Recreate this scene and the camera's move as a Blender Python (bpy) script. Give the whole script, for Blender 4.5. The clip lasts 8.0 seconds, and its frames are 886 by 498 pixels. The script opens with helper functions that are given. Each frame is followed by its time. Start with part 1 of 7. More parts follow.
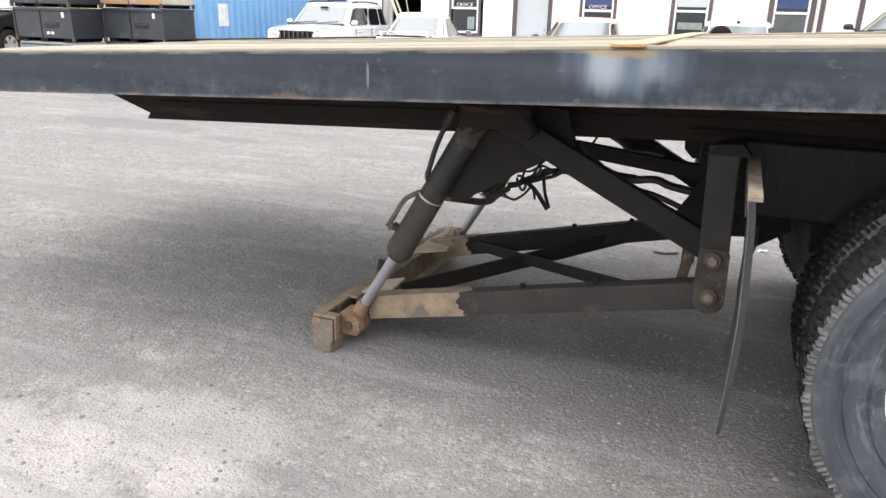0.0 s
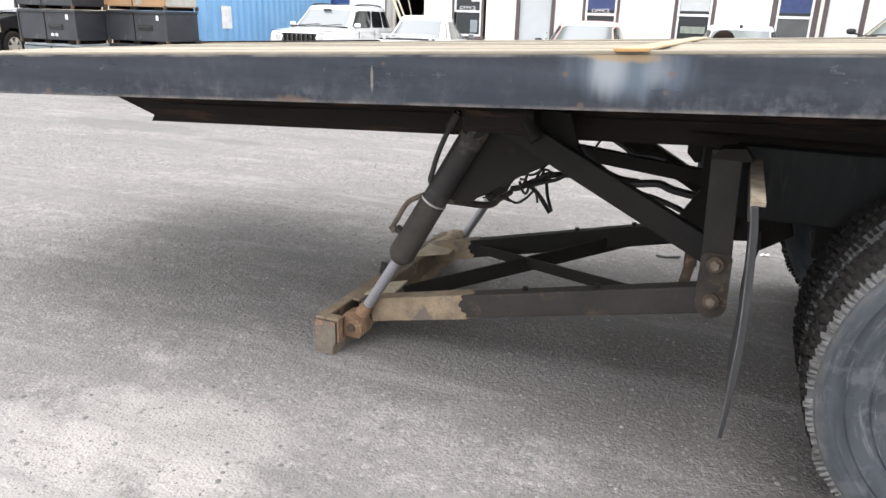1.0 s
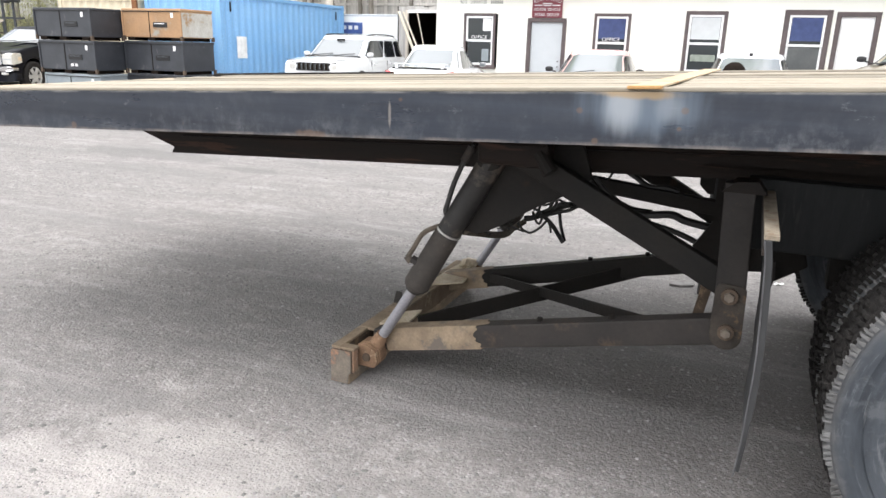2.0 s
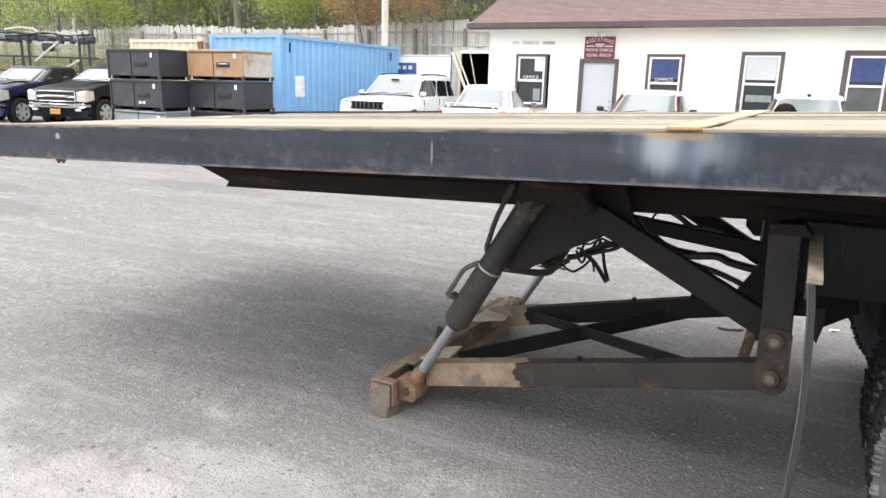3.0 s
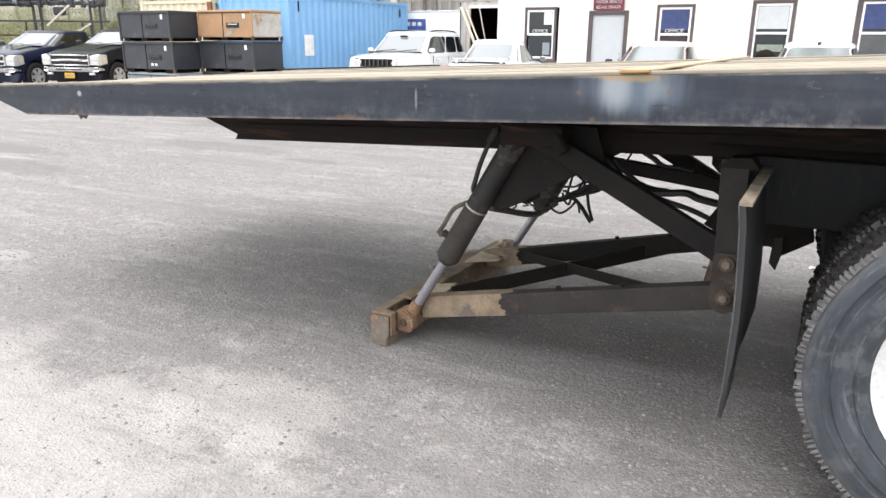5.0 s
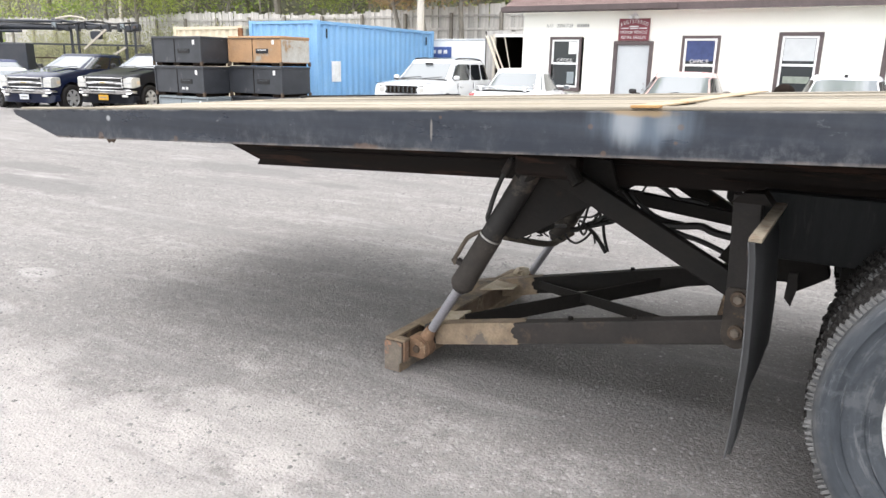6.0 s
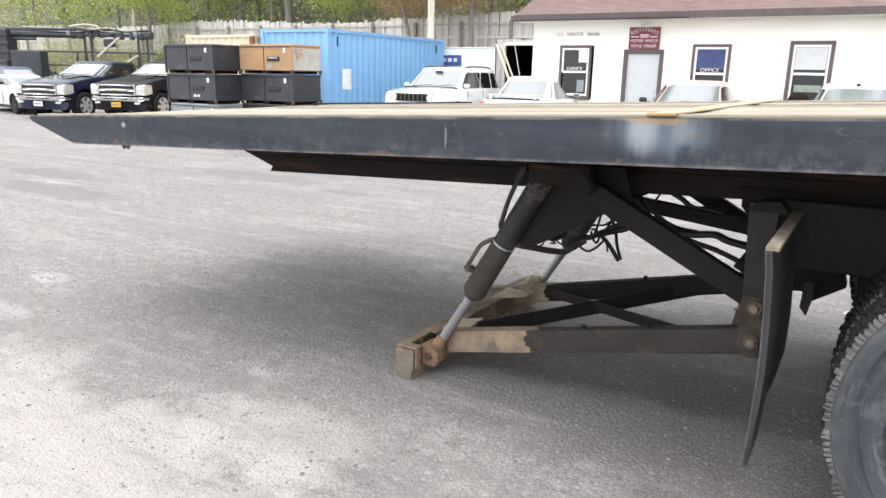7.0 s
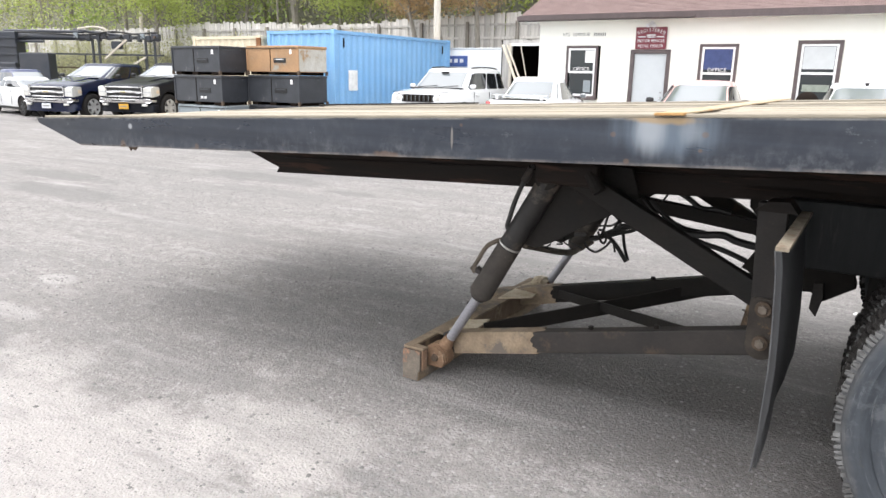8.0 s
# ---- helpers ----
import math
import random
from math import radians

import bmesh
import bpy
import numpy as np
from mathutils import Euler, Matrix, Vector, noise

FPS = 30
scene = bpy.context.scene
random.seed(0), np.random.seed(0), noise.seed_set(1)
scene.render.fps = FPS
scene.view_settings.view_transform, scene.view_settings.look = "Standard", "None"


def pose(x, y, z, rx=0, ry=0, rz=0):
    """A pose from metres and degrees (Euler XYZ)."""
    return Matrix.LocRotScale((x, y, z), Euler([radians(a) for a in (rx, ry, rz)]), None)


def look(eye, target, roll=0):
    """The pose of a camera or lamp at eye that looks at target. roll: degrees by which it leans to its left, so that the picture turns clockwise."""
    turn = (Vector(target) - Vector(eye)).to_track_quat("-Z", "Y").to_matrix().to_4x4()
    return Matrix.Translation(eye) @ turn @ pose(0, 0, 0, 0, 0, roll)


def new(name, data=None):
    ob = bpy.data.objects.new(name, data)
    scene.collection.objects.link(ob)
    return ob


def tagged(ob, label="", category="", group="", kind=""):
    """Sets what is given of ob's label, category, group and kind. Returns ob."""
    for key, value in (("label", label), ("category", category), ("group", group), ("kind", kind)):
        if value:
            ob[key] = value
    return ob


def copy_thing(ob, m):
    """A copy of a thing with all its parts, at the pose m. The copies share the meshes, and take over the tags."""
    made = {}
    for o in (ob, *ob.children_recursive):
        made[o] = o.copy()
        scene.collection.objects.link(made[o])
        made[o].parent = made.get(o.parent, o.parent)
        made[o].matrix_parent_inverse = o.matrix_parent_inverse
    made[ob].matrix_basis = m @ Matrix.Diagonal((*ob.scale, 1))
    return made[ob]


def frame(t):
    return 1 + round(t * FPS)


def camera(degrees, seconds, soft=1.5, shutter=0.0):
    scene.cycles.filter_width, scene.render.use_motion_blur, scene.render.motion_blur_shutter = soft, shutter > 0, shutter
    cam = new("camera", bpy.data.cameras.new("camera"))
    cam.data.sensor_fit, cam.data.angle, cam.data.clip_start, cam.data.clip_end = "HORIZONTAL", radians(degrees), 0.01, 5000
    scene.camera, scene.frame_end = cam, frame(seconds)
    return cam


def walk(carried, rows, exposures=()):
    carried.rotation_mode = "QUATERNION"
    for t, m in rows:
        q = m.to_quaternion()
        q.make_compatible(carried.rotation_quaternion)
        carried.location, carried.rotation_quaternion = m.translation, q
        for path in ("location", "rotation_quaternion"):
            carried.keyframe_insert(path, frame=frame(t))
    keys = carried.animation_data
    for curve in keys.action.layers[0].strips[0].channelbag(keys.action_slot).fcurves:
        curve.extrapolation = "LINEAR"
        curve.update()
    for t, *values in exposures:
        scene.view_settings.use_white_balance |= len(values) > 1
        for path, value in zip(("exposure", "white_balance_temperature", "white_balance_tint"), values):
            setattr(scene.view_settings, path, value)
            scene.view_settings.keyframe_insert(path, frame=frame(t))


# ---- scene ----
cam = camera(64.9, 8.0)
PATH = [
    (0, (0.007, 0.3, 1.441), (-0.672, 2.069, 0.802), 1.5),
    (0.5, (0.006, 0.298, 1.44), (-0.675, 2.068, 0.806), 1.7),
    (1, (0.005, 0.293, 1.444), (-0.68, 2.063, 0.812), 1.7),
    (2.3, (-0.004, 0.262, 1.485), (-0.765, 2.036, 0.96), 1.1),
    (2.5, (0.005, 0.263, 1.491), (-0.793, 2.028, 0.992), 1.0),
    (3, (0.041, 0.253, 1.478), (-0.825, 1.995, 1.014), 1.6),
    (3.5, (0.087, 0.222, 1.464), (-0.812, 1.936, 0.96), 0.5),
    (4, (0.159, 0.122, 1.457), (-0.733, 1.82, 0.893), -0.2),
    (4.5, (0.223, 0.051, 1.457), (-0.65, 1.75, 0.865), 0.2),
    (6, (0.318, 0.044, 1.486), (-0.639, 1.725, 0.977), 1.1),
    (6.5, (0.306, 0.036, 1.484), (-0.664, 1.715, 0.993), 1.2),
    (7, (0.3, 0.036, 1.483), (-0.681, 1.709, 0.995), 1.2),
    (7.5, (0.297, 0.039, 1.481), (-0.692, 1.708, 0.994), 1.2),
    (8, (0.295, 0.044, 1.481), (-0.702, 1.708, 0.995), 1.0),
]
walk(cam, [(t, look(eye, target, roll)) for t, eye, target, roll in PATH])

# ---- world, sun, exposure ----
world = bpy.data.worlds.new("sky")
scene.world = world
world.use_nodes = True
wn, wl = world.node_tree.nodes, world.node_tree.links
sky = wn.new("ShaderNodeTexSky")
sky.sky_type = "NISHITA"
sky.sun_disc = False
sky.sun_elevation = radians(76)
sky.sun_rotation = radians(207)
sky.air_density, sky.dust_density, sky.ozone_density = 1.0, 2.0, 1.0
hsv = wn.new("ShaderNodeHueSaturation")
hsv.inputs["Saturation"].default_value = 0.16
wl.new(sky.outputs[0], hsv.inputs["Color"])
wl.new(hsv.outputs[0], wn["Background"].inputs["Color"])
wn["Background"].inputs["Strength"].default_value = 0.132
sun = new("sun", bpy.data.lights.new("sun", "SUN"))
sun.data.energy, sun.data.angle, sun.data.color = 0.85, radians(110), (1.0, 0.97, 0.945)
sun.matrix_world = look((-1.0, -2.0, 9), (0, 0, 0))
scene.view_settings.exposure = 1.88


# ---- materials ----
def material(name, base, rough=0.6, metal=0.0, second=None, scale=6.0, amount=0.5, fine=60.0, bump=0.15,
             spots=None, spot_scale=3.0, spot_at=0.62, stretch=(1, 1, 1), per_object=0.0, coat=0.0, bump_size=0.01, speck=0.25, spec=0.5):
    """A painted, rusty or grainy surface: a broad mottle, a fine grain and stains, with relief."""
    m = bpy.data.materials.new(name)
    m.use_nodes = True
    n, l = m.node_tree.nodes, m.node_tree.links
    b = n["Principled BSDF"]
    co = n.new("ShaderNodeTexCoord")
    mp = n.new("ShaderNodeMapping")
    mp.inputs["Scale"].default_value = stretch
    l.new(co.outputs["Object"], mp.inputs["Vector"])

    def tex(s, detail=5.0, r=0.6):
        t = n.new("ShaderNodeTexNoise")
        t.inputs["Scale"].default_value, t.inputs["Detail"].default_value, t.inputs["Roughness"].default_value = s, detail, r
        l.new(mp.outputs[0], t.inputs["Vector"])
        return t.outputs["Fac"]

    def ramp(fac, lo, hi):
        r = n.new("ShaderNodeMapRange")
        r.inputs["From Min"].default_value, r.inputs["From Max"].default_value = lo, hi
        l.new(fac, r.inputs["Value"])
        return r.outputs[0]

    def mix(fac, a, c):
        x = n.new("ShaderNodeMix")
        x.data_type = "RGBA"
        for s, v in ((x.inputs["Factor"], fac), (x.inputs["A"], a), (x.inputs["B"], c)):
            if isinstance(v, (tuple, list)):
                s.default_value = (*v[:3], 1)
            elif isinstance(v, float):
                s.default_value = v
            else:
                l.new(v, s)
        return x.outputs["Result"]

    second = second or tuple(c * 0.72 for c in base)
    broad, grain = tex(scale), tex(fine, 3.0)
    f = n.new("ShaderNodeMath")
    f.operation = "MULTIPLY"
    f.inputs[1].default_value = amount * 2
    l.new(ramp(broad, 0.35, 0.7), f.inputs[0])
    colour = mix(f.outputs[0], base, second)
    colour = mix(ramp(grain, 0.3, 0.75), colour, mix(speck, colour, (0, 0, 0)))
    if spots:
        colour = mix(ramp(tex(spot_scale, 8.0, 0.7), spot_at, spot_at + 0.08), colour, spots)
    if per_object:
        info = n.new("ShaderNodeObjectInfo")
        h = n.new("ShaderNodeHueSaturation")
        l.new(ramp_value(n, l, info.outputs["Random"], 1 - per_object, 1 + per_object), h.inputs["Value"])
        l.new(colour, h.inputs["Color"])
        colour = h.outputs[0]
    l.new(colour, b.inputs["Base Color"])
    b.inputs["Metallic"].default_value = metal
    b.inputs["Specular IOR Level"].default_value = spec
    rr = n.new("ShaderNodeMapRange")
    rr.inputs["To Min"].default_value, rr.inputs["To Max"].default_value = max(0.02, rough - 0.08), min(1, rough + 0.08)
    l.new(broad, rr.inputs["Value"])
    l.new(rr.outputs[0], b.inputs["Roughness"])
    b.inputs["Coat Weight"].default_value = coat
    if bump:
        bp = n.new("ShaderNodeBump")
        bp.inputs["Strength"].default_value, bp.inputs["Distance"].default_value = bump, bump_size
        l.new(grain, bp.inputs["Height"])
        l.new(bp.outputs[0], b.inputs["Normal"])
    return m


def ramp_value(n, l, fac, lo, hi):
    r = n.new("ShaderNodeMapRange")
    r.inputs["To Min"].default_value, r.inputs["To Max"].default_value = lo, hi
    l.new(fac, r.inputs["Value"])
    return r.outputs[0]


def ground_material():
    """Compacted grey gravel: dust, speckles of pale and dark stone, wide pale and dark drifts; the truck's shade
    painted in.
    """
    m = bpy.data.materials.new("gravel_lot")
    m.use_nodes = True
    n, l = m.node_tree.nodes, m.node_tree.links
    b = n["Principled BSDF"]
    b.inputs["Roughness"].default_value = 0.93
    co = n.new("ShaderNodeTexCoord")

    def tex(s, d=6.0, r=0.6, stretch=(1, 1, 1)):
        mp = n.new("ShaderNodeMapping")
        mp.inputs["Scale"].default_value = stretch
        l.new(co.outputs["Object"], mp.inputs["Vector"])
        t = n.new("ShaderNodeTexNoise")
        t.inputs["Scale"].default_value, t.inputs["Detail"].default_value, t.inputs["Roughness"].default_value = s, d, r
        l.new(mp.outputs[0], t.inputs["Vector"])
        return t.outputs["Fac"]

    def rng(f, a, c, lo=0.0, hi=1.0):
        r = n.new("ShaderNodeMapRange")
        for k, v in (("From Min", a), ("From Max", c), ("To Min", lo), ("To Max", hi)):
            r.inputs[k].default_value = v
        l.new(f, r.inputs["Value"])
        return r.outputs[0]

    def mix(f, a, c):
        x = n.new("ShaderNodeMix")
        x.data_type = "RGBA"
        l.new(f, x.inputs["Factor"])
        for s, v in ((x.inputs["A"], a), (x.inputs["B"], c)):
            if isinstance(v, tuple):
                s.default_value = (*v, 1)
            else:
                l.new(v, s)
        return x.outputs["Result"]

    col = mix(rng(tex(0.55, 7.0, 0.62), 0.36, 0.66), (0.202, 0.191, 0.185), (0.244, 0.231, 0.224))
    col = mix(rng(tex(0.5, 6.0, 0.7, (0.35, 1.5, 1)), 0.5, 0.68), col, (0.31, 0.296, 0.288))
    col = mix(rng(tex(0.9, 5.0, 0.6, (0.4, 1.2, 1)), 0.54, 0.7, 0, 0.8), col, (0.19, 0.183, 0.179))
    col = mix(rng(tex(1.6, 7.0, 0.7, (0.3, 2.2, 1)), 0.5, 0.62, 0, 0.55), col, (0.165, 0.159, 0.156))
    col = mix(rng(tex(4.0, 8.0, 0.72, (0.6, 1.3, 1)), 0.47, 0.6, 0, 0.72), col, (0.19, 0.181, 0.176))
    col = mix(rng(tex(3.1, 8.0, 0.72, (0.6, 1.3, 1)), 0.52, 0.66, 0, 0.55), col, (0.325, 0.311, 0.302))
    col = mix(rng(tex(9.0, 6.0, 0.7), 0.47, 0.62, 0, 0.7), col, (0.15, 0.144, 0.141))
    col = mix(rng(tex(13.0, 6.0, 0.75, (0.7, 1.2, 1)), 0.54, 0.66, 0, 0.55), col, (0.34, 0.326, 0.317))
    # the shade under the truck, painted into the ground colour as ragged-edged patches
    rag = tex(1.7, 7.0, 0.6)

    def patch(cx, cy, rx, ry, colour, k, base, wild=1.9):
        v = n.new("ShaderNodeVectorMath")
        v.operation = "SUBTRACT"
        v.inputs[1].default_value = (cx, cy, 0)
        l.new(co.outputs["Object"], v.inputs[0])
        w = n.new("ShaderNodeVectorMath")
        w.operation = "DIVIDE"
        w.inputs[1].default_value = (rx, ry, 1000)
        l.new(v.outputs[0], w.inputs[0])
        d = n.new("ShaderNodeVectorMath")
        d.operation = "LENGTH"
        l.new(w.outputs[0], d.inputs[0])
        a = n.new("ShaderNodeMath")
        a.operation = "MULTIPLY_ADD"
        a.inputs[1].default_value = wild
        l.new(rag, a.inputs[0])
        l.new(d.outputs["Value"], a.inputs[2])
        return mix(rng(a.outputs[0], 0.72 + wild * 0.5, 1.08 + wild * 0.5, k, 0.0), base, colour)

    # painted shade: by the wheel and flap, then below the stabiliser frame
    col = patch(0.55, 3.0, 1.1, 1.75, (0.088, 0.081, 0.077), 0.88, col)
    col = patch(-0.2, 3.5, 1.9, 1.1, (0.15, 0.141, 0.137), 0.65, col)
    # loose grit: clustered dark pits and pale chips of two sizes
    vor = n.new("ShaderNodeTexVoronoi")
    vor.inputs["Scale"].default_value = 70
    l.new(co.outputs["Object"], vor.inputs["Vector"])
    sep = n.new("ShaderNodeSeparateColor")
    l.new(vor.outputs["Color"], sep.inputs[0])
    col = mix(rng(sep.outputs[2], 0.1, 0.9, 0, 0.16), col, (0.16, 0.152, 0.148))
    cluster = rng(tex(1.1, 6.0, 0.7, (0.6, 1.4, 1)), 0.4, 0.6, 0.1, 1.0)

    def both(f, g):
        x = n.new("ShaderNodeMath")
        x.operation = "MULTIPLY"
        l.new(f, x.inputs[0])
        l.new(g, x.inputs[1])
        return x.outputs[0]

    col = mix(both(rng(tex(24, 6.0, 0.72), 0.505, 0.59, 0, 0.9), cluster), col, (0.13, 0.122, 0.119))
    col = mix(both(rng(tex(85, 3.0, 0.6), 0.54, 0.64, 0, 0.6), cluster), col, (0.1, 0.095, 0.094))
    col = mix(both(rng(tex(70, 3.0, 0.6, (1, 1.1, 1)), 0.56, 0.66, 0, 0.4), cluster), col, (0.46, 0.442, 0.434))
    col = mix(rng(sep.outputs[0], 0.93, 0.97, 0, 0.27), col, (0.46, 0.442, 0.434))
    col = mix(rng(sep.outputs[1], 0.9, 0.95, 0, 0.4), col, (0.1, 0.096, 0.094))
    # pale dust lies over the grit
    col = patch(-2.45, 1.0, 1.35, 1.1, (0.36, 0.342, 0.331), 0.66, col, 3.4)
    col = patch(-1.65, 1.95, 0.5, 0.3, (0.36, 0.342, 0.33), 0.6, col, 2.4)
    for cx, cy, rx, ry in ((-4.6, 2.74, 0.2, 0.1), (-4.1, 2.2, 0.3, 0.1), (-5.3, 2.5, 0.2, 0.1)):
        col = patch(cx, cy, rx, ry, (0.33, 0.317, 0.309), 0.7, col)
    # grit worked back up through the dust
    col = mix(both(rng(tex(60, 5.0, 0.75), 0.5, 0.62, 0, 0.5), cluster), col, (0.17, 0.163, 0.159))
    col = mix(rng(tex(7.0, 7.0, 0.75, (0.7, 1.3, 1)), 0.53, 0.63, 0, 0.4), col, (0.18, 0.173, 0.169))
    col = mix(both(rng(tex(38, 5.0, 0.75, (1, 1.2, 1)), 0.57, 0.66, 0, 0.5), cluster), col, (0.4, 0.385, 0.376))
    # long worn drifts and damp dark stains across the open lot
    col = mix(rng(tex(0.8, 7.0, 0.68, (0.3, 1.6, 1)), 0.48, 0.6, 0, 0.55), col, (0.155, 0.15, 0.148))
    col = mix(rng(tex(1.9, 7.0, 0.7, (0.35, 1.9, 1)), 0.54, 0.64, 0, 0.4), col, (0.14, 0.135, 0.133))
    col = mix(rng(tex(1.4, 7.0, 0.7, (0.3, 1.8, 1)), 0.56, 0.68, 0, 0.45), col, (0.35, 0.337, 0.329))
    for cx, cy, rx, ry in ((-8.0, 4.9, 1.4, 0.32), (-9.4, 5.7, 1.2, 0.3), (-7.0, 7.2, 1.3, 0.35), (-5.2, 6.9, 0.5, 0.14), (-8.4, 9.3, 1.6, 0.5)):
        col = patch(cx, cy, rx, ry, (0.125, 0.121, 0.12), 0.6, col)
    warm = n.new("ShaderNodeMix")
    warm.data_type, warm.blend_type = "RGBA", "MULTIPLY"
    warm.inputs["Factor"].default_value = 1.0
    l.new(col, warm.inputs["A"])
    warm.inputs["B"].default_value = (1.085, 1.07, 1.06, 1)
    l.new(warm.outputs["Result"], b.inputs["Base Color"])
    h1, h2 = tex(55, 3.0, 0.6), rng(vor.outputs["Distance"], 0, 0.5, 0.6, 0)
    add = n.new("ShaderNodeMath")
    l.new(h1, add.inputs[0])
    l.new(h2, add.inputs[1])
    bp = n.new("ShaderNodeBump")
    lump = n.new("ShaderNodeMath")
    lump.operation = "MULTIPLY_ADD"
    lump.inputs[1].default_value = 1.9
    l.new(tex(26, 5.0, 0.72), lump.inputs[0])
    l.new(add.outputs[0], lump.inputs[2])
    bp.inputs["Strength"].default_value, bp.inputs["Distance"].default_value = 0.6, 0.015
    l.new(lump.outputs[0], bp.inputs["Height"])
    l.new(bp.outputs[0], b.inputs["Normal"])
    return m


def glass_material(name, tint=(0.02, 0.025, 0.03), rough=0.04, gloss=0.9, ior=1.6):
    m = bpy.data.materials.new(name)
    m.use_nodes = True
    b = m.node_tree.nodes["Principled BSDF"]
    b.inputs["Base Color"].default_value = (*tint, 1)
    b.inputs["Roughness"].default_value = rough
    b.inputs["IOR"].default_value = ior
    b.inputs["Specular IOR Level"].default_value = gloss
    return m


def leaf_material(name, c):
    """Thin spring leaves that let some light through, their green varying from leaf to leaf."""
    m = bpy.data.materials.new(name)
    m.use_nodes = True
    n, l = m.node_tree.nodes, m.node_tree.links
    out, b = n["Material Output"], n["Principled BSDF"]
    geo = n.new("ShaderNodeNewGeometry")
    x = n.new("ShaderNodeMix")
    x.data_type = "RGBA"
    l.new(geo.outputs["Random Per Island"], x.inputs["Factor"])
    x.inputs["A"].default_value, x.inputs["B"].default_value = (*c, 1), (*(v * 0.55 for v in c), 1)
    l.new(x.outputs["Result"], b.inputs["Base Color"])
    b.inputs["Roughness"].default_value = 0.6
    t = n.new("ShaderNodeBsdfTranslucent")
    l.new(x.outputs["Result"], t.inputs["Color"])
    s = n.new("ShaderNodeMixShader")
    s.inputs[0].default_value = 0.45
    l.new(b.outputs[0], s.inputs[1])
    l.new(t.outputs[0], s.inputs[2])
    l.new(s.outputs[0], out.inputs["Surface"])
    return m


def rail_material():
    """Navy enamel gone dull: long horizontal sheen bands painted into the colour, pale vertical drips and scuffs, worn
    lower and upper edges.
    """
    m = bpy.data.materials.new("worn_navy_paint")
    m.use_nodes = True
    n, l = m.node_tree.nodes, m.node_tree.links
    b = n["Principled BSDF"]
    co = n.new("ShaderNodeTexCoord")

    def tex(stretch, detail=5.0, rough=0.6):
        mp = n.new("ShaderNodeMapping")
        mp.inputs["Scale"].default_value = stretch
        l.new(co.outputs["Object"], mp.inputs["Vector"])
        t = n.new("ShaderNodeTexNoise")
        t.inputs["Scale"].default_value, t.inputs["Detail"].default_value, t.inputs["Roughness"].default_value = 1.0, detail, rough
        l.new(mp.outputs[0], t.inputs["Vector"])
        return t.outputs["Fac"]

    def rng(f, a, c, lo=0.0, hi=1.0):
        r = n.new("ShaderNodeMapRange")
        for k, v in (("From Min", a), ("From Max", c), ("To Min", lo), ("To Max", hi)):
            r.inputs[k].default_value = v
        l.new(f, r.inputs["Value"])
        return r.outputs[0]

    def math_(op, a, c):
        x = n.new("ShaderNodeMath")
        x.operation = op
        for s, v in zip(x.inputs, (a, c)):
            if isinstance(v, float):
                s.default_value = v
            else:
                l.new(v, s)
        return x.outputs[0]

    def mix(f, a, c):
        x = n.new("ShaderNodeMix")
        x.data_type = "RGBA"
        l.new(f, x.inputs["Factor"])
        for s, v in ((x.inputs["A"], a), (x.inputs["B"], c)):
            if isinstance(v, tuple):
                s.default_value = (*v, 1)
            else:
                l.new(v, s)
        return x.outputs["Result"]

    xyz = n.new("ShaderNodeSeparateXYZ")
    l.new(co.outputs["Object"], xyz.inputs[0])
    up = math_("SUBTRACT", xyz.outputs["Z"], math_("MULTIPLY", xyz.outputs["X"], 0.0455))   # height along the rail
    # glossy reflection bands painted as lighter streaks along the navy
    col = mix(rng(tex((0.7, 1, 14)), 0.35, 0.68), (0.009, 0.0125, 0.021), (0.024, 0.031, 0.045))
    col = mix(rng(tex((4, 4, 4), 7.0, 0.7), 0.5, 0.75, 0, 0.5), col, (0.05, 0.055, 0.062))
    low = rng(up, 1.219, 1.3, 1.0, 0.15)
    drip = math_("MULTIPLY", rng(tex((16, 1, 12.0), 6.0, 0.7), 0.46, 0.66), rng(tex((2.2, 1, 7), 6.0, 0.65), 0.4, 0.6))
    col = mix(math_("MULTIPLY", math_("MULTIPLY", drip, low), 0.55), col, (0.17, 0.175, 0.185))
    chip = rng(tex((9, 9, 16), 9.0, 0.78), 0.61, 0.72, 0, 0.6)
    col = mix(chip, col, (0.2, 0.205, 0.21))
    scratch = math_("MULTIPLY", rng(tex((3, 1, 60), 3.0, 0.5), 0.68, 0.74), rng(tex((1.6, 1, 4)), 0.5, 0.65))
    col = mix(math_("MULTIPLY", scratch, 0.6), col, (0.22, 0.22, 0.23))
    edge = math_("MULTIPLY", rng(up, 1.219, 1.231, 1.0, 0.0), rng(tex((6, 1, 3), 7.0, 0.75), 0.4, 0.6))
    col = mix(math_("MULTIPLY", edge, 0.8), col, (0.2, 0.17, 0.15))
    rim = math_("MULTIPLY", rng(up, 1.3635, 1.369, 0.0, 1.0), rng(tex((5, 1, 2), 6.0, 0.7), 0.42, 0.6))
    col = mix(math_("MULTIPLY", rim, 0.7), col, (0.24, 0.23, 0.215))
    rustf = math_("MULTIPLY", rng(tex((5, 3, 5), 6.0, 0.7), 0.64, 0.7), low)
    col = mix(math_("MULTIPLY", rustf, 0.6), col, (0.1, 0.055, 0.03))
    l.new(col, b.inputs["Base Color"])
    l.new(rng(tex((1.5, 2, 8)), 0.3, 0.7, 0.22, 0.46), b.inputs["Roughness"])
    bp = n.new("ShaderNodeBump")
    bp.inputs["Strength"].default_value, bp.inputs["Distance"].default_value = 0.2, 0.02
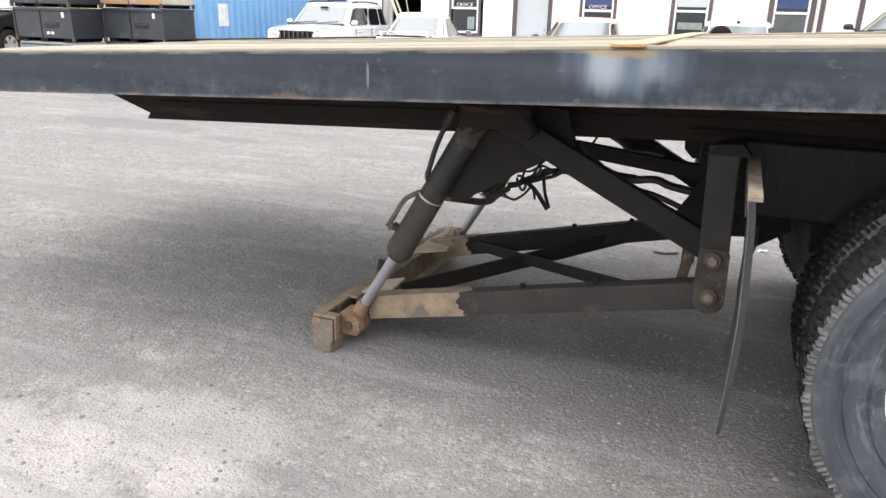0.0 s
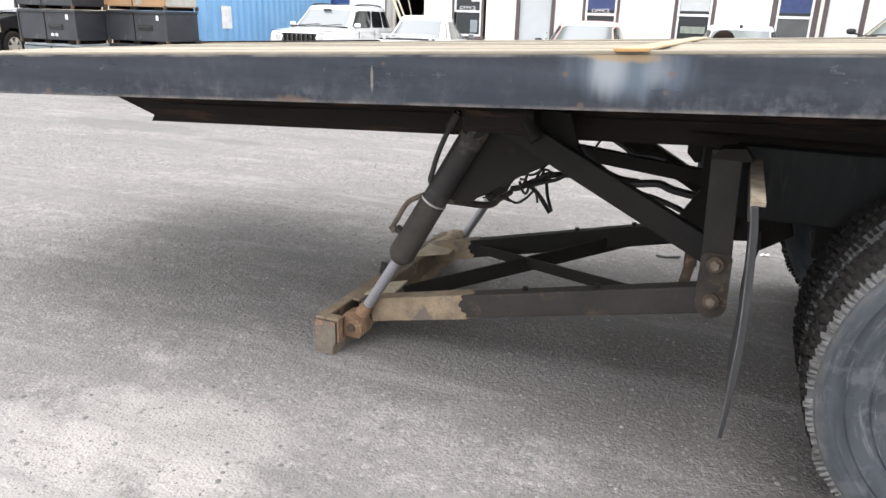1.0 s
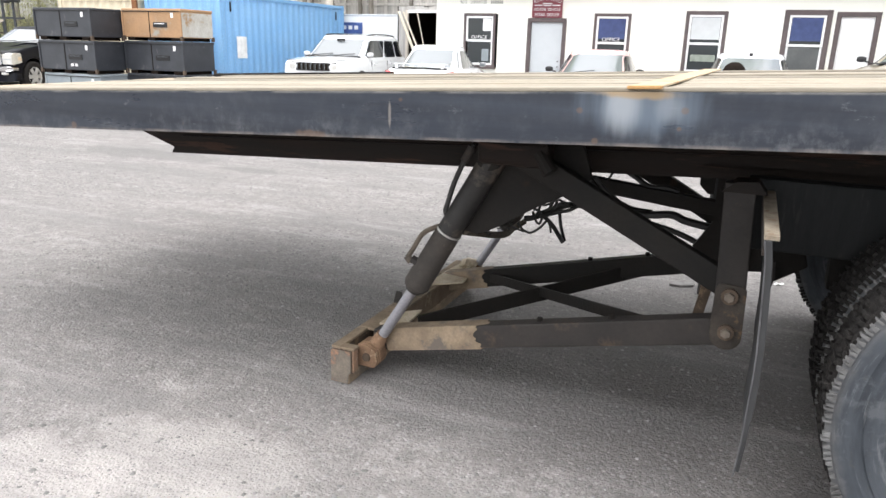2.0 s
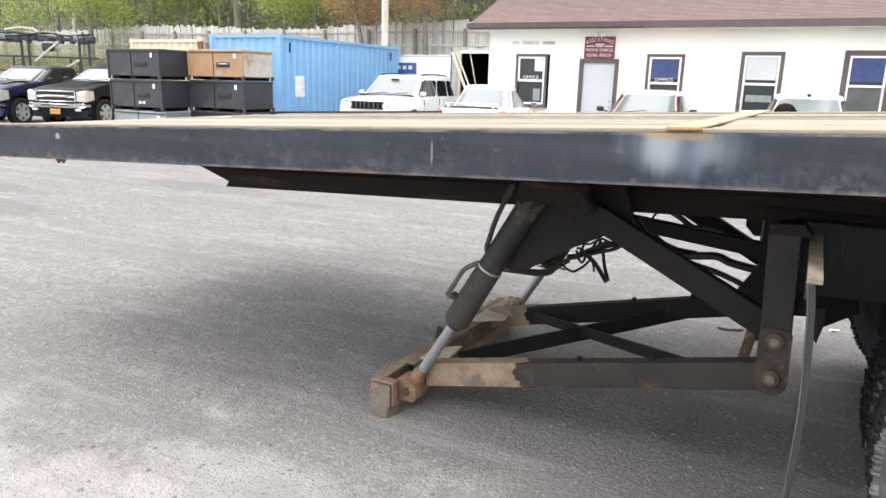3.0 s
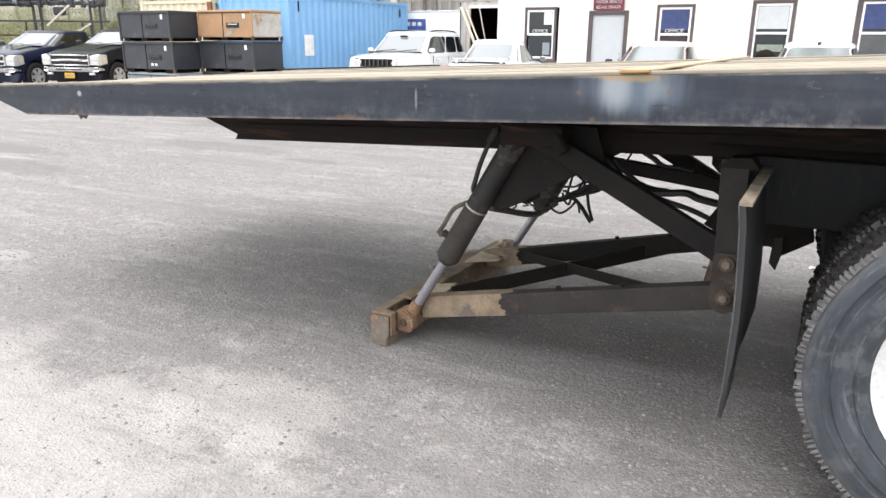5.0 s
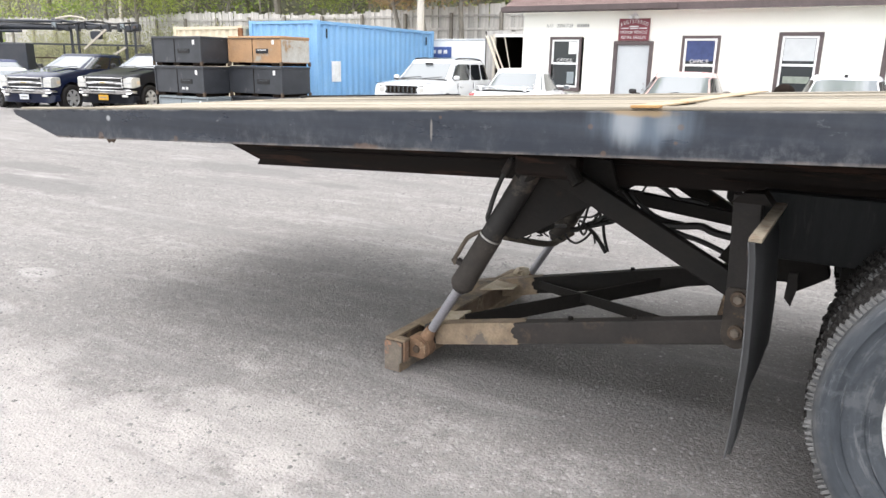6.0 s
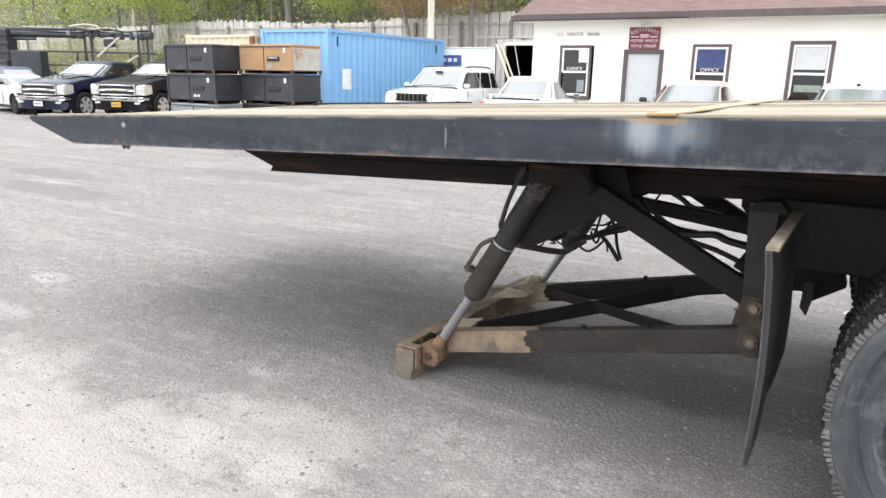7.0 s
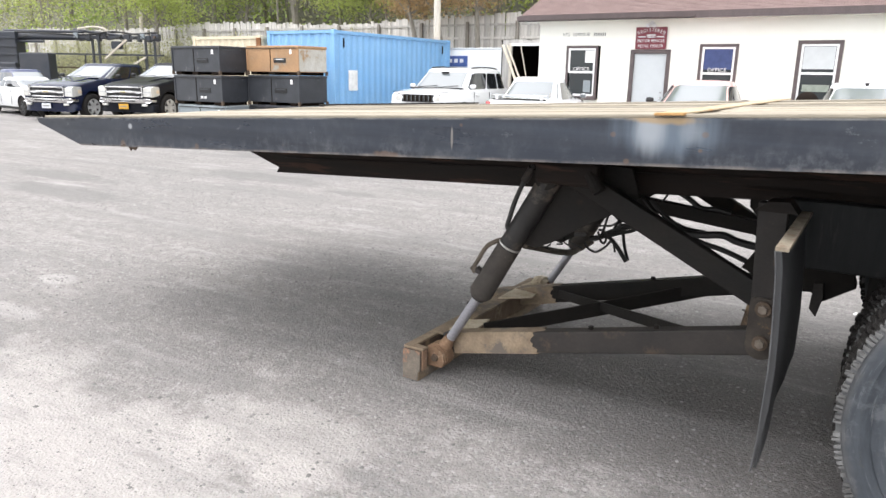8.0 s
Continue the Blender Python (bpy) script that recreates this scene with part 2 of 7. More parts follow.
    l.new(tex((2.5, 1, 5), 3.0), bp.inputs["Height"])
    l.new(bp.outputs[0], b.inputs["Normal"])
    return m


def sidewall_material():
    """Tyre sidewall: blue-black rubber under dust, with rings of wear and pale scuffs that run round the wheel."""
    m = bpy.data.materials.new("dusty_tyre_rubber")
    m.use_nodes = True
    n, l = m.node_tree.nodes, m.node_tree.links
    b = n["Principled BSDF"]
    b.inputs["Roughness"].default_value = 0.72
    co = n.new("ShaderNodeTexCoord")
    flat = n.new("ShaderNodeVectorMath")
    flat.operation = "MULTIPLY"
    flat.inputs[1].default_value = (1, 0, 1)
    l.new(co.outputs["Object"], flat.inputs[0])
    rad = n.new("ShaderNodeVectorMath")
    rad.operation = "LENGTH"
    l.new(flat.outputs[0], rad.inputs[0])
    way = n.new("ShaderNodeVectorMath")
    way.operation = "NORMALIZE"
    l.new(flat.outputs[0], way.inputs[0])

    def tex(across, round_, detail=5.0):
        # noise stretched round the wheel: the direction times round_, plus the radius times across
        a = n.new("ShaderNodeVectorMath")
        a.operation = "SCALE"
        a.inputs["Scale"].default_value = round_
        l.new(way.outputs[0], a.inputs[0])
        k = n.new("ShaderNodeMath")
        k.operation = "MULTIPLY"
        k.inputs[1].default_value = across
        l.new(rad.outputs["Value"], k.inputs[0])
        c = n.new("ShaderNodeCombineXYZ")
        l.new(k.outputs[0], c.inputs["Y"])
        s = n.new("ShaderNodeVectorMath")
        l.new(a.outputs[0], s.inputs[0])
        l.new(c.outputs[0], s.inputs[1])
        t = n.new("ShaderNodeTexNoise")
        t.inputs["Scale"].default_value, t.inputs["Detail"].default_value, t.inputs["Roughness"].default_value = 1.0, detail, 0.65
        l.new(s.outputs[0], t.inputs["Vector"])
        return t.outputs["Fac"]

    def rng(f, a, c, lo=0.0, hi=1.0):
        r = n.new("ShaderNodeMapRange")
        for k, v in (("From Min", a), ("From Max", c), ("To Min", lo), ("To Max", hi)):
            r.inputs[k].default_value = v
        l.new(f, r.inputs["Value"])
        return r.outputs[0]

    def mix(f, a, c):
        x = n.new("ShaderNodeMix")
        x.data_type = "RGBA"
        l.new(f, x.inputs["Factor"])
        for s, v in ((x.inputs["A"], a), (x.inputs["B"], c)):
            if isinstance(v, tuple):
                s.default_value = (*v, 1)
            else:
                l.new(v, s)
        return x.outputs["Result"]

    col = mix(rng(tex(16, 1.8), 0.38, 0.64), (0.02, 0.025, 0.032), (0.046, 0.053, 0.063))
    col = mix(rng(tex(9, 4.5, 6.0), 0.53, 0.62, 0, 0.65), col, (0.088, 0.094, 0.102))
    col = mix(rng(tex(70, 3.0, 6.0), 0.56, 0.66, 0, 0.5), col, (0.15, 0.155, 0.162))
    dust = n.new("ShaderNodeMath")
    dust.operation = "MULTIPLY_ADD"
    dust.inputs[1].default_value = 0.06
    l.new(tex(12, 5.0, 8.0), dust.inputs[0])
    l.new(rad.outputs["Value"], dust.inputs[2])
    col = mix(rng(dust.outputs[0], 0.528, 0.562, 0, 0.85), col, (0.1, 0.099, 0.099))
    col = mix(rng(tex(60, 22.0, 8.0), 0.58, 0.66, 0, 0.5), col, (0.05, 0.05, 0.05))
    l.new(col, b.inputs["Base Color"])
    bp = n.new("ShaderNodeBump")
    bp.inputs["Strength"].default_value, bp.inputs["Distance"].default_value = 0.25, 0.008
    l.new(tex(120, 4.0), bp.inputs["Height"])
    l.new(bp.outputs[0], b.inputs["Normal"])
    return m


M = {}
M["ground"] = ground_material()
M["pebble"] = material("pebbles", (0.25, 0.24, 0.235), 0.9, second=(0.16, 0.153, 0.15), scale=30, fine=200, amount=0.5)


def grit_material():
    """Loose stones, each its own grey: most like the lot, some pale, some dark."""
    m = material("loose_stones", (0.2, 0.193, 0.19), 0.9, fine=200)
    n, l = m.node_tree.nodes, m.node_tree.links
    g = n.new("ShaderNodeNewGeometry")
    r = n.new("ShaderNodeValToRGB")
    r.color_ramp.elements[0].position, r.color_ramp.elements[0].color = 0.0, (0.115, 0.11, 0.107, 1)
    r.color_ramp.elements[1].position, r.color_ramp.elements[1].color = 1.0, (0.33, 0.318, 0.31, 1)
    for p, c in ((0.25, 0.14), (0.6, 0.185), (0.93, 0.225)):
        e = r.color_ramp.elements.new(p)
        e.color = (c, c * 0.965, c * 0.95, 1)
    l.new(g.outputs["Random Per Island"], r.inputs["Fac"])
    l.new(r.outputs["Color"], n["Principled BSDF"].inputs["Base Color"])
    return m


M["grit"] = grit_material()
M["rail"] = rail_material()
M["rust"] = material("orange_rust", (0.28, 0.12, 0.045), 0.9, 0.0, (0.16, 0.06, 0.025), 14, 0.5, 90, 0.3)
M["rust_stain"] = material("rust_stained_plate", (0.3, 0.18, 0.115), 0.9, 0.0, (0.22, 0.16, 0.12), 14, 0.5, 90, 0.3, spots=(0.34, 0.28, 0.22), spot_scale=16, spot_at=0.56)
M["pale_mud"] = material("dried_pale_mud", (0.6, 0.52, 0.4), 0.95, 0.0, (0.42, 0.34, 0.24), 10, 0.5, 80, 0.3)
M["tan_bracket"] = material("dusty_pale_bracket", (0.3, 0.26, 0.2), 0.9, 0.0, (0.17, 0.13, 0.09), 16, 0.5, 90, 0.2, spots=(0.16, 0.1, 0.06), spot_scale=18, spot_at=0.58)
M["flap_bead"] = material("worn_pale_rubber", (0.1, 0.1, 0.103), 0.8, 0.0, (0.05, 0.05, 0.053), 12, 0.5, 80, 0.2)
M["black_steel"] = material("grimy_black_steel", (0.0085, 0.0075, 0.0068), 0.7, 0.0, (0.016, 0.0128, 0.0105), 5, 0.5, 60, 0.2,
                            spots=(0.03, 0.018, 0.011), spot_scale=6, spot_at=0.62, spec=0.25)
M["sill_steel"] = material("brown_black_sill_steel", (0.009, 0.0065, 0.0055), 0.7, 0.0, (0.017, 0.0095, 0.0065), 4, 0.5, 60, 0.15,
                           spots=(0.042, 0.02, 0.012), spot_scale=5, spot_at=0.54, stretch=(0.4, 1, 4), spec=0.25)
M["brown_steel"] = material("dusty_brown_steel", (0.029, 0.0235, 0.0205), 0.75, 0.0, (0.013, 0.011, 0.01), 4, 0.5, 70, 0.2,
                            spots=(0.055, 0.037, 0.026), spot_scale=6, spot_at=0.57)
M["pivot_dust"] = material("dust_and_rust_on_pivot", (0.06, 0.049, 0.039), 0.88, 0.0, (0.032, 0.026, 0.022), 9, 0.5, 80, 0.25,
                           spots=(0.12, 0.075, 0.043), spot_scale=11, spot_at=0.58)
M["tan_steel"] = material("muddy_tan_steel", (0.29, 0.22, 0.15), 0.88, 0.0, (0.17, 0.125, 0.085), 9, 0.5, 80, 0.3,
                          spots=(0.12, 0.1, 0.082), spot_scale=7, spot_at=0.53)
M["mud_rust"] = material("brown_rust_mud", (0.12, 0.085, 0.06), 0.9, 0.0, (0.06, 0.042, 0.03), 9, 0.5, 80, 0.3,
                         spots=(0.2, 0.14, 0.085), spot_scale=8, spot_at=0.6)
M["end_dirt"] = material("dirty_grey_tan_steel", (0.21, 0.175, 0.14), 0.9, 0.0, (0.1, 0.085, 0.072), 9, 0.5, 90, 0.3, spots=(0.3, 0.16, 0.1), spot_scale=9, spot_at=0.55)
M["rust_eye"] = material("caked_rust_brown_steel", (0.25, 0.15, 0.09), 0.92, 0.0, (0.15, 0.09, 0.055), 22, 0.5, 120, 0.5, spots=(0.34, 0.25, 0.17), spot_scale=14, spot_at=0.58)
M["brown_plate"] = material("brown_muddy_plate", (0.2, 0.145, 0.1), 0.9, 0.0, (0.12, 0.085, 0.058), 7, 0.5, 80, 0.3, spots=(0.27, 0.21, 0.15), spot_scale=5, spot_at=0.6)
M["cylinder"] = material("dusty_dark_cylinder", (0.024, 0.021, 0.0195), 0.6, 0.0, (0.012, 0.011, 0.0105), 7, 0.5, 60, 0.12,
                         spots=(0.085, 0.068, 0.054), spot_scale=5, spot_at=0.55)
M["collar_dust"] = material("dust_caked_collar", (0.055, 0.046, 0.039), 0.85, 0.0, (0.026, 0.023, 0.021), 6, 0.5, 60, 0.15, spots=(0.11, 0.092, 0.075), spot_scale=4, spot_at=0.56)
M["chrome"] = material("dull_chrome", (0.34, 0.335, 0.36), 0.42, 0.55, (0.27, 0.265, 0.285), 10, 0.3, 120, 0.02)
M["clamp"] = material("steel_band", (0.55, 0.54, 0.52), 0.4, 0.7)
M["hose"] = material("black_rubber_hose", (0.014, 0.014, 0.014), 0.55, 0.0, (0.03, 0.028, 0.026), 12, 0.4, 100, 0.1)
M["dusty_hose"] = material("dust_caked_hose", (0.13, 0.105, 0.08), 0.9, 0.0, (0.06, 0.05, 0.04), 14, 0.5, 90, 0.2)
M["rubber"] = sidewall_material()
M["tread"] = material("muddy_tread_rubber", (0.022, 0.0205, 0.02), 0.95, 0.0, (0.034, 0.031, 0.029), 14, 0.5, 70, 0.5, spots=(0.065, 0.06, 0.055), spot_scale=30, spot_at=0.6, spec=0.2)
M["shoulder"] = material("scuffed_pale_shoulder", (0.17, 0.168, 0.167), 0.95, 0.0, (0.07, 0.068, 0.067), 16, 0.5, 70, 0.4)
M["rim"] = material("white_steel_rim", (0.75, 0.75, 0.74), 0.4, 0.0, (0.55, 0.54, 0.52), 6, 0.4, 60, 0.05)
M["flap"] = material("worn_grey_rubber_flap", (0.016, 0.0165, 0.018), 0.6, 0.0, (0.038, 0.0385, 0.04), 4, 0.5, 50, 0.1, stretch=(1, 3, 0.3))
M["strap"] = material("tan_webbing", (0.5, 0.4, 0.27), 0.9, 0.0, (0.42, 0.33, 0.22), 9, 0.5, 120, 0.2, spots=(0.45, 0.24, 0.1), spot_scale=6, spot_at=0.6)
M["strap_rust"] = material("rust_stained_webbing", (0.46, 0.27, 0.11), 0.9, 0.0, (0.36, 0.19, 0.07), 12, 0.5, 120, 0.2)
M["plank"] = material("pale_weathered_deck_wood", (0.35, 0.31, 0.245), 0.85, 0.0, (0.23, 0.2, 0.155), 4, 0.5, 40, 0.3,
                      spots=(0.24, 0.19, 0.13), spot_scale=3, spot_at=0.66, stretch=(0.25, 3, 1), per_object=0.22)
M["pale_tan"] = material("worn_tan_plate", (0.42, 0.35, 0.25), 0.85, 0.0, (0.28, 0.21, 0.14), 8, 0.5, 60, 0.2)
M["wall_white"] = material("cream_white_siding", (0.86, 0.85, 0.79), 0.7, 0.0, (0.82, 0.81, 0.74), 0.6, 0.5, 30, 0.03, speck=0.03)
M["trim_brown"] = material("brown_painted_trim", (0.115, 0.087, 0.086), 0.6, 0.0, (0.085, 0.066, 0.066), 3, 0.5, 40, 0.1)
M["white_paint"] = material("white_window_paint", (0.82, 0.82, 0.82), 0.5, 0.0, (0.75, 0.75, 0.75), 3, 0.4, 40, 0.05, speck=0.03)
M["grey_door"] = material("pale_grey_door_paint", (0.52, 0.55, 0.57), 0.5, 0.0, (0.47, 0.5, 0.52), 2, 0.4, 30, 0.05, speck=0.03)
M["shingle"] = material("reddish_brown_shingle", (0.285, 0.205, 0.193), 0.95, 0.0, (0.235, 0.163, 0.154), 3, 0.5, 60, 0.3, per_object=0.03)
M["pane"] = glass_material("window_glass", (0.03, 0.035, 0.038), 0.1, 0.4)
M["blind"] = material("white_window_blind", (0.55, 0.57, 0.58), 0.7, 0.0, (0.5, 0.52, 0.53), speck=0.02)
M["navy_shade"] = material("navy_blue_window_shade", (0.05, 0.075, 0.2), 0.7)
M["letter_white"] = material("white_lettering", (0.8, 0.8, 0.8), 0.6, bump=0)
M["letter_grey"] = material("grey_lettering", (0.25, 0.25, 0.24), 0.7, bump=0)
M["maroon"] = material("maroon_sign_board", (0.17, 0.025, 0.04), 0.5, 0.0, (0.14, 0.02, 0.03), 3, 0.4, 30, 0.03, speck=0.03)
M["cont_blue"] = material("faded_blue_container_paint", (0.21, 0.44, 0.74), 0.5, 0.0, (0.26, 0.49, 0.77), 1.2, 0.5, 30, 0.05,
                          spots=(0.2, 0.3, 0.42), spot_scale=2.0, spot_at=0.68)
M["cont_cream"] = material("cream_container_paint", (0.74, 0.66, 0.5), 0.6, 0.0, (0.66, 0.57, 0.41), 2, 0.5, 30, 0.05, spots=(0.3, 0.15, 0.07), spot_at=0.66)
M["paper"] = material("white_paper_label", (0.86, 0.86, 0.85), 0.8, bump=0, speck=0.03)
M["crate_black"] = material("scuffed_black_crate", (0.027, 0.03, 0.037), 0.5, 0.0, (0.046, 0.05, 0.059), 2.5, 0.5, 40, 0.1,
                            spots=(0.11, 0.11, 0.11), spot_scale=3.5, spot_at=0.6)
M["crate_rust"] = material("rusted_orange_crate", (0.46, 0.27, 0.14), 0.8, 0.0, (0.33, 0.21, 0.12), 1.6, 0.5, 40, 0.15,
                           spots=(0.3, 0.29, 0.25), spot_scale=1.7, spot_at=0.58)
M["crate_flake"] = material("pale_flaking_crate_paint", (0.55, 0.54, 0.5), 0.8, 0.0, (0.42, 0.38, 0.32), 3, 0.5, 40, 0.15, spots=(0.33, 0.19, 0.08), spot_scale=3, spot_at=0.56)
M["crate_grey"] = material("pale_blue_grey_crate", (0.28, 0.32, 0.34), 0.6, 0.0, (0.22, 0.25, 0.27), 2, 0.5, 40, 0.1)
M["fence"] = material("weathered_grey_fence_wood", (0.62, 0.595, 0.565), 0.95, 0.0, (0.42, 0.4, 0.375), 2, 0.5, 40, 0.2, stretch=(6, 6, 0.5), per_object=0.2)
M["pole"] = material("weathered_pole_wood", (0.66, 0.6, 0.52), 0.95, 0.0, (0.5, 0.45, 0.38), 4, 0.5, 40, 0.2, stretch=(4, 4, 0.3))
M["lumber"] = material("pale_lumber", (0.74, 0.67, 0.55), 0.8, stretch=(1, 1, 6))
M["shed_dark"] = material("near_black_matte", (0.018, 0.013, 0.01), 0.95, spec=0.1)
M["dusty_panel"] = material("dusty_grey_chassis_paint", (0.011, 0.0122, 0.013), 0.7, 0.0, (0.024, 0.0246, 0.0252), 5, 0.5, 60, 0.1, stretch=(3.5, 1, 0.45), spots=(0.03, 0.03, 0.03), spot_scale=9, spot_at=0.6, spec=0.3)
M["dark_glass"] = glass_material("dark_side_glass", (0.012, 0.014, 0.016))
M["alloy"] = material("pale_alloy_wheel", (0.68, 0.68, 0.68), 0.35, 0.3)
M["screen"] = material("grey_window_screen", (0.12, 0.125, 0.125), 0.8, 0.0, (0.09, 0.095, 0.095), 2, 0.5, 60, 0.05)
M["sage"] = material("grey_green_notice", (0.3, 0.34, 0.29), 0.8)
M["white_box"] = material("white_trailer_skin", (0.8, 0.8, 0.79), 0.5, 0.0, (0.72, 0.72, 0.7), 1, 0.4, 20, 0.03, speck=0.03)
M["sign_blue"] = material("blue_sign_panel", (0.06, 0.11, 0.32), 0.5)
M["bark"] = material("grey_brown_bark", (0.3, 0.275, 0.24), 0.95, 0.0, (0.2, 0.18, 0.155), 5, 0.5, 40, 0.4, stretch=(3, 3, 0.6))
M["litter"] = material("forest_floor_litter", (0.18, 0.17, 0.14), 0.95, 0.0, (0.15, 0.155, 0.105), 0.4, 0.5, 6, 0.3)
M["grass"] = material("rough_yellow_green_grass", (0.2, 0.2, 0.12), 0.9, 0.0, (0.27, 0.25, 0.2), 1.5, 0.5, 20, 0.2)
for key, c in (("leaf_lime", (0.5, 0.58, 0.17)), ("leaf_green", (0.38, 0.49, 0.14)), ("leaf_olive", (0.46, 0.46, 0.25)), ("leaf_brown", (0.52, 0.36, 0.19))):
    M[key] = leaf_material("spring_" + key, c)
M["navy_paint"] = material("glossy_navy_car_paint", (0.008, 0.012, 0.034), 0.45, 0.0, (0.007, 0.0105, 0.03), 1, 0.4, 20, 0, coat=0.6, speck=0.03, spec=0.05)
M["black_paint"] = material("glossy_black_car_paint", (0.005, 0.0056, 0.0095), 0.5, 0.0, (0.006, 0.0066, 0.0105), 1, 0.4, 20, 0, coat=0.25, speck=0.03, spec=0.05)
M["white_car"] = material("glossy_white_car_paint", (0.7, 0.71, 0.72), 0.25, 0.0, (0.66, 0.67, 0.68), 1, 0.4, 20, 0, coat=0.8, speck=0.03)
M["silver_car"] = material("pale_silver_car_paint", (0.6, 0.61, 0.62), 0.25, 0.2, (0.55, 0.56, 0.57), 1, 0.4, 20, 0, coat=0.8, speck=0.03)
M["red_car"] = material("faded_red_car_paint", (0.55, 0.33, 0.31), 0.3, 0.0, (0.5, 0.28, 0.26), 1, 0.4, 20, 0, coat=0.8, speck=0.03)
M["tan_car"] = material("tan_car_paint", (0.3, 0.26, 0.19), 0.3, 0.1, (0.26, 0.23, 0.17), 1, 0.4, 20, 0, coat=0.8, speck=0.03)
M["blue_car"] = material("blue_car_paint", (0.01, 0.022, 0.09), 0.4, 0.0, (0.01, 0.02, 0.08), 1, 0.4, 20, 0, coat=0.4, speck=0.03)
M["car_glass"] = glass_material("car_glass", (0.12, 0.135, 0.145), 0.08, 1.0, 1.66)
M["black_plastic"] = material("black_car_plastic", (0.016, 0.016, 0.017), 0.6, bump=0.05)
M["rubber_trim"] = material("dark_grey_grille_plastic", (0.03, 0.03, 0.032), 0.5, bump=0)
M["car_chrome"] = material("car_chrome", (0.8, 0.8, 0.81), 0.25, 1.0, (0.62, 0.62, 0.62), 4, 0.3, 30, 0)
M["lamp_clear"] = material("clear_headlight_lens", (0.82, 0.82, 0.8), 0.12, 0.3, (0.6, 0.58, 0.52), 8, 0.4, 40, 0, coat=1.0)
M["lamp_red"] = material("red_tail_lens", (0.4, 0.01, 0.015), 0.2, coat=1.0, bump=0)
M["amber"] = material("amber_lens", (0.7, 0.58, 0.42), 0.2, coat=1.0, bump=0)
M["brass"] = material("dull_gold_badge", (0.62, 0.5, 0.24), 0.35, 0.7, bump=0)
M["plate_orange"] = material("orange_number_plate", (0.7, 0.38, 0.03), 0.5, bump=0)
M["plate_white"] = material("white_number_plate", (0.7, 0.72, 0.76), 0.5, bump=0)
M["crane_black"] = material("chalky_black_crane_steel", (0.028, 0.033, 0.046), 0.4, 0.0, (0.05, 0.052, 0.06), 2, 0.5, 30, 0.1, spots=(0.1, 0.09, 0.08), spot_at=0.66)


# ---- mesh helpers ----
def part(name, bm, mat, parent, label="", smooth=False):
    me = bpy.data.meshes.new(name)
    if smooth:
        for f in bm.faces:
            f.smooth = True
    bm.to_mesh(me)
    bm.free()
    me.materials.append(M[mat])
    if smooth:
        me.set_sharp_from_angle(angle=radians(38))
    ob = new(name, me)
    ob.parent = parent
    if label:
        tagged(ob, label)
    return ob


def thing(name, label, category, m=None, group="", kind=""):
    ob = new(name)
    ob.empty_display_size = 0.2
    if m is not None:
        ob.matrix_basis = m
    return tagged(ob, label, category, group, kind)


def box(x0, x1, y0, y1, z0, z1, bevel=0.0, bm=None):
    bm = bm or bmesh.new()
    vs = bmesh.ops.create_cube(bm, size=1.0)["verts"]
    bmesh.ops.transform(bm, matrix=Matrix.Translation(((x0 + x1) / 2, (y0 + y1) / 2, (z0 + z1) / 2)) @ Matrix.Diagonal((x1 - x0, y1 - y0, z1 - z0, 1)), verts=vs)
    if bevel:
        es = list({e for v in vs for e in v.link_edges})
        bmesh.ops.bevel(bm, geom=es, offset=bevel, segments=2, affect="EDGES", profile=0.5)
    return bm


def beam(a, b, w, h, bevel=0.0, up=(0, 0, 1), bm=None):
    """A bar of w (sideways) by h (upwards) from a to b."""
    a, b = Vector(a), Vector(b)
    x = (b - a).normalized()
    y = Vector(up).cross(x).normalized()
    z = x.cross(y)
    m = Matrix((x, y, z)).transposed().to_4x4()
    m.translation = (a + b) / 2
    t = box(-(b - a).length / 2, (b - a).length / 2, -w / 2, w / 2, -h / 2, h / 2, bevel)
    t.transform(m)
    if bm is None:
        return t
    me = bpy.data.meshes.new("t")
    t.to_mesh(me)
    t.free()
    bm.from_mesh(me)
    bpy.data.meshes.remove(me)
    return bm


def rod(a, b, r, r2=None, seg=20, bm=None, caps=True):
    bm = bm or bmesh.new()
    a, b = Vector(a), Vector(b)
    q = (b - a).to_track_quat("Z", "Y").to_matrix().to_4x4()
    q.translation = (a + b) / 2
    bmesh.ops.create_cone(bm, cap_ends=caps, segments=seg, radius1=r, radius2=r if r2 is None else r2, depth=(b - a).length, matrix=q)
    return bm


def prism(points, axis, lo, hi, bevel=0.0):
    """A polygon of two coordinates, pulled along the third axis from lo to hi."""
    bm = bmesh.new()
    put = {"x": lambda p, v: (v, p[0], p[1]), "y": lambda p, v: (p[0], v, p[1]), "z": lambda p, v: (p[0], p[1], v)}[axis]
    a = [bm.verts.new(put(p, lo)) for p in points]
    b = [bm.verts.new(put(p, hi)) for p in points]
    bm.faces.new(a)
    bm.faces.new(b[::-1])
    for i in range(len(a)):
        j = (i + 1) % len(a)
        bm.faces.new((a[j], a[i], b[i], b[j]))
    bmesh.ops.recalc_face_normals(bm, faces=bm.faces)
    if bevel:
        bmesh.ops.bevel(bm, geom=list(bm.edges), offset=bevel, segments=2, affect="EDGES", profile=0.5)
    return bm


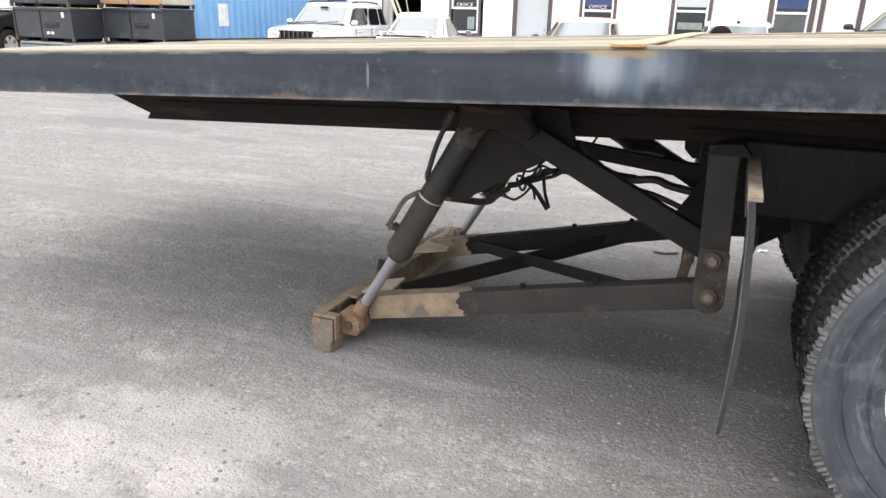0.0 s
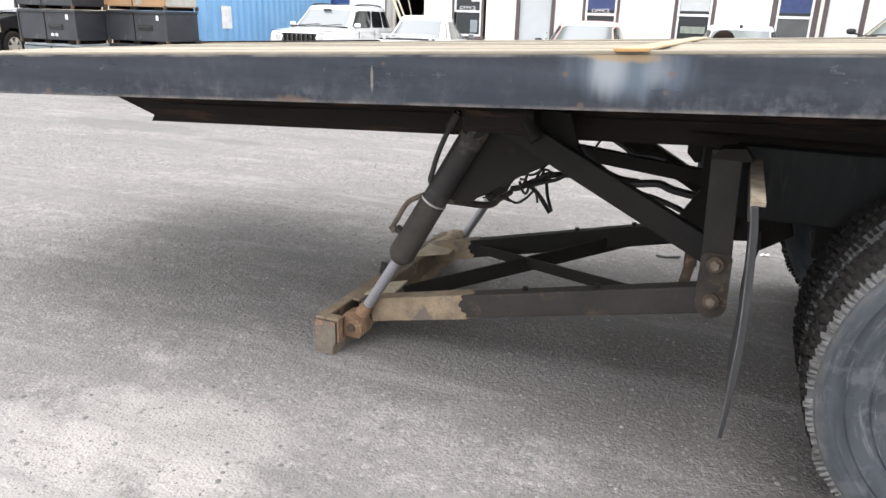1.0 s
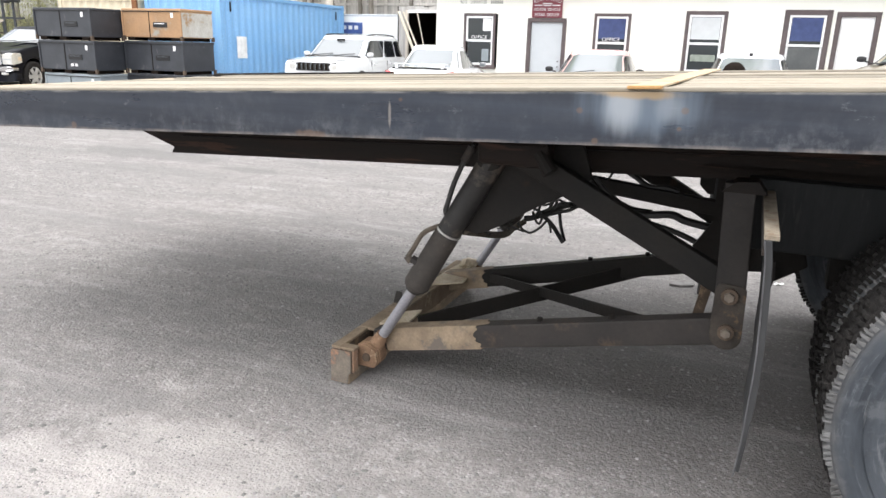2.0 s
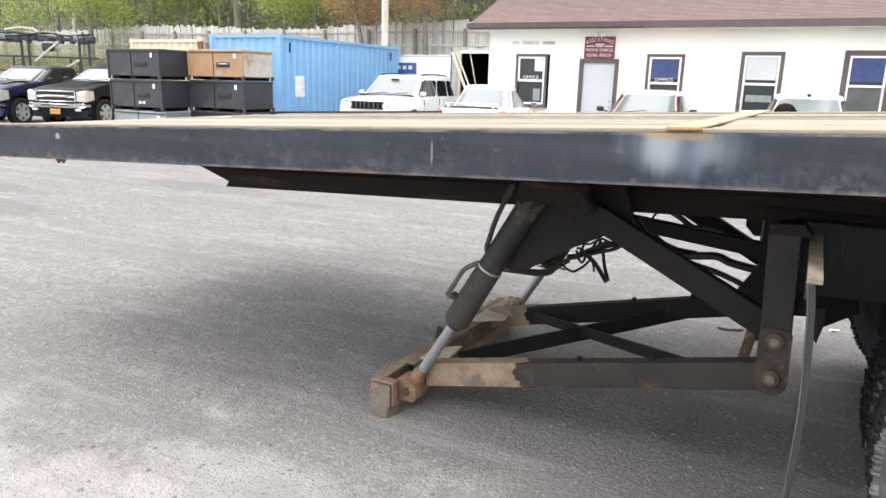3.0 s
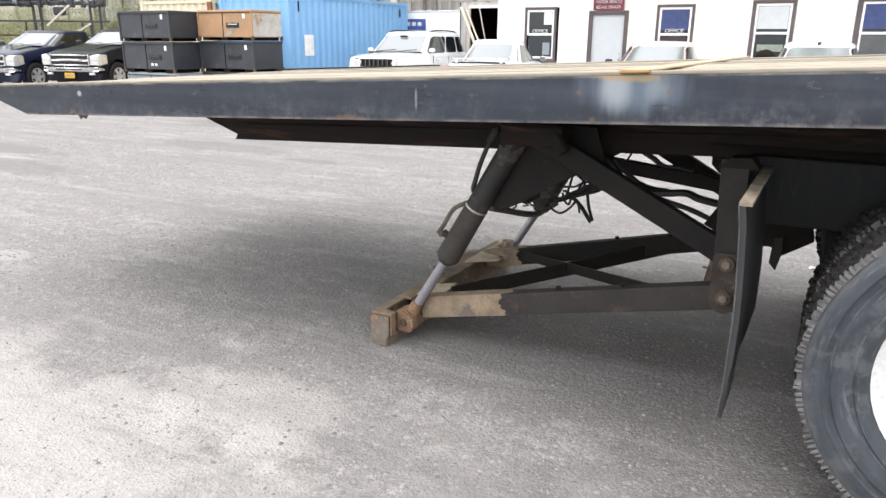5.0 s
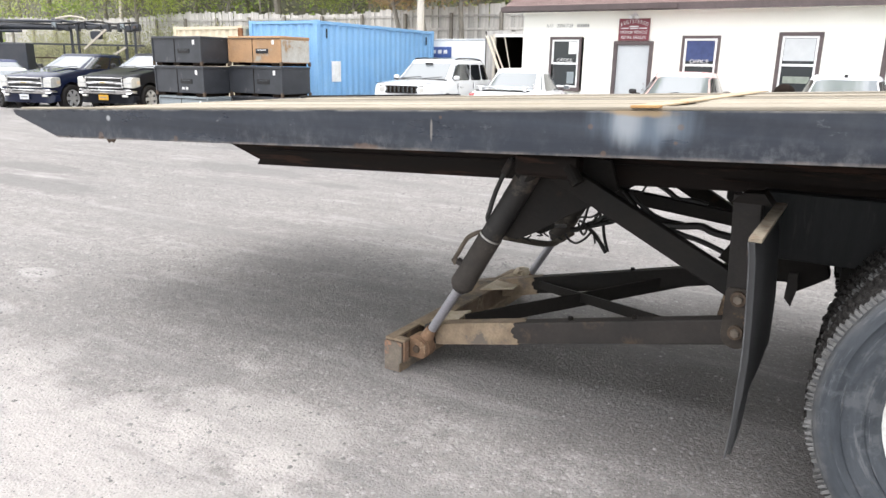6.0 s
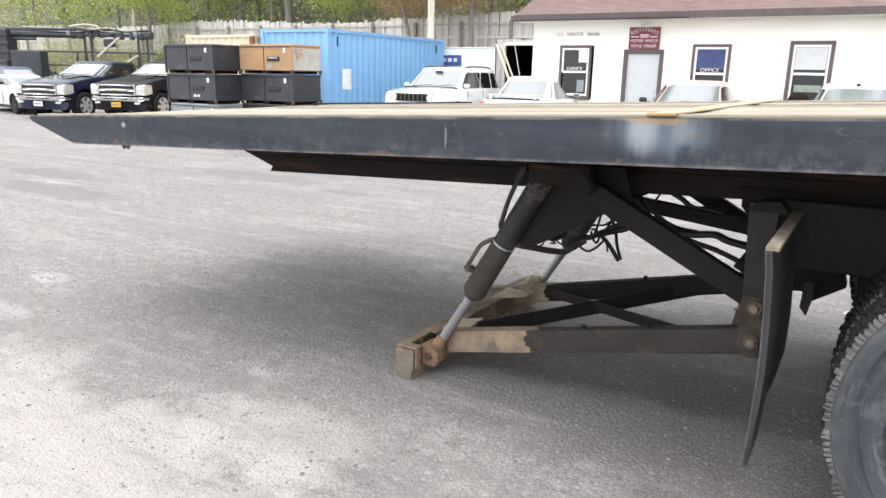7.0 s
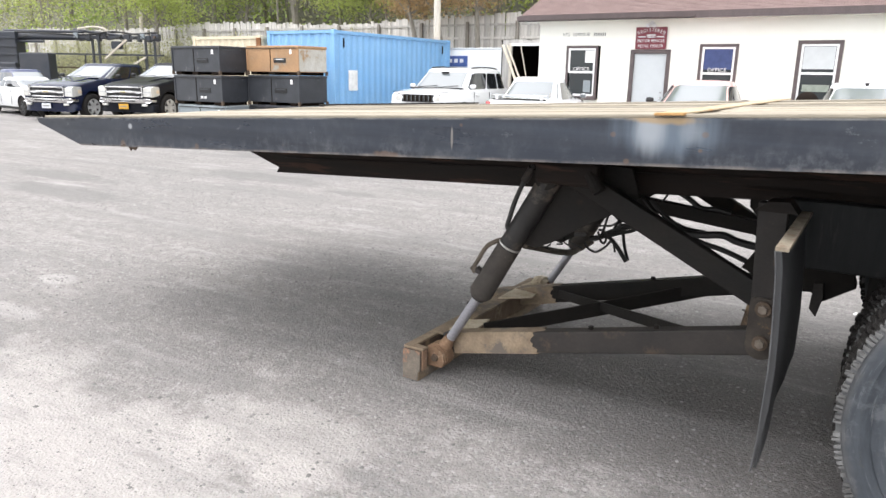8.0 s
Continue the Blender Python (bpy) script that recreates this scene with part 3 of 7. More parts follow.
def tube(points, r, seg=8, steps=6):
    """A smooth round tube through points (Catmull-Rom)."""
    P = [Vector(p) for p in points]
    Q = []
    for i in range(len(P) - 1):
        p0, p1, p2, p3 = P[max(i - 1, 0)], P[i], P[i + 1], P[min(i + 2, len(P) - 1)]
        for k in range(steps):
            t = k / steps
            Q.append(0.5 * (2 * p1 + (p2 - p0) * t + (2 * p0 - 5 * p1 + 4 * p2 - p3) * t * t + (3 * p1 - p0 - 3 * p2 + p3) * t ** 3))
    Q.append(P[-1])
    bm = bmesh.new()
    rings = []
    side = Vector((0.31, 0.87, 0.38))
    for i, p in enumerate(Q):
        d = (Q[min(i + 1, len(Q) - 1)] - Q[max(i - 1, 0)]).normalized()
        u = d.cross(side).normalized()
        v = d.cross(u)
        rings.append([bm.verts.new(p + r * (u * math.cos(2 * math.pi * k / seg) + v * math.sin(2 * math.pi * k / seg))) for k in range(seg)])
    for a, b in zip(rings, rings[1:]):
        for k in range(seg):
            bm.faces.new((a[k], a[(k + 1) % seg], b[(k + 1) % seg], b[k]))
    bm.faces.new(rings[0][::-1])
    bm.faces.new(rings[-1])
    bmesh.ops.recalc_face_normals(bm, faces=bm.faces)
    return bm


def lathe(profile, seg=48, closed=True):
    """Profile of (radius, y) turned round the y axis."""
    bm = bmesh.new()
    rings = [[bm.verts.new((r * math.cos(2 * math.pi * k / seg), y, r * math.sin(2 * math.pi * k / seg))) for k in range(seg)] for r, y in profile]
    pairs = list(zip(rings, rings[1:] + ([rings[0]] if closed else [])))
    for a, b in (pairs if closed else list(zip(rings, rings[1:]))):
        for k in range(seg):
            bm.faces.new((a[k], a[(k + 1) % seg], b[(k + 1) % seg], b[k]))
    bmesh.ops.recalc_face_normals(bm, faces=bm.faces)
    return bm


def words(name, text, size, m, mat, parent, squeeze=1.0):
    """Raised lettering, its middle at m, in the built-in font."""
    cu = bpy.data.curves.new(name, "FONT")
    cu.body, cu.size, cu.extrude, cu.align_x, cu.align_y = text, size, 0.002, "CENTER", "CENTER"
    tmp = new("tmp", cu)
    me = bpy.data.meshes.new_from_object(tmp)
    bpy.data.objects.remove(tmp)
    bpy.data.curves.remove(cu)
    me.transform(Matrix.Diagonal((squeeze, 1, 1, 1)))
    me.materials.append(M[mat])
    ob = new(name, me)
    ob.parent = parent
    ob.matrix_basis = m
    return ob


def curve_at(knots, x):
    """A smooth line through (x, value) knots."""
    ks = sorted(knots)
    if x <= ks[0][0]:
        return ks[0][1]
    for (x0, v0), (x1, v1) in zip(ks, ks[1:]):
        if x <= x1:
            f = (x - x0) / (x1 - x0)
            return v0 + (v1 - v0) * (f * f * (3 - 2 * f) * 0.5 + f * 0.5)
    return ks[-1][1]


def smoothstep(a, b, x):
    t = np.clip((x - a) / (b - a), 0, 1)
    return t * t * (3 - 2 * t)


def ground_z(x, y):
    """The lot falls a little away from the truck; behind it a bank and a wooded hill rise."""
    z = -0.1 * smoothstep(9, 19, -x) - 0.05 * smoothstep(20.2, 21.2, -x)
    z = z + 2.2 * smoothstep(23.5, 27.5, y) * smoothstep(-8.5, -12, x)
    z = z + np.where(y > 29, np.minimum((y - 29) * 0.42, 45), 0) * 1.0 + 2.2 * smoothstep(28, 33, y) * (1 - smoothstep(-8.5, -12, x))
    return z


# ---- ground ----
def make_ground():
    def axis(lo, hi):
        fine = np.arange(-40, 40.01, 1.0)
        far = np.array([48, 60, 80, 110, 160, 240, 400, 800, 1500])
        return np.concatenate([-far[::-1], fine, far])
    X, Y = np.meshgrid(axis(0, 0), axis(0, 0))
    Z = ground_z(X, Y)
    nx, ny = X.shape[1], X.shape[0]
    vs = np.stack([X.ravel(), Y.ravel(), Z.ravel()], 1)
    fs, mats = [], []
    for j in range(ny - 1):
        for i in range(nx - 1):
            a = j * nx + i
            fs.append((a, a + 1, a + nx + 1, a + nx))
            cy = (Y[j, i] + Y[j + 1, i]) / 2
            cx = (X[j, i] + X[j, i + 1]) / 2
            mats.append(0 if cy < 24 or (cx > -9 and cy < 28.5) else (1 if cy < 30 else 2))
    me = bpy.data.meshes.new("ground")
    me.from_pydata(vs.tolist(), [], fs)
    for k in ("ground", "grass", "litter"):
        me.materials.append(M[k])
    me.polygons.foreach_set("material_index", mats)
    me.polygons.foreach_set("use_smooth", [True] * len(fs))
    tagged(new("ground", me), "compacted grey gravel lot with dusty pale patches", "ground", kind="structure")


make_ground()


def make_pebbles():
    """Loose stones in drifts, thick near the truck and thinning outwards, from grit to walnut size."""
    rng = np.random.default_rng(4)
    n = 230000
    x = rng.uniform(-7.5, 2.6, n)
    y = 0.3 + 8.0 * rng.random(n) ** 1.5
    drift = np.sin(x * 2.1 + 1.3 * np.sin(y * 1.7)) + np.sin(y * 3.3 + 2.0 * np.sin(x * 1.1)) + 0.8 * np.sin(x * 5.3 - y * 4.1)
    dusty = np.exp(-((x + 2.45) / 1.2) ** 2 - ((y - 1.0) / 1.0) ** 2)
    keep = rng.random(n) < (0.55 + 0.2 * drift) * (1 - 0.93 * dusty)
    x, y = x[keep], y[keep]
    s = 0.002 + 0.0028 * rng.random(len(x)) + 0.005 * rng.random(len(x)) ** 14
    # coarser stones, further out as well
    m = 70000
    cx, cy = rng.uniform(-11, 2.6, m), 1.2 + 9.5 * rng.random(m) ** 1.15
    clump = np.sin(cx * 1.3 + 2.1 * np.sin(cy * 0.9)) + np.sin(cy * 2.3 + 1.5 * np.sin(cx * 0.8))
    thin = rng.random(m) < (0.4 + 0.28 * clump) * (1 - 0.97 * np.exp(-((cx + 2.3) / 1.9) ** 2 - ((cy - 1.0) / 1.6) ** 2))
    x, y = np.concatenate([x, cx[thin]]), np.concatenate([y, cy[thin]])
    s = np.concatenate([s, 0.0045 + 0.0095 * rng.random(thin.sum()) ** 2.2])
    n = len(x)
    s = s[:, None, None]
    base = np.array([(1, 0, 0), (0.3, 0.95, 0), (-0.8, 0.6, 0), (-0.8, -0.6, 0), (0.3, -0.95, 0), (0, 0, 0.72)])
    tri = np.array([(0, 1, 5), (1, 2, 5), (2, 3, 5), (3, 4, 5), (4, 0, 5)])
    q = base[None] * rng.uniform(0.6, 1.25, (n, 6, 1)) * s
    a = rng.uniform(0, 6.3, n)
    c, d = np.cos(a)[:, None], np.sin(a)[:, None]
    q = np.stack([q[..., 0] * c - q[..., 1] * d, q[..., 0] * d + q[..., 1] * c, q[..., 2]], -1)
    q += np.stack([x, y, ground_z(x, y)], -1)[:, None]
    f = (tri[None] + 6 * np.arange(n)[:, None, None]).reshape(-1, 3)
    me = bpy.data.meshes.new("gravel")
    me.vertices.add(6 * n)
    me.vertices.foreach_set("co", q.reshape(-1).astype(np.float32))
    me.loops.add(15 * n)
    me.loops.foreach_set("vertex_index", f.reshape(-1).astype(np.int32))
    me.polygons.add(5 * n)
    me.polygons.foreach_set("loop_start", np.arange(0, 15 * n, 3, dtype=np.int32))
    me.update(calc_edges=True)
    me.materials.append(M["grit"])
    tagged(new("gravel", me), "loose small grey stones on the lot", "gravel", kind="stuff")


make_pebbles()


# ---- the flatbed truck ----
PITCH = 0.0455                       # the deck falls towards its tail


def deck_z(x):
    return 1.371 + PITCH * x


def stain_rail_paint():
    """The bleached, heat-marked area of paint and the rust dabs on the near rail."""
    m = M["rail"]
    n, l = m.node_tree.nodes, m.node_tree.links
    b = n["Principled BSDF"]
    was = b.inputs["Base Color"].links[0].from_socket
    co = n.new("ShaderNodeTexCoord")
    streak = n.new("ShaderNodeTexNoise")
    mp = n.new("ShaderNodeMapping")
    mp.inputs["Scale"].default_value = (22, 1, 2.5)
    l.new(co.outputs["Object"], mp.inputs["Vector"])
    l.new(mp.outputs[0], streak.inputs["Vector"])
    streak.inputs["Scale"].default_value, streak.inputs["Detail"].default_value = 1.0, 4.0

    def blob(centre, size, soft):
        v = n.new("ShaderNodeVectorMath")
        v.operation = "SUBTRACT"
        v.inputs[1].default_value = centre
        l.new(co.outputs["Object"], v.inputs[0])
        w = n.new("ShaderNodeVectorMath")
        w.operation = "DIVIDE"
        w.inputs[1].default_value = size
        l.new(v.outputs[0], w.inputs[0])
        d = n.new("ShaderNodeVectorMath")
        d.operation = "LENGTH"
        l.new(w.outputs[0], d.inputs[0])
        wob = n.new("ShaderNodeMath")
        wob.operation = "MULTIPLY_ADD"
        l.new(streak.outputs["Fac"], wob.inputs[0])
        wob.inputs[1].default_value = 0.9
        l.new(d.outputs["Value"], wob.inputs[2])
        r = n.new("ShaderNodeMapRange")
        r.interpolation_type = "SMOOTHSTEP"
        r.inputs["From Min"].default_value, r.inputs["From Max"].default_value = 0.75, 0.75 + soft
        r.inputs["To Min"].default_value, r.inputs["To Max"].default_value = 1.0, 0.0
        l.new(wob.outputs[0], r.inputs["Value"])
        return r.outputs[0]

    def over(fac, colour, k):
        nonlocal was
        mul = n.new("ShaderNodeMath")
        mul.operation = "MULTIPLY"
        mul.inputs[1].default_value = k
        l.new(fac, mul.inputs[0])
        x = n.new("ShaderNodeMix")
        x.data_type = "RGBA"
        l.new(mul.outputs[0], x.inputs["Factor"])
        l.new(was, x.inputs["A"])
        x.inputs["B"].default_value = (*colour, 1)
        was = x.outputs["Result"]

    over(blob((-0.25, 0, 1.325), (0.2, 1, 0.1), 0.8), (0.13, 0.165, 0.21), 0.62)
    over(blob((-0.3, 0, 1.32), (0.05, 1, 0.075), 1.1), (0.38, 0.4, 0.42), 0.5)
    over(blob((-0.17, 0, 1.32), (0.04, 1, 0.05), 0.9), (0.34, 0.36, 0.38), 0.25)
    over(blob((-0.27, 0, 1.355), (0.17, 1, 0.022), 0.6), (0.3, 0.2, 0.09), 0.75)
    for x, z, s in ((-0.37, 1.215, 0.02), (-0.13, 1.315, 0.018), (-0.14, 1.265, 0.012), (-0.42, 1.3, 0.016), (-3.1, 1.09, 0.045), (-1.35, 1.165, 0.11), (-1.0, 1.3, 0.012), (-2.5, 1.12, 0.03)):
        over(blob((x, 0, z), (s, 1, s * (0.25 if s > 0.1 else 0.9)), 0.4), (0.13, 0.08, 0.05), 0.5)
    over(blob((-1.04, 0, 1.25), (0.009, 1, 0.075), 0.35), (0.2, 0.185, 0.17), 0.7)
    over(blob((-3.02, 0, 1.19), (0.03, 1, 0.03), 0.4), (0.35, 0.36, 0.37), 0.8)
    l.new(was, b.inputs["Base Color"])


stain_rail_paint()


def side_rail(parent, y, sign, name_label):
    """A channel of 152 mm whose web tapers to a wedge at the tail."""
    x0, x1 = -3.92, 4.2
    web = [(x0, deck_z(x0)), (x0 + 0.02, deck_z(x0) - 0.028), (-3.49, deck_z(-3.49) - 0.152), (x1, deck_z(x1) - 0.152), (x1, deck_z(x1))]
    bm = prism(web, "y", *sorted((y, y + sign * 0.012)))
    for top in (0, 1):
        zo = -0.007 if top else -0.152 + 0.007
        a = -3.9 if top else -3.46
        beam((a, y + sign * 0.04, deck_z(a) + zo), (x1, y + sign * 0.04, deck_z(x1) + zo), 0.06, 0.013, bm=bm)
    return part("side_rail", bm, "rail", parent, name_label)


def make_tyre(parent, y0, y1, cx, cz, r, name="wheel", outer=True):
    """One tyre with sidewall steps and tread lugs, and its rim."""
    w = y1 - y0
    hub = part(name, lathe([(0.345, y0 + 0.035), (0.345, y1 - 0.035), (0.3, y1 - 0.06), (0.3, y0 + 0.06)], 48), "rim", parent, "white painted steel wheel rim", True)
    hub.location = (cx, 0, cz)
    side = [(0.34, 0.045), (0.352, 0.022), (0.368, 0.01), (0.384, 0.006), (0.388, 0.011), (0.425, 0.0), (0.445, 0.0), (0.449, 0.005), (0.468, 0.005), (0.472, 0.002), (0.505, 0.008), (0.526, 0.014)]
    k = r / 0.55
    prof = [(a * k, y0 + b) for a, b in side]
    prof += [((0.536) * k, y0 + 0.022), (0.534 * k, y0 + w * 0.3), (0.536 * k, y0 + w * 0.5), (0.534 * k, y1 - w * 0.3), (0.536 * k, y1 - 0.022)]
    prof += [(a * k, y1 - b) for a, b in reversed(side)]
    tyre = part("tyre", lathe(prof, 96), "rubber", hub, "dusty black truck tyre with scuffed sidewall", True)
    tyre.data.materials.append(M["tread"])
    for f in tyre.data.polygons:
        f.material_index = 1 if y0 + 0.02 < f.center.y < y1 - 0.02 and math.hypot(f.center.x, f.center.z) > 0.53 * k else 0
    # tread: uneven rows of worn lugs, and small nubs round the shoulders
    rng = random.Random(3)
    cuboid = [(0, 1, 3, 2), (4, 6, 7, 5), (0, 4, 5, 1), (2, 3, 7, 6), (0, 2, 6, 4), (1, 5, 7, 3)]

    def blocks(name, mat, label, items):
        vs, fs = [], []
        for ang, r0, r1, a, b, half, taper in items:
            i = len(vs)
            c, s_ = math.cos(ang), math.sin(ang)
            for rr in (r0, r1):
                for y in (a, b):
                    for h in (-half, half):
                        h2 = h * (taper if rr == r1 else 1.0)
                        vs.append((rr * c - h2 * s_, y, rr * s_ + h2 * c))
            fs += [tuple(i + q for q in f) for f in cuboid]
        me = bpy.data.meshes.new(name)
        me.from_pydata(vs, [], fs)
        me.materials.append(M[mat])
        ob = new(name, me)
        ob.parent = hub
        tagged(ob, label, kind="stuff")

    lugs = []
    n = 132
    for row, (a, b) in enumerate(((0.03, w * 0.24), (w * 0.27, w * 0.48), (w * 0.52, w * 0.73), (w * 0.76, w - 0.03))):
        for i in range(n):
            ang = 2 * math.pi * (i + (0.5 if row % 2 else 0) + rng.uniform(-0.12, 0.12)) / n
            lugs.append((ang, 0.525 * k, (0.549 - rng.random() * 0.013) * k, y0 + a + rng.uniform(0, 0.012), y0 + b - rng.uniform(0, 0.012), 0.0095 + rng.uniform(-0.0025, 0.002), 0.7))
    blocks("tread", "tread", "muddy worn tread lugs", lugs)
    nubs = []
    n = 190
    for ya, yb, sg in ((y0 + 0.003, y0 + 0.03, 1), (y1 - 0.03, y1 - 0.003, -1)):
        for i in range(n):
            if rng.random() < 0.05:
                continue
            ang = 2 * math.pi * (i + rng.uniform(-0.25, 0.25)) / n
            d = rng.uniform(0, 0.004)
            nubs.append((ang, 0.522 * k, (0.5405 + rng.uniform(-0.005, 0.006)) * k, ya + (d if sg > 0 else 0), yb - (0 if sg > 0 else d), 0.006 + rng.uniform(-0.0025, 0.002), 0.5))
    blocks("tread_shoulder", "shoulder" if outer else "tread", "pale scuffed shoulder nubs" if outer else "muddy shoulder nubs", nubs)
    # hub face with studs
    face = part("hub_face", lathe([(0.3, y0 + 0.12), (0.14, y0 + 0.16), (0.13, y0 + 0.08), (0.02, y0 + 0.07), (0.02, y0 + 0.17), (0.3, y0 + 0.14)], 40), "rim", hub, "", True)
    for i in range(10):
        a = 2 * math.pi * i / 10
        x, z = 0.185 * math.cos(a), 0.185 * math.sin(a)
        part("wheel_nut", rod((x, y0 + 0.11, z), (x, y0 + 0.15, z), 0.016, seg=6), "mud_rust", hub)
    return hub


def cylinder_leg(parent, y):
    """A hydraulic stabiliser ram: chromed rod, slim barrel with a flared dusty collar and a band, two hoses."""
    foot, low, top = Vector((-1.405, y, 0.13)), Vector((-1.21, y, 0.447)), Vector((-0.826, y, 1.12))
    d = (top - low).normalized()
    ram = part("barrel", rod(low + d * 0.2, top, 0.052, seg=32), "cylinder", parent, "grimy dark hydraulic cylinder barrel", True)
    for f in ram.data.polygons:
        f.use_smooth = len(f.vertices) == 4
    collar = rod(low + d * 0.012, low + d * 0.03, 0.05, 0.058, seg=32)
    rod(low + d * 0.03, low + d * 0.1, 0.058, 0.0565, seg=32, bm=collar)
    rod(low + d * 0.1, low + d * 0.31, 0.0565, 0.054, seg=32, bm=collar)
    part("collar", collar, "collar_dust", ram, "dust-covered lower collar", True)
    part("gland", rod(low - d * 0.006, low + d * 0.02, 0.036, 0.042, seg=28), "brown_steel", ram)
    part("band", rod(low + d * 0.318, low + d * 0.326, 0.0565, seg=32), "clamp", ram, "pale steel hose band")
    part("piston_rod", rod(foot, low + d * 0.02, 0.0235, seg=24), "chrome", ram, "bright chromed piston rod", True)
    part("rod_eye", rod((foot.x, y - 0.04, foot.z - 0.01), (foot.x, y + 0.04, foot.z - 0.01), 0.036, seg=24), "rust_eye", ram, "rusty pin eye at the rod's foot")
    part("rod_socket", rod(foot + d * 0.015, foot + d * 0.085, 0.036, 0.028, seg=20), "rust_eye", ram)
    lug = prism([(foot.x - 0.06, 0.05), (foot.x + 0.025, 0.05), (foot.x + 0.045, 0.085), (foot.x + 0.035, 0.14), (foot.x - 0.005, 0.165), (foot.x - 0.06, 0.16)], "y", y - 0.05, y + 0.05, 0.014)
    part("clevis_lug", lug, "rust_eye", ram, "caked rusty clevis lug")
    for k in range(3):
        part("clevis_rib", prism([(foot.x - 0.05, 0.06), (foot.x + 0.034, 0.06), (foot.x + 0.05, 0.09), (foot.x + 0.04, 0.14), (foot.x - 0.01, 0.168), (foot.x - 0.05, 0.165)], "y", y - 0.068 + 0.018 * k, y - 0.057 + 0.018 * k, 0.004), "rust_eye", ram)
    part("pin_head", rod((foot.x - 0.005, y - 0.068, foot.z - 0.022), (foot.x - 0.005, y - 0.078, foot.z - 0.022), 0.02, 0.017, seg=18), "mud_rust", ram)
    o = y - 0.02
    part("hose", tube([(-0.945, o, 1.1), (-0.955, o, 1.083), (-0.988, o, 1.024), (-1.026, o, 0.936), (-1.05, o, 0.856), (-1.06, o, 0.815), (-1.045, o + 0.01, 0.78)], 0.011), "hose", ram, "black hydraulic hose", True)
    part("hose_fitting", rod((-0.95, o, 1.092), (-0.985, o, 1.03), 0.018, seg=12), "brown_steel", ram)
    part("hose", tube([(-1.085, o, 0.75), (-1.107, o, 0.742), (-1.162, o, 0.707), (-1.205, o, 0.637), (-1.229, o, 0.592), (-1.2, o, 0.577)], 0.011), "dusty_hose", ram, "dusty hose loop", True)
    part("hose_fitting", rod((-1.235, o, 0.6), (-1.215, o, 0.575), 0.016, seg=12), "dusty_hose", ram)
    part("hose_nut", rod((-1.21, o, 0.59), (-1.165, o, 0.57), 0.02, seg=6), "brown_steel", ram)
    return ram


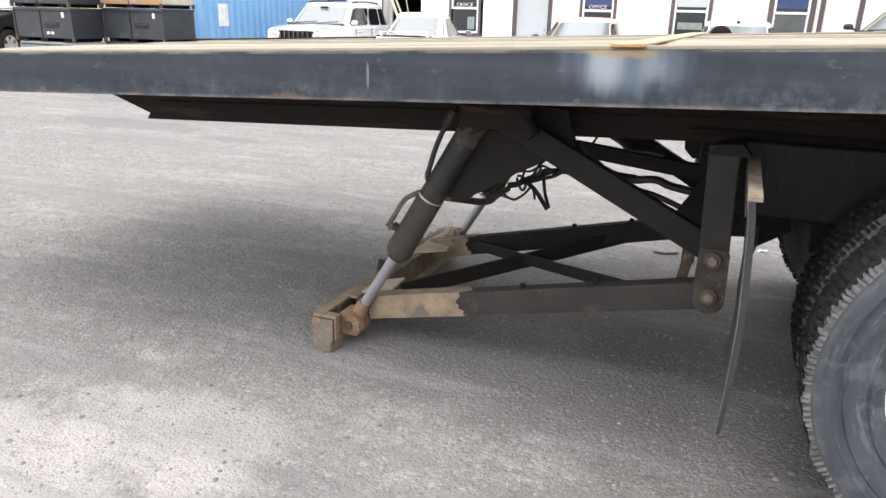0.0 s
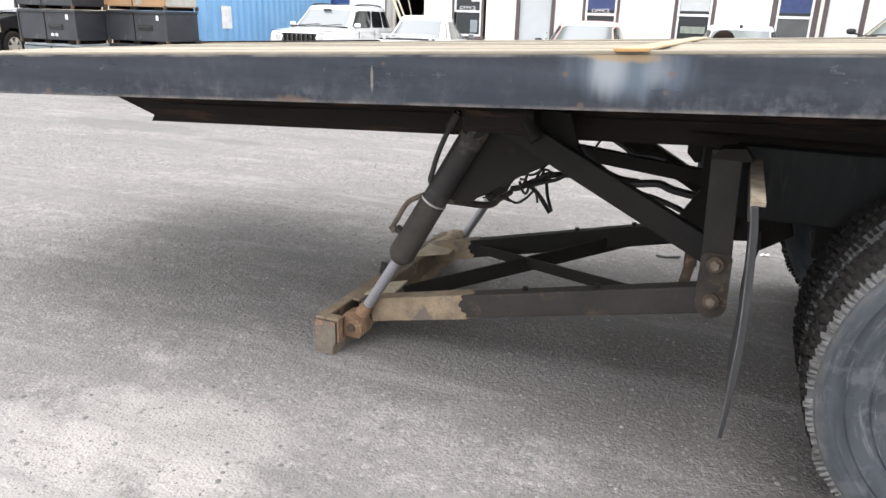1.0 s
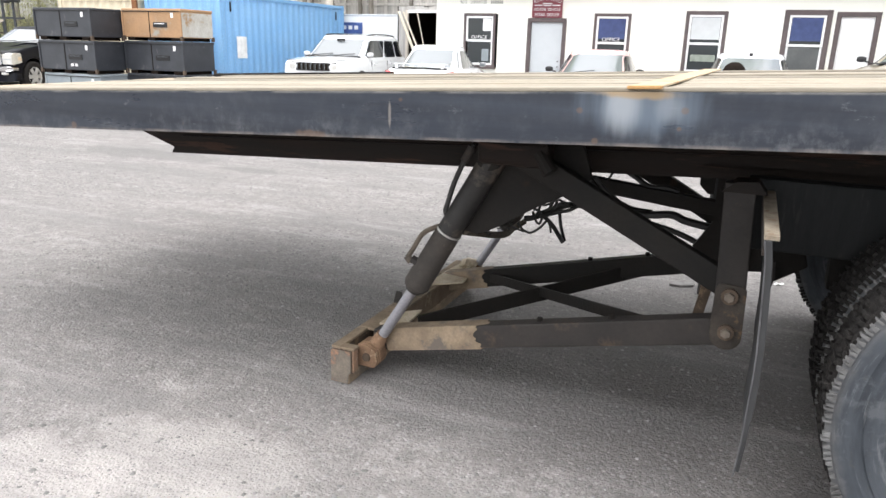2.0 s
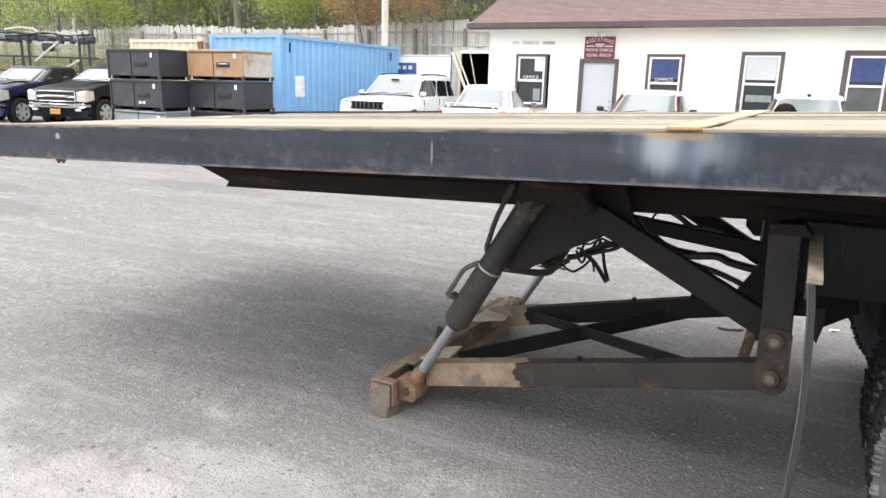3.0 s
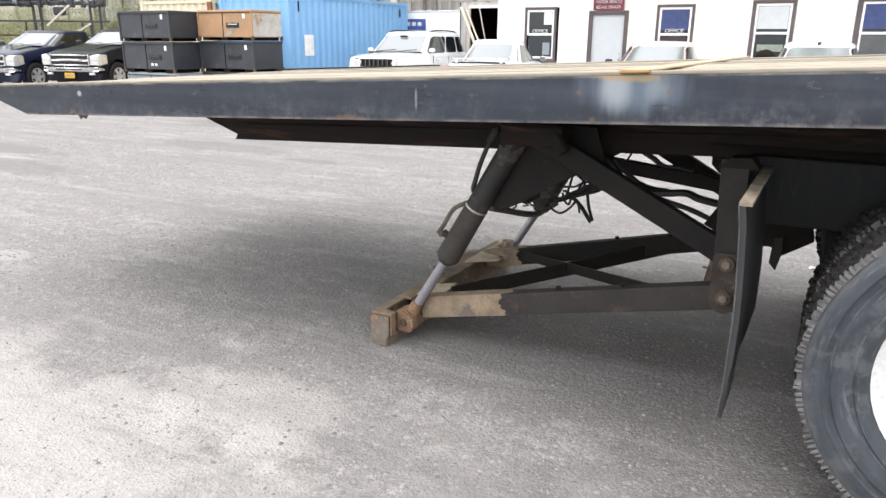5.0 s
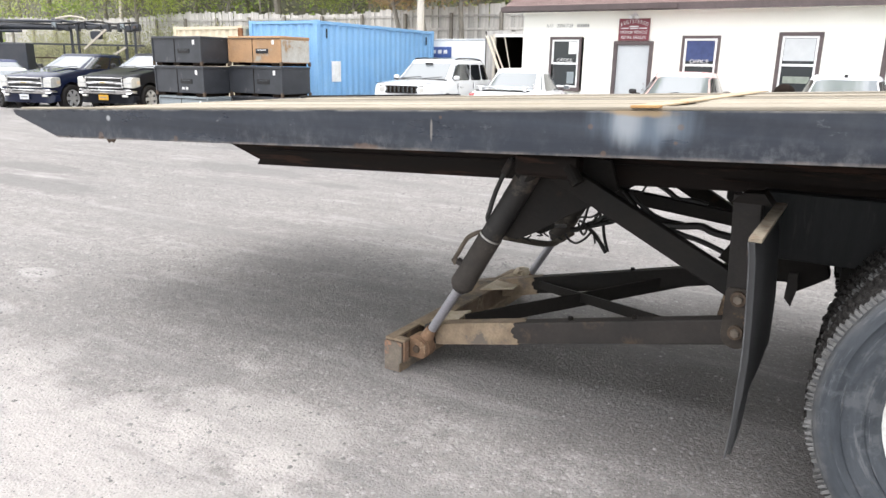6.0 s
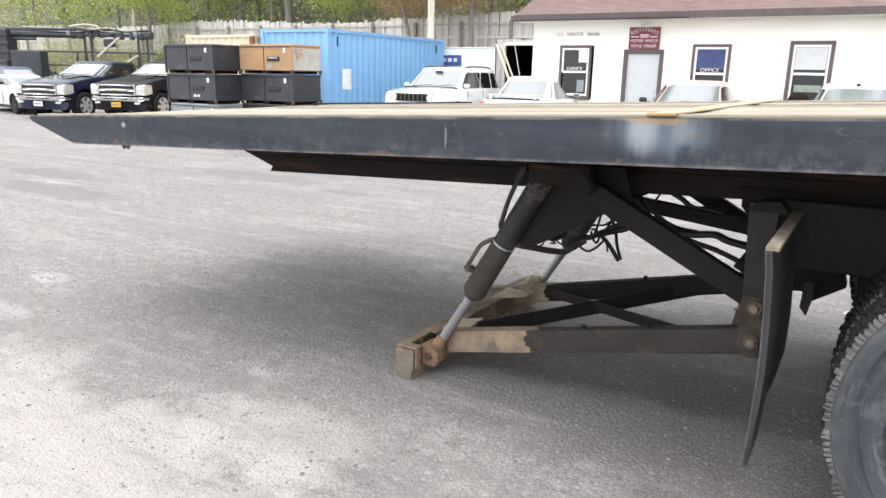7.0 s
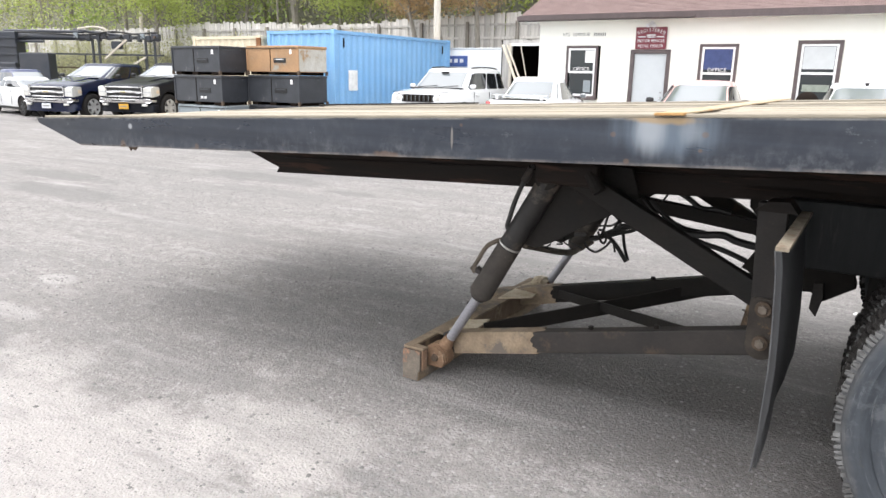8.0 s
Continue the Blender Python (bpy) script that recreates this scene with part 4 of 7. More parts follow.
def make_truck():
    t = thing("flatbed_truck", "black flatbed tow truck, worn navy deck rail and rusty stabiliser legs", "truck", pose(0, 2.3, 0, 0, 0, -1.2))
    W = 2.28
    # deck
    side_rail(t, 0.0, 1, "scratched navy-blue steel deck rail with bleached and rusty marks")
    side_rail(t, W, -1, "navy-blue steel deck rail")
    rng = random.Random(11)
    n = 11
    pitch = (W - 0.16) / n
    for i in range(n):
        y = 0.08 + pitch * (i + 0.5)
        x0, x1 = -3.35 + rng.uniform(-0.04, 0.04), 4.1
        lift = -0.014 + rng.uniform(-0.007, 0.009)
        bm = beam((x0, y, deck_z(x0) + lift), (x1, y, deck_z(x1) + lift + rng.uniform(-0.004, 0.004)), pitch - 0.014 - rng.uniform(0, 0.012), 0.035, 0.004)
        part("plank", bm, "plank", t)
    part("edge_strip", beam((-3.85, 0.034, deck_z(-3.85) + 0.006), (4.1, 0.034, deck_z(4.1) + 0.006), 0.05, 0.012, 0.003), "plank", t, "pale wooden edge strip with splinters")
    part("tail_plate", prism([(-3.9, deck_z(-3.9) - 0.004), (-3.9, deck_z(-3.9) - 0.016), (-3.3, deck_z(-3.3) - 0.03), (-3.3, deck_z(-3.3) - 0.01)], "y", 0.07, W - 0.07), "pale_tan", t, "worn tan steel tail plate")
    part("tail_lip", beam((-3.7, W - 0.05, deck_z(-3.7) + 0.008), (-2.2, W - 0.05, deck_z(-2.2) + 0.006), 0.05, 0.026, 0.003), "black_steel", t, "dark worn edge bar along the deck")
    sa, sb = Vector((-0.242, 0.0, deck_z(-0.242) + 0.014)), Vector((-0.195, W - 0.06, deck_z(-0.195) + 0.015))
    strap = part("cross_strap", beam(sa, sb, 0.088, 0.007, 0.002, up=(PITCH * -1.0, 0, 1)), "strap", t, "tan flat strap across the deck, rusty at its end")
    part("strap_end", beam(sa + Vector((-0.002, -0.01, -0.001)), sa + Vector((0, 0.02, -0.001)), 0.094, 0.009, 0.002, up=(PITCH * -1.0, 0, 1)), "strap_rust", strap, "orange rusty strap end")
    # stub and drip at the tail
    part("hanging_tab", prism([(-3.08, 1.082), (-3.06, 1.058), (-3.045, 1.07), (-3.02, 1.062), (-3.0, 1.085)], "y", 0.015, 0.022), "mud_rust", t, "small torn rusty tab")
    # underdeck: sills, crossmembers
    for y in (0.7, W - 0.78):
        a, b = -3.02, 4.1
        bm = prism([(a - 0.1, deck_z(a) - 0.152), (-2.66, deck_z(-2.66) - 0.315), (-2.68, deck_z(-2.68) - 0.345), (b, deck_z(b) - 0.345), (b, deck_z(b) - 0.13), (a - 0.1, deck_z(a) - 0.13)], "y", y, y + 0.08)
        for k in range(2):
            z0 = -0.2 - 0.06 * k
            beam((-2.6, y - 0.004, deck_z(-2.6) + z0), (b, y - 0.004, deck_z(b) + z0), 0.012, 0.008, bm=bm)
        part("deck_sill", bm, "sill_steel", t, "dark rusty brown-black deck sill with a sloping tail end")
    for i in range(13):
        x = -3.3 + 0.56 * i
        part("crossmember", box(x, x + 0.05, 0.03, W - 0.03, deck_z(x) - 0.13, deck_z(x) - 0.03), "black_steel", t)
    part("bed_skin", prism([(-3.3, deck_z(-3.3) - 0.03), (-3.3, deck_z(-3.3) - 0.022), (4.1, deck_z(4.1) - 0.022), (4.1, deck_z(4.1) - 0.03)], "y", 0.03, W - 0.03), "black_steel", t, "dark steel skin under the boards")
    # chassis
    for y in (0.62, W - 0.7):
        part("chassis_rail", box(0.06, 4.0, y, y + 0.08, 0.795, 1.05, 0.006), "dusty_panel", t, "dusty dark grey chassis rail")
    for x in (0.1, 1.9, 3.6):
        part("chassis_crossmember", box(x, x + 0.1, 0.7, W - 0.7, 0.82, 1.0), "black_steel", t)
    part("sill_bearer", box(-0.1, 3.9, 0.7, 0.78, 1.045, 1.08), "black_steel", t)
    part("sill_bearer", box(-0.1, 3.9, W - 0.78, W - 0.7, 1.045, 1.08), "black_steel", t)
    # stabiliser: cross beam
    ya, yb = 0.405, 1.85
    foot = part("stabiliser_beam", box(-1.541, -1.498, ya, yb, 0.05, 0.163, 0.004), "mud_rust", t, "rusty tan steel stabiliser cross beam on the ground")
    part("beam_foot", box(-1.543, -1.452, ya - 0.007, yb + 0.003, 0.0, 0.052, 0.004), "tan_steel", foot, "muddy pale foot strip")
    part("front_web", box(-1.47, -1.456, 0.655, yb, 0.05, 0.163, 0.002), "brown_plate", foot, "brown muddy front web of the beam")
    part("beam_cap", box(-1.545, -1.45, 0.65, yb + 0.002, 0.16, 0.174, 0.004), "tan_steel", foot, "tan dusty top flange")
    part("beam_cap", box(-1.545, -1.496, ya - 0.002, 0.65, 0.16, 0.174, 0.004), "tan_steel", foot, "tan dusty top flange")
    part("end_cap", box(-1.496, -1.428, ya - 0.002, 0.452, 0.161, 0.174, 0.004), "tan_steel", foot)
    part("end_block", box(-1.497, -1.44, ya, 0.448, 0.05, 0.162, 0.004), "mud_rust", foot)
    part("end_plate", box(-1.441, -1.432, ya + 0.002, 0.446, 0.056, 0.16, 0.002), "rust_stain", foot, "rust-stained end plate")
    part("end_face", prism([(-1.5425, 0.004), (-1.456, 0.004), (-1.452, 0.05), (-1.4395, 0.058), (-1.4395, 0.16), (-1.5425, 0.16)], "y", ya - 0.013, ya - 0.0075, 0.0015), "end_dirt", foot, "dirty grey-tan end face of the beam")
    part("side_tab", prism([(-1.545, 0.17), (-1.5, 0.17), (-1.5, 0.235), (-1.53, 0.24)], "y", 1.0, 1.012, 0.002), "brown_steel", foot, "small dark upright tab")
    for outline in ([(-1.463, 0.7), (-1.408, 0.724), (-1.342, 0.77), (-1.356, 0.951), (-1.421, 0.894), (-1.463, 0.88)], [(-1.498, 1.315), (-1.334, 1.445), (-1.347, 1.691), (-1.352, 1.809), (-1.482, 1.75), (-1.5, 1.58)]):
        part("gusset_plate", prism(outline, "z", 0.1745, 0.186, 0.002), "pale_mud", foot, "gusset plate under pale dried mud")
    part("mud_clod", mud_clod(), "pale_mud", foot, "clod of dried tan mud")
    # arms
    # far arm in blacker steel: the shade it stands in is put into its colour
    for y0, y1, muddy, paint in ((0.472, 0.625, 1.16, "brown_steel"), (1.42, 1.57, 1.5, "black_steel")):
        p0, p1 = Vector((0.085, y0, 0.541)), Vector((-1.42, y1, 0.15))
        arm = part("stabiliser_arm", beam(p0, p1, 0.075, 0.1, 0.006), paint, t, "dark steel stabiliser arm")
        d = (p1 - p0).normalized()
        a = p0 + d * muddy
        part("arm_end", arm_mud(a, d), "tan_steel", arm, "tan mud-crusted end of the arm with a ragged edge")
        for k in (0.45, 0.75):
            p = p0 + d * k + Vector((0, 0, 0.052))
            part("stud", rod(p, p + Vector((0, 0, 0.015)), 0.012, seg=6), "black_steel", arm)
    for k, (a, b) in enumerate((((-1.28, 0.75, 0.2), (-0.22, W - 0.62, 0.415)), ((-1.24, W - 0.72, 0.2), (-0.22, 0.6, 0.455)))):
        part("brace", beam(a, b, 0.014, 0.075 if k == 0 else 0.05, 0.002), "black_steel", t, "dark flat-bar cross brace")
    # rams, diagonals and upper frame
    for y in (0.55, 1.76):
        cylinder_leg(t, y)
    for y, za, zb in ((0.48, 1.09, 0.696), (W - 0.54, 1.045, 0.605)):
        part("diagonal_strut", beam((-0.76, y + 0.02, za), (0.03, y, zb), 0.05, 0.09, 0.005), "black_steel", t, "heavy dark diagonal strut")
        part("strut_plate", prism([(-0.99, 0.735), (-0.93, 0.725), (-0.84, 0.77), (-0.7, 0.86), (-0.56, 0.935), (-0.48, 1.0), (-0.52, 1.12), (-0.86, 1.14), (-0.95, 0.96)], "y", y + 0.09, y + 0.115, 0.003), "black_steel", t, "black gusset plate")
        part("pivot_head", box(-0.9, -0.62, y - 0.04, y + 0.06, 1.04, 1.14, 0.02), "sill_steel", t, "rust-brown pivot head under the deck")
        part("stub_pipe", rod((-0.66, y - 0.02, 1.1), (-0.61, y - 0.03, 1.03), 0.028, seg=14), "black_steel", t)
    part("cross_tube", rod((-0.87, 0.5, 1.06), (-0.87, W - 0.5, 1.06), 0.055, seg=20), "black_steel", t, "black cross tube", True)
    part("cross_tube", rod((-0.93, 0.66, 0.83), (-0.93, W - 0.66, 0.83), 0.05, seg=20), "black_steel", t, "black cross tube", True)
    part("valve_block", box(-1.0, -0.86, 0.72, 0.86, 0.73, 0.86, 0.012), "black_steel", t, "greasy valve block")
    # rear hanger posts with pivot bolts
    for y, s in ((0.415, 1), (1.5, -1)):
        round_end = [(0.056 + 0.052 * math.cos(a), 0.53 + 0.05 * math.sin(a)) for a in (math.pi * (1 + k / 10) for k in range(11))]
        post = part("hanger_post", prism([(-0.012, 1.06), (0.004, 0.7)] + [(x - 0.003, z + 0.004) for x, z in round_end] + [(0.1, 0.7), (0.085, 1.06)], "y", *sorted((y, y + s * 0.06)), 0.004), "brown_steel", t, "dark steel hanger post")
        part("pivot_plate", prism([(0.016, 0.715), (0.004, 0.7)] + round_end + [(0.104, 0.7), (0.092, 0.715)], "y", *sorted((y - s * 0.014, y)), 0.002), "pivot_dust", post, "rust-brown dusty pivot plate with a rounded end")
        for x, z, r in ((0.052, 0.678, 0.028), (0.056, 0.548, 0.027)):
            part("bolt", rod((x, y - s * 0.014, z), (x, y - s * 0.03, z), r, seg=22), "mud_rust", post)
            part("bolt_head", rod((x, y - s * 0.03, z), (x, y - s * 0.042, z), 0.018, 0.016, seg=6), "end_dirt", post)
        part("cap_arch", prism([(-0.02, 1.03), (0.02, 1.065), (0.09, 1.07), (0.12, 1.03)], "y", *sorted((y - s * 0.005, y + s * 0.1))), "sill_steel", post, "rusty arched top bracket")
        part("strut_rib", beam((-0.02, y + s * 0.4, 0.655), (-0.055, y + s * 0.4, 0.45), 0.05, 0.04, 0.004), "mud_rust", t, "brown steel rib")
    # hoses and wiring across the frame
    lines = [
        ([(-0.6, 1.0, 0.87), (-0.514, 1.0, 0.835), (-0.477, 1.0, 0.81), (-0.409, 1.0, 0.793), (-0.31, 1.0, 0.792), (-0.217, 1.0, 0.803), (-0.152, 1.0, 0.782), (-0.02, 1.0, 0.763)], 0.017),
        ([(-0.55, 1.0, 0.93), (-0.501, 1.0, 0.876), (-0.419, 1.0, 0.817), (-0.324, 1.0, 0.762), (-0.193, 1.0, 0.73), (-0.03, 1.0, 0.669)], 0.012),
        ([(-0.45, 1.02, 0.99), (-0.423, 1.02, 0.968), (-0.379, 1.02, 0.944), (-0.327, 1.02, 0.911), (-0.257, 1.02, 0.912), (-0.2, 1.02, 0.9)], 0.012),
        ([(-0.468, 1.0, 0.985), (-0.475, 1.0, 0.965), (-0.5, 1.0, 0.92), (-0.51, 1.0, 0.89)], 0.005),
        ([(-0.58, 0.98, 0.93), (-0.52, 0.98, 0.87), (-0.46, 0.98, 0.83), (-0.4, 0.98, 0.8)], 0.007),
        ([(-0.5, 1.03, 0.85), (-0.44, 1.03, 0.825), (-0.38, 1.03, 0.805), (-0.3, 1.03, 0.8)], 0.009),
    ]
    for L, r in lines:
        part("hydraulic_line", tube(L, r), "hose", t, "black hydraulic line", True)
    part("frame_bar", beam((-0.75, 1.02, 0.922), (0.06, 1.02, 0.838), 0.05, 0.062, 0.004), "black_steel", t, "black inner frame bar")
    part("lug_plate", prism([(-0.123, 1.03), (-0.06, 1.03), (-0.06, 0.912), (-0.085, 0.91), (-0.119, 0.946)], "y", 0.98, 1.0, 0.003), "black_steel", t)
    part("hanger_brace", prism([(0.1, 1.06), (0.1, 0.6), (-0.02, 0.63), (-0.12, 0.68), (-0.05, 0.8), (-0.05, 1.06)], "y", 0.96, 1.0), "black_steel", t, "black hanger brace")
    part("cross_bracket", prism([(0.06, 0.82), (0.07, 0.6), (0.159, 0.61), (0.208, 0.575), (0.325, 0.655), (0.306, 0.72), (0.3, 0.82)], "y", 0.98, 1.06, 0.006), "black_steel", t, "black bracket under the chassis")
    part("hanging_tab", prism([(0.17, 0.66), (0.205, 0.665), (0.211, 0.6), (0.193, 0.514), (0.164, 0.547)], "y", 0.95, 0.965, 0.002), "brown_steel", t, "pointed dusty tab hanging below the chassis")
    # tangle of loose wires by the far ram
    tangle = [
        ([(-0.881, 0.636), (-0.828, 0.589), (-0.767, 0.505)], 0.012, "drooping taped wire end"),
        ([(-0.802, 0.657), (-0.79, 0.585), (-0.764, 0.508)], 0.009, ""),
        ([(-1.03, 0.57), (-1.01, 0.543), (-0.989, 0.529), (-0.955, 0.524), (-0.907, 0.558), (-0.869, 0.606)], 0.007, "loop of black wire"),
        ([(-0.941, 0.65), (-0.92, 0.598), (-0.9, 0.591), (-0.89, 0.635), (-0.912, 0.658), (-0.938, 0.661)], 0.007, "loop of black wire"),
        ([(-0.99, 0.6), (-0.944, 0.611), (-0.882, 0.646), (-0.82, 0.676), (-0.758, 0.7), (-0.68, 0.705)], 0.016, "taped wiring bundle"),
        ([(-0.896, 0.628), (-0.803, 0.663), (-0.741, 0.684), (-0.69, 0.72)], 0.01, ""),
        ([(-0.93, 0.79), (-0.898, 0.774), (-0.841, 0.737), (-0.822, 0.702), (-0.865, 0.648)], 0.008, ""),
        ([(-0.78, 0.78), (-0.804, 0.757), (-0.839, 0.715), (-0.853, 0.688), (-0.877, 0.627)], 0.008, ""),
        ([(-0.95, 0.68), (-0.911, 0.687), (-0.869, 0.692), (-0.838, 0.712), (-0.808, 0.725), (-0.769, 0.712), (-0.74, 0.7)], 0.006, ""),
        ([(-0.862, 0.607), (-0.85, 0.57), (-0.844, 0.541)], 0.006, ""),
        ([(-0.928, 0.613), (-0.906, 0.665), (-0.886, 0.747), (-0.87, 0.8)], 0.007, ""),
        ([(-0.83, 0.67), (-0.8, 0.7), (-0.76, 0.705)], 0.012, ""),
        ([(-0.86, 0.76), (-0.82, 0.77), (-0.78, 0.74), (-0.75, 0.73)], 0.006, ""),
    ]
    for k, (pts, r, label) in enumerate(tangle):
        part("wire", tube([(x, 1.42 + 0.012 * ((k * 7) % 5 - 2), z) for x, z in pts], r, 7, 5), "hose", t, label, True)
    part("wire", tube([(-0.99, 0.58, 0.73), (-1.01, 0.62, 0.717), (-1.031, 0.85, 0.652), (-1.043, 1.1, 0.582), (-1.062, 1.35, 0.524), (-1.08, 1.5, 0.512), (-1.04, 1.6, 0.54)], 0.017, 8), "dusty_hose", t, "sagging dusty pipe between the rams", True)
    part("wire", tube([(-0.97, 0.68, 0.73), (-0.98, 0.75, 0.721), (-0.995, 0.9, 0.693), (-1.017, 1.1, 0.675), (-1.049, 1.3, 0.637), (-1.05, 1.5, 0.6)], 0.011, 8), "hose", t, "", True)
    rr = random.Random(8)
    for k in range(5):
        q = Vector((-0.98 + 0.03 * k, 0.7 + 0.03 * k, 0.73))
        part("wire", tube([q, q + Vector((rr.uniform(-0.03, 0.03), 0.02, -0.02)), q + Vector((rr.uniform(-0.02, 0.05), 0.04, rr.uniform(-0.05, -0.02)))], 0.004, 6, 4), "hose", t, "", True)
    # mudflaps
    for y0, y1, s in ((-0.065, 0.6, 1), (W + 0.065, W - 0.6, -1)):
        br = part("flap_bracket", box(0.112, 0.15, *sorted((y0, y1 + s * 0.05)), 0.998, 1.012, 0.002), "tan_bracket", t, "dusty pale angle bracket for the mudflap")
        part("bracket_web", box(0.112, 0.118, *sorted((y0, y1 + s * 0.05)), 0.955, 0.998), "brown_steel", br)
        part("mudflap", flap_mesh(y0, y1), "flap", br, "worn grey rubber mudflap with curled torn lower edge")
        left = [(0.114, 1.0), (0.123, 0.938), (0.129, 0.853), (0.135, 0.75), (0.139, 0.634), (0.137, 0.513), (0.135, 0.399), (0.127, 0.289)]
        right = [(x + min(0.019, 0.07 * (z - 0.24)), z) for x, z in reversed(left)]
        yl = y0 - s * 0.004
        part("flap_edge", prism(left + right, "y", *sorted((yl, yl - s * 0.007)), 0.002), "flap", br, "folded outer edge of the mudflap")
        for line in (left,):
            part("edge_bead", tube([(x, yl - s * 0.009, z) for x, z in line], 0.0025, 6, 5), "flap_bead", br, "pale worn bead along the flap's edge", True)
    # axle and wheels
    cx, cz, r = 0.868, 0.55, 0.55
    part("axle", rod((cx, 0.2, cz), (cx, W - 0.2, cz), 0.075, seg=20), "black_steel", t, "black axle tube", True)
    part("axle_housing", lathe([(0.02, 0.9), (0.14, 0.95), (0.2, 1.08), (0.2, 1.2), (0.14, 1.33), (0.02, 1.38)], 24), "black_steel", t, "black differential housing", True).location = (cx, 0, cz)
    for y in (0.66, W - 0.74):
        part("leaf_spring", prism([(0.37, 0.69), (0.55, 0.66), (0.885, 0.64), (1.3, 0.66), (1.6, 0.72), (1.6, 0.77), (1.3, 0.72), (0.885, 0.7), (0.55, 0.72), (0.37, 0.75)], "y", y, y + 0.07), "black_steel", t, "black leaf spring")
        part("spring_hanger", box(0.36, 0.44, y - 0.01, y + 0.08, 0.67, 0.82, 0.01), "black_steel", t)
    make_tyre(t, -0.075, 0.19, cx, cz, r)
    make_tyre(t, 0.25, 0.51, cx, cz, r, outer=False)
    make_tyre(t, W - 0.51, W - 0.25, cx, cz, r, outer=False)
    make_tyre(t, W - 0.19, W + 0.07, cx, cz, r)
    return t


def mud_clod():
    bm = bmesh.new()
    bmesh.ops.create_icosphere(bm, subdivisions=3, radius=1.0)
    for v in bm.verts:
        v.co *= 1 + 0.35 * noise.noise(v.co * 2.3)
        v.co = Vector((v.co.x * 0.05 - 1.41, v.co.y * 0.07 + 1.72, v.co.z * 0.03 + 0.205))
    return bm


def arm_mud(a, d):
    """The mud skin over an arm's end: a sleeve with a ragged edge."""
    bm = bmesh.new()
    y = Vector((0, 0, 1)).cross(d).normalized()
    z = d.cross(y)
    ring = [(-0.041, -0.053), (0.041, -0.053), (0.041, 0.053), (-0.041, 0.053)]
    N = 80
    rows = []
    for i in range(7):
        row = []
        for j in range(N):
            k = 4 * j / N
            p, q = ring[int(k) % 4], ring[(int(k) + 1) % 4]
            f = k - int(k)
            u, v = p[0] + (q[0] - p[0]) * f, p[1] + (q[1] - p[1]) * f
            edge = -0.14 + 0.09 * noise.noise(Vector((u * 14, v * 14, 1.7))) + 0.02 * noise.noise(Vector((u * 60, v * 60, 4.1)))
            s = edge + (0.34 - edge) * i / 6
            row.append(bm.verts.new(a + d * s + y * u + z * v))
        rows.append(row)
    for r0, r1 in zip(rows, rows[1:]):
        for j in range(N):
            bm.faces.new((r0[j], r0[(j + 1) % N], r1[(j + 1) % N], r1[j]))
    bm.faces.new(rows[-1])
    bmesh.ops.recalc_face_normals(bm, faces=bm.faces)
    return bm


def flap_mesh(y0, y1):
    """A hanging rubber sheet that bows as it falls, creased lengthways, its torn lower edge rising inwards."""
    bm = bmesh.new()
    bow = [(1.0, 0.114), (0.938, 0.123), (0.853, 0.129), (0.75, 0.135), (0.634, 0.139), (0.513, 0.137), (0.399, 0.135), (0.289, 0.127)]
    nu, nv = 18, 18
    grid = []
    for i in range(nu + 1):
        f = i / nu
        y = y0 + (y1 - y0) * f
        low = 0.3 + 0.22 * f ** 0.8 + 0.02 * math.sin(f * 19) * f
        col = []
        for j in range(nv + 1):
            g = j / nv
            z = 0.998 + (low - 0.998) * g
            x = curve_at(bow, z) + 0.003 + 0.006 * g * math.sin(f * 9 + 0.6) + 0.01 * f * g
            col.append((x, y, z))
        grid.append(col)
    th = 0.009
    A = [[bm.verts.new(p) for p in c] for c in grid]
    B = [[bm.verts.new((p[0] + th, p[1], p[2])) for p in c] for c in grid]
    for S in (A, B):
        for i in range(nu):
            for j in range(nv):
                bm.faces.new((S[i][j], S[i + 1][j], S[i + 1][j + 1], S[i][j + 1]))
    for i in range(nu):
        for j in (0, nv):
            bm.faces.new((A[i][j], A[i + 1][j], B[i + 1][j], B[i][j]))
    for j in range(nv):
        for i in (0, nu):
            bm.faces.new((A[i][j], A[i][j + 1], B[i][j + 1], B[i][j]))
    bmesh.ops.recalc_face_normals(bm, faces=bm.faces)
    return bm


make_truck()


# ---- the yard: container, crates, trailer ----
def corrugated(length, height, pitch=0.275, depth=0.036):
    """A trapezoid-corrugated sheet in the x-z plane, its outside towards -y."""
    bm = bmesh.new()
    xs = [0.0]
    ys = [0.0]
    x = 0.0
    while x < length - 1e-6:
        for dx, y in ((0.07, 0.0), (0.068, depth), (0.07, depth), (0.067, 0.0)):
            x = min(x + dx * pitch / 0.275, length)
            xs.append(x)
            ys.append(y)
    lo = [bm.verts.new((a, b, 0)) for a, b in zip(xs, ys)]
    hi = [bm.verts.new((a, b, height)) for a, b in zip(xs, ys)]
    for i in range(len(lo) - 1):
        bm.faces.new((lo[i], lo[i + 1], hi[i + 1], hi[i]))
    ret = bmesh.ops.extrude_face_region(bm, geom=list(bm.faces))
    bmesh.ops.translate(bm, vec=(0, 0.003, 0), verts=[v for v in ret["geom"] if isinstance(v, bmesh.types.BMVert)])
    bmesh.ops.recalc_face_normals(bm, faces=bm.faces)
    return bm


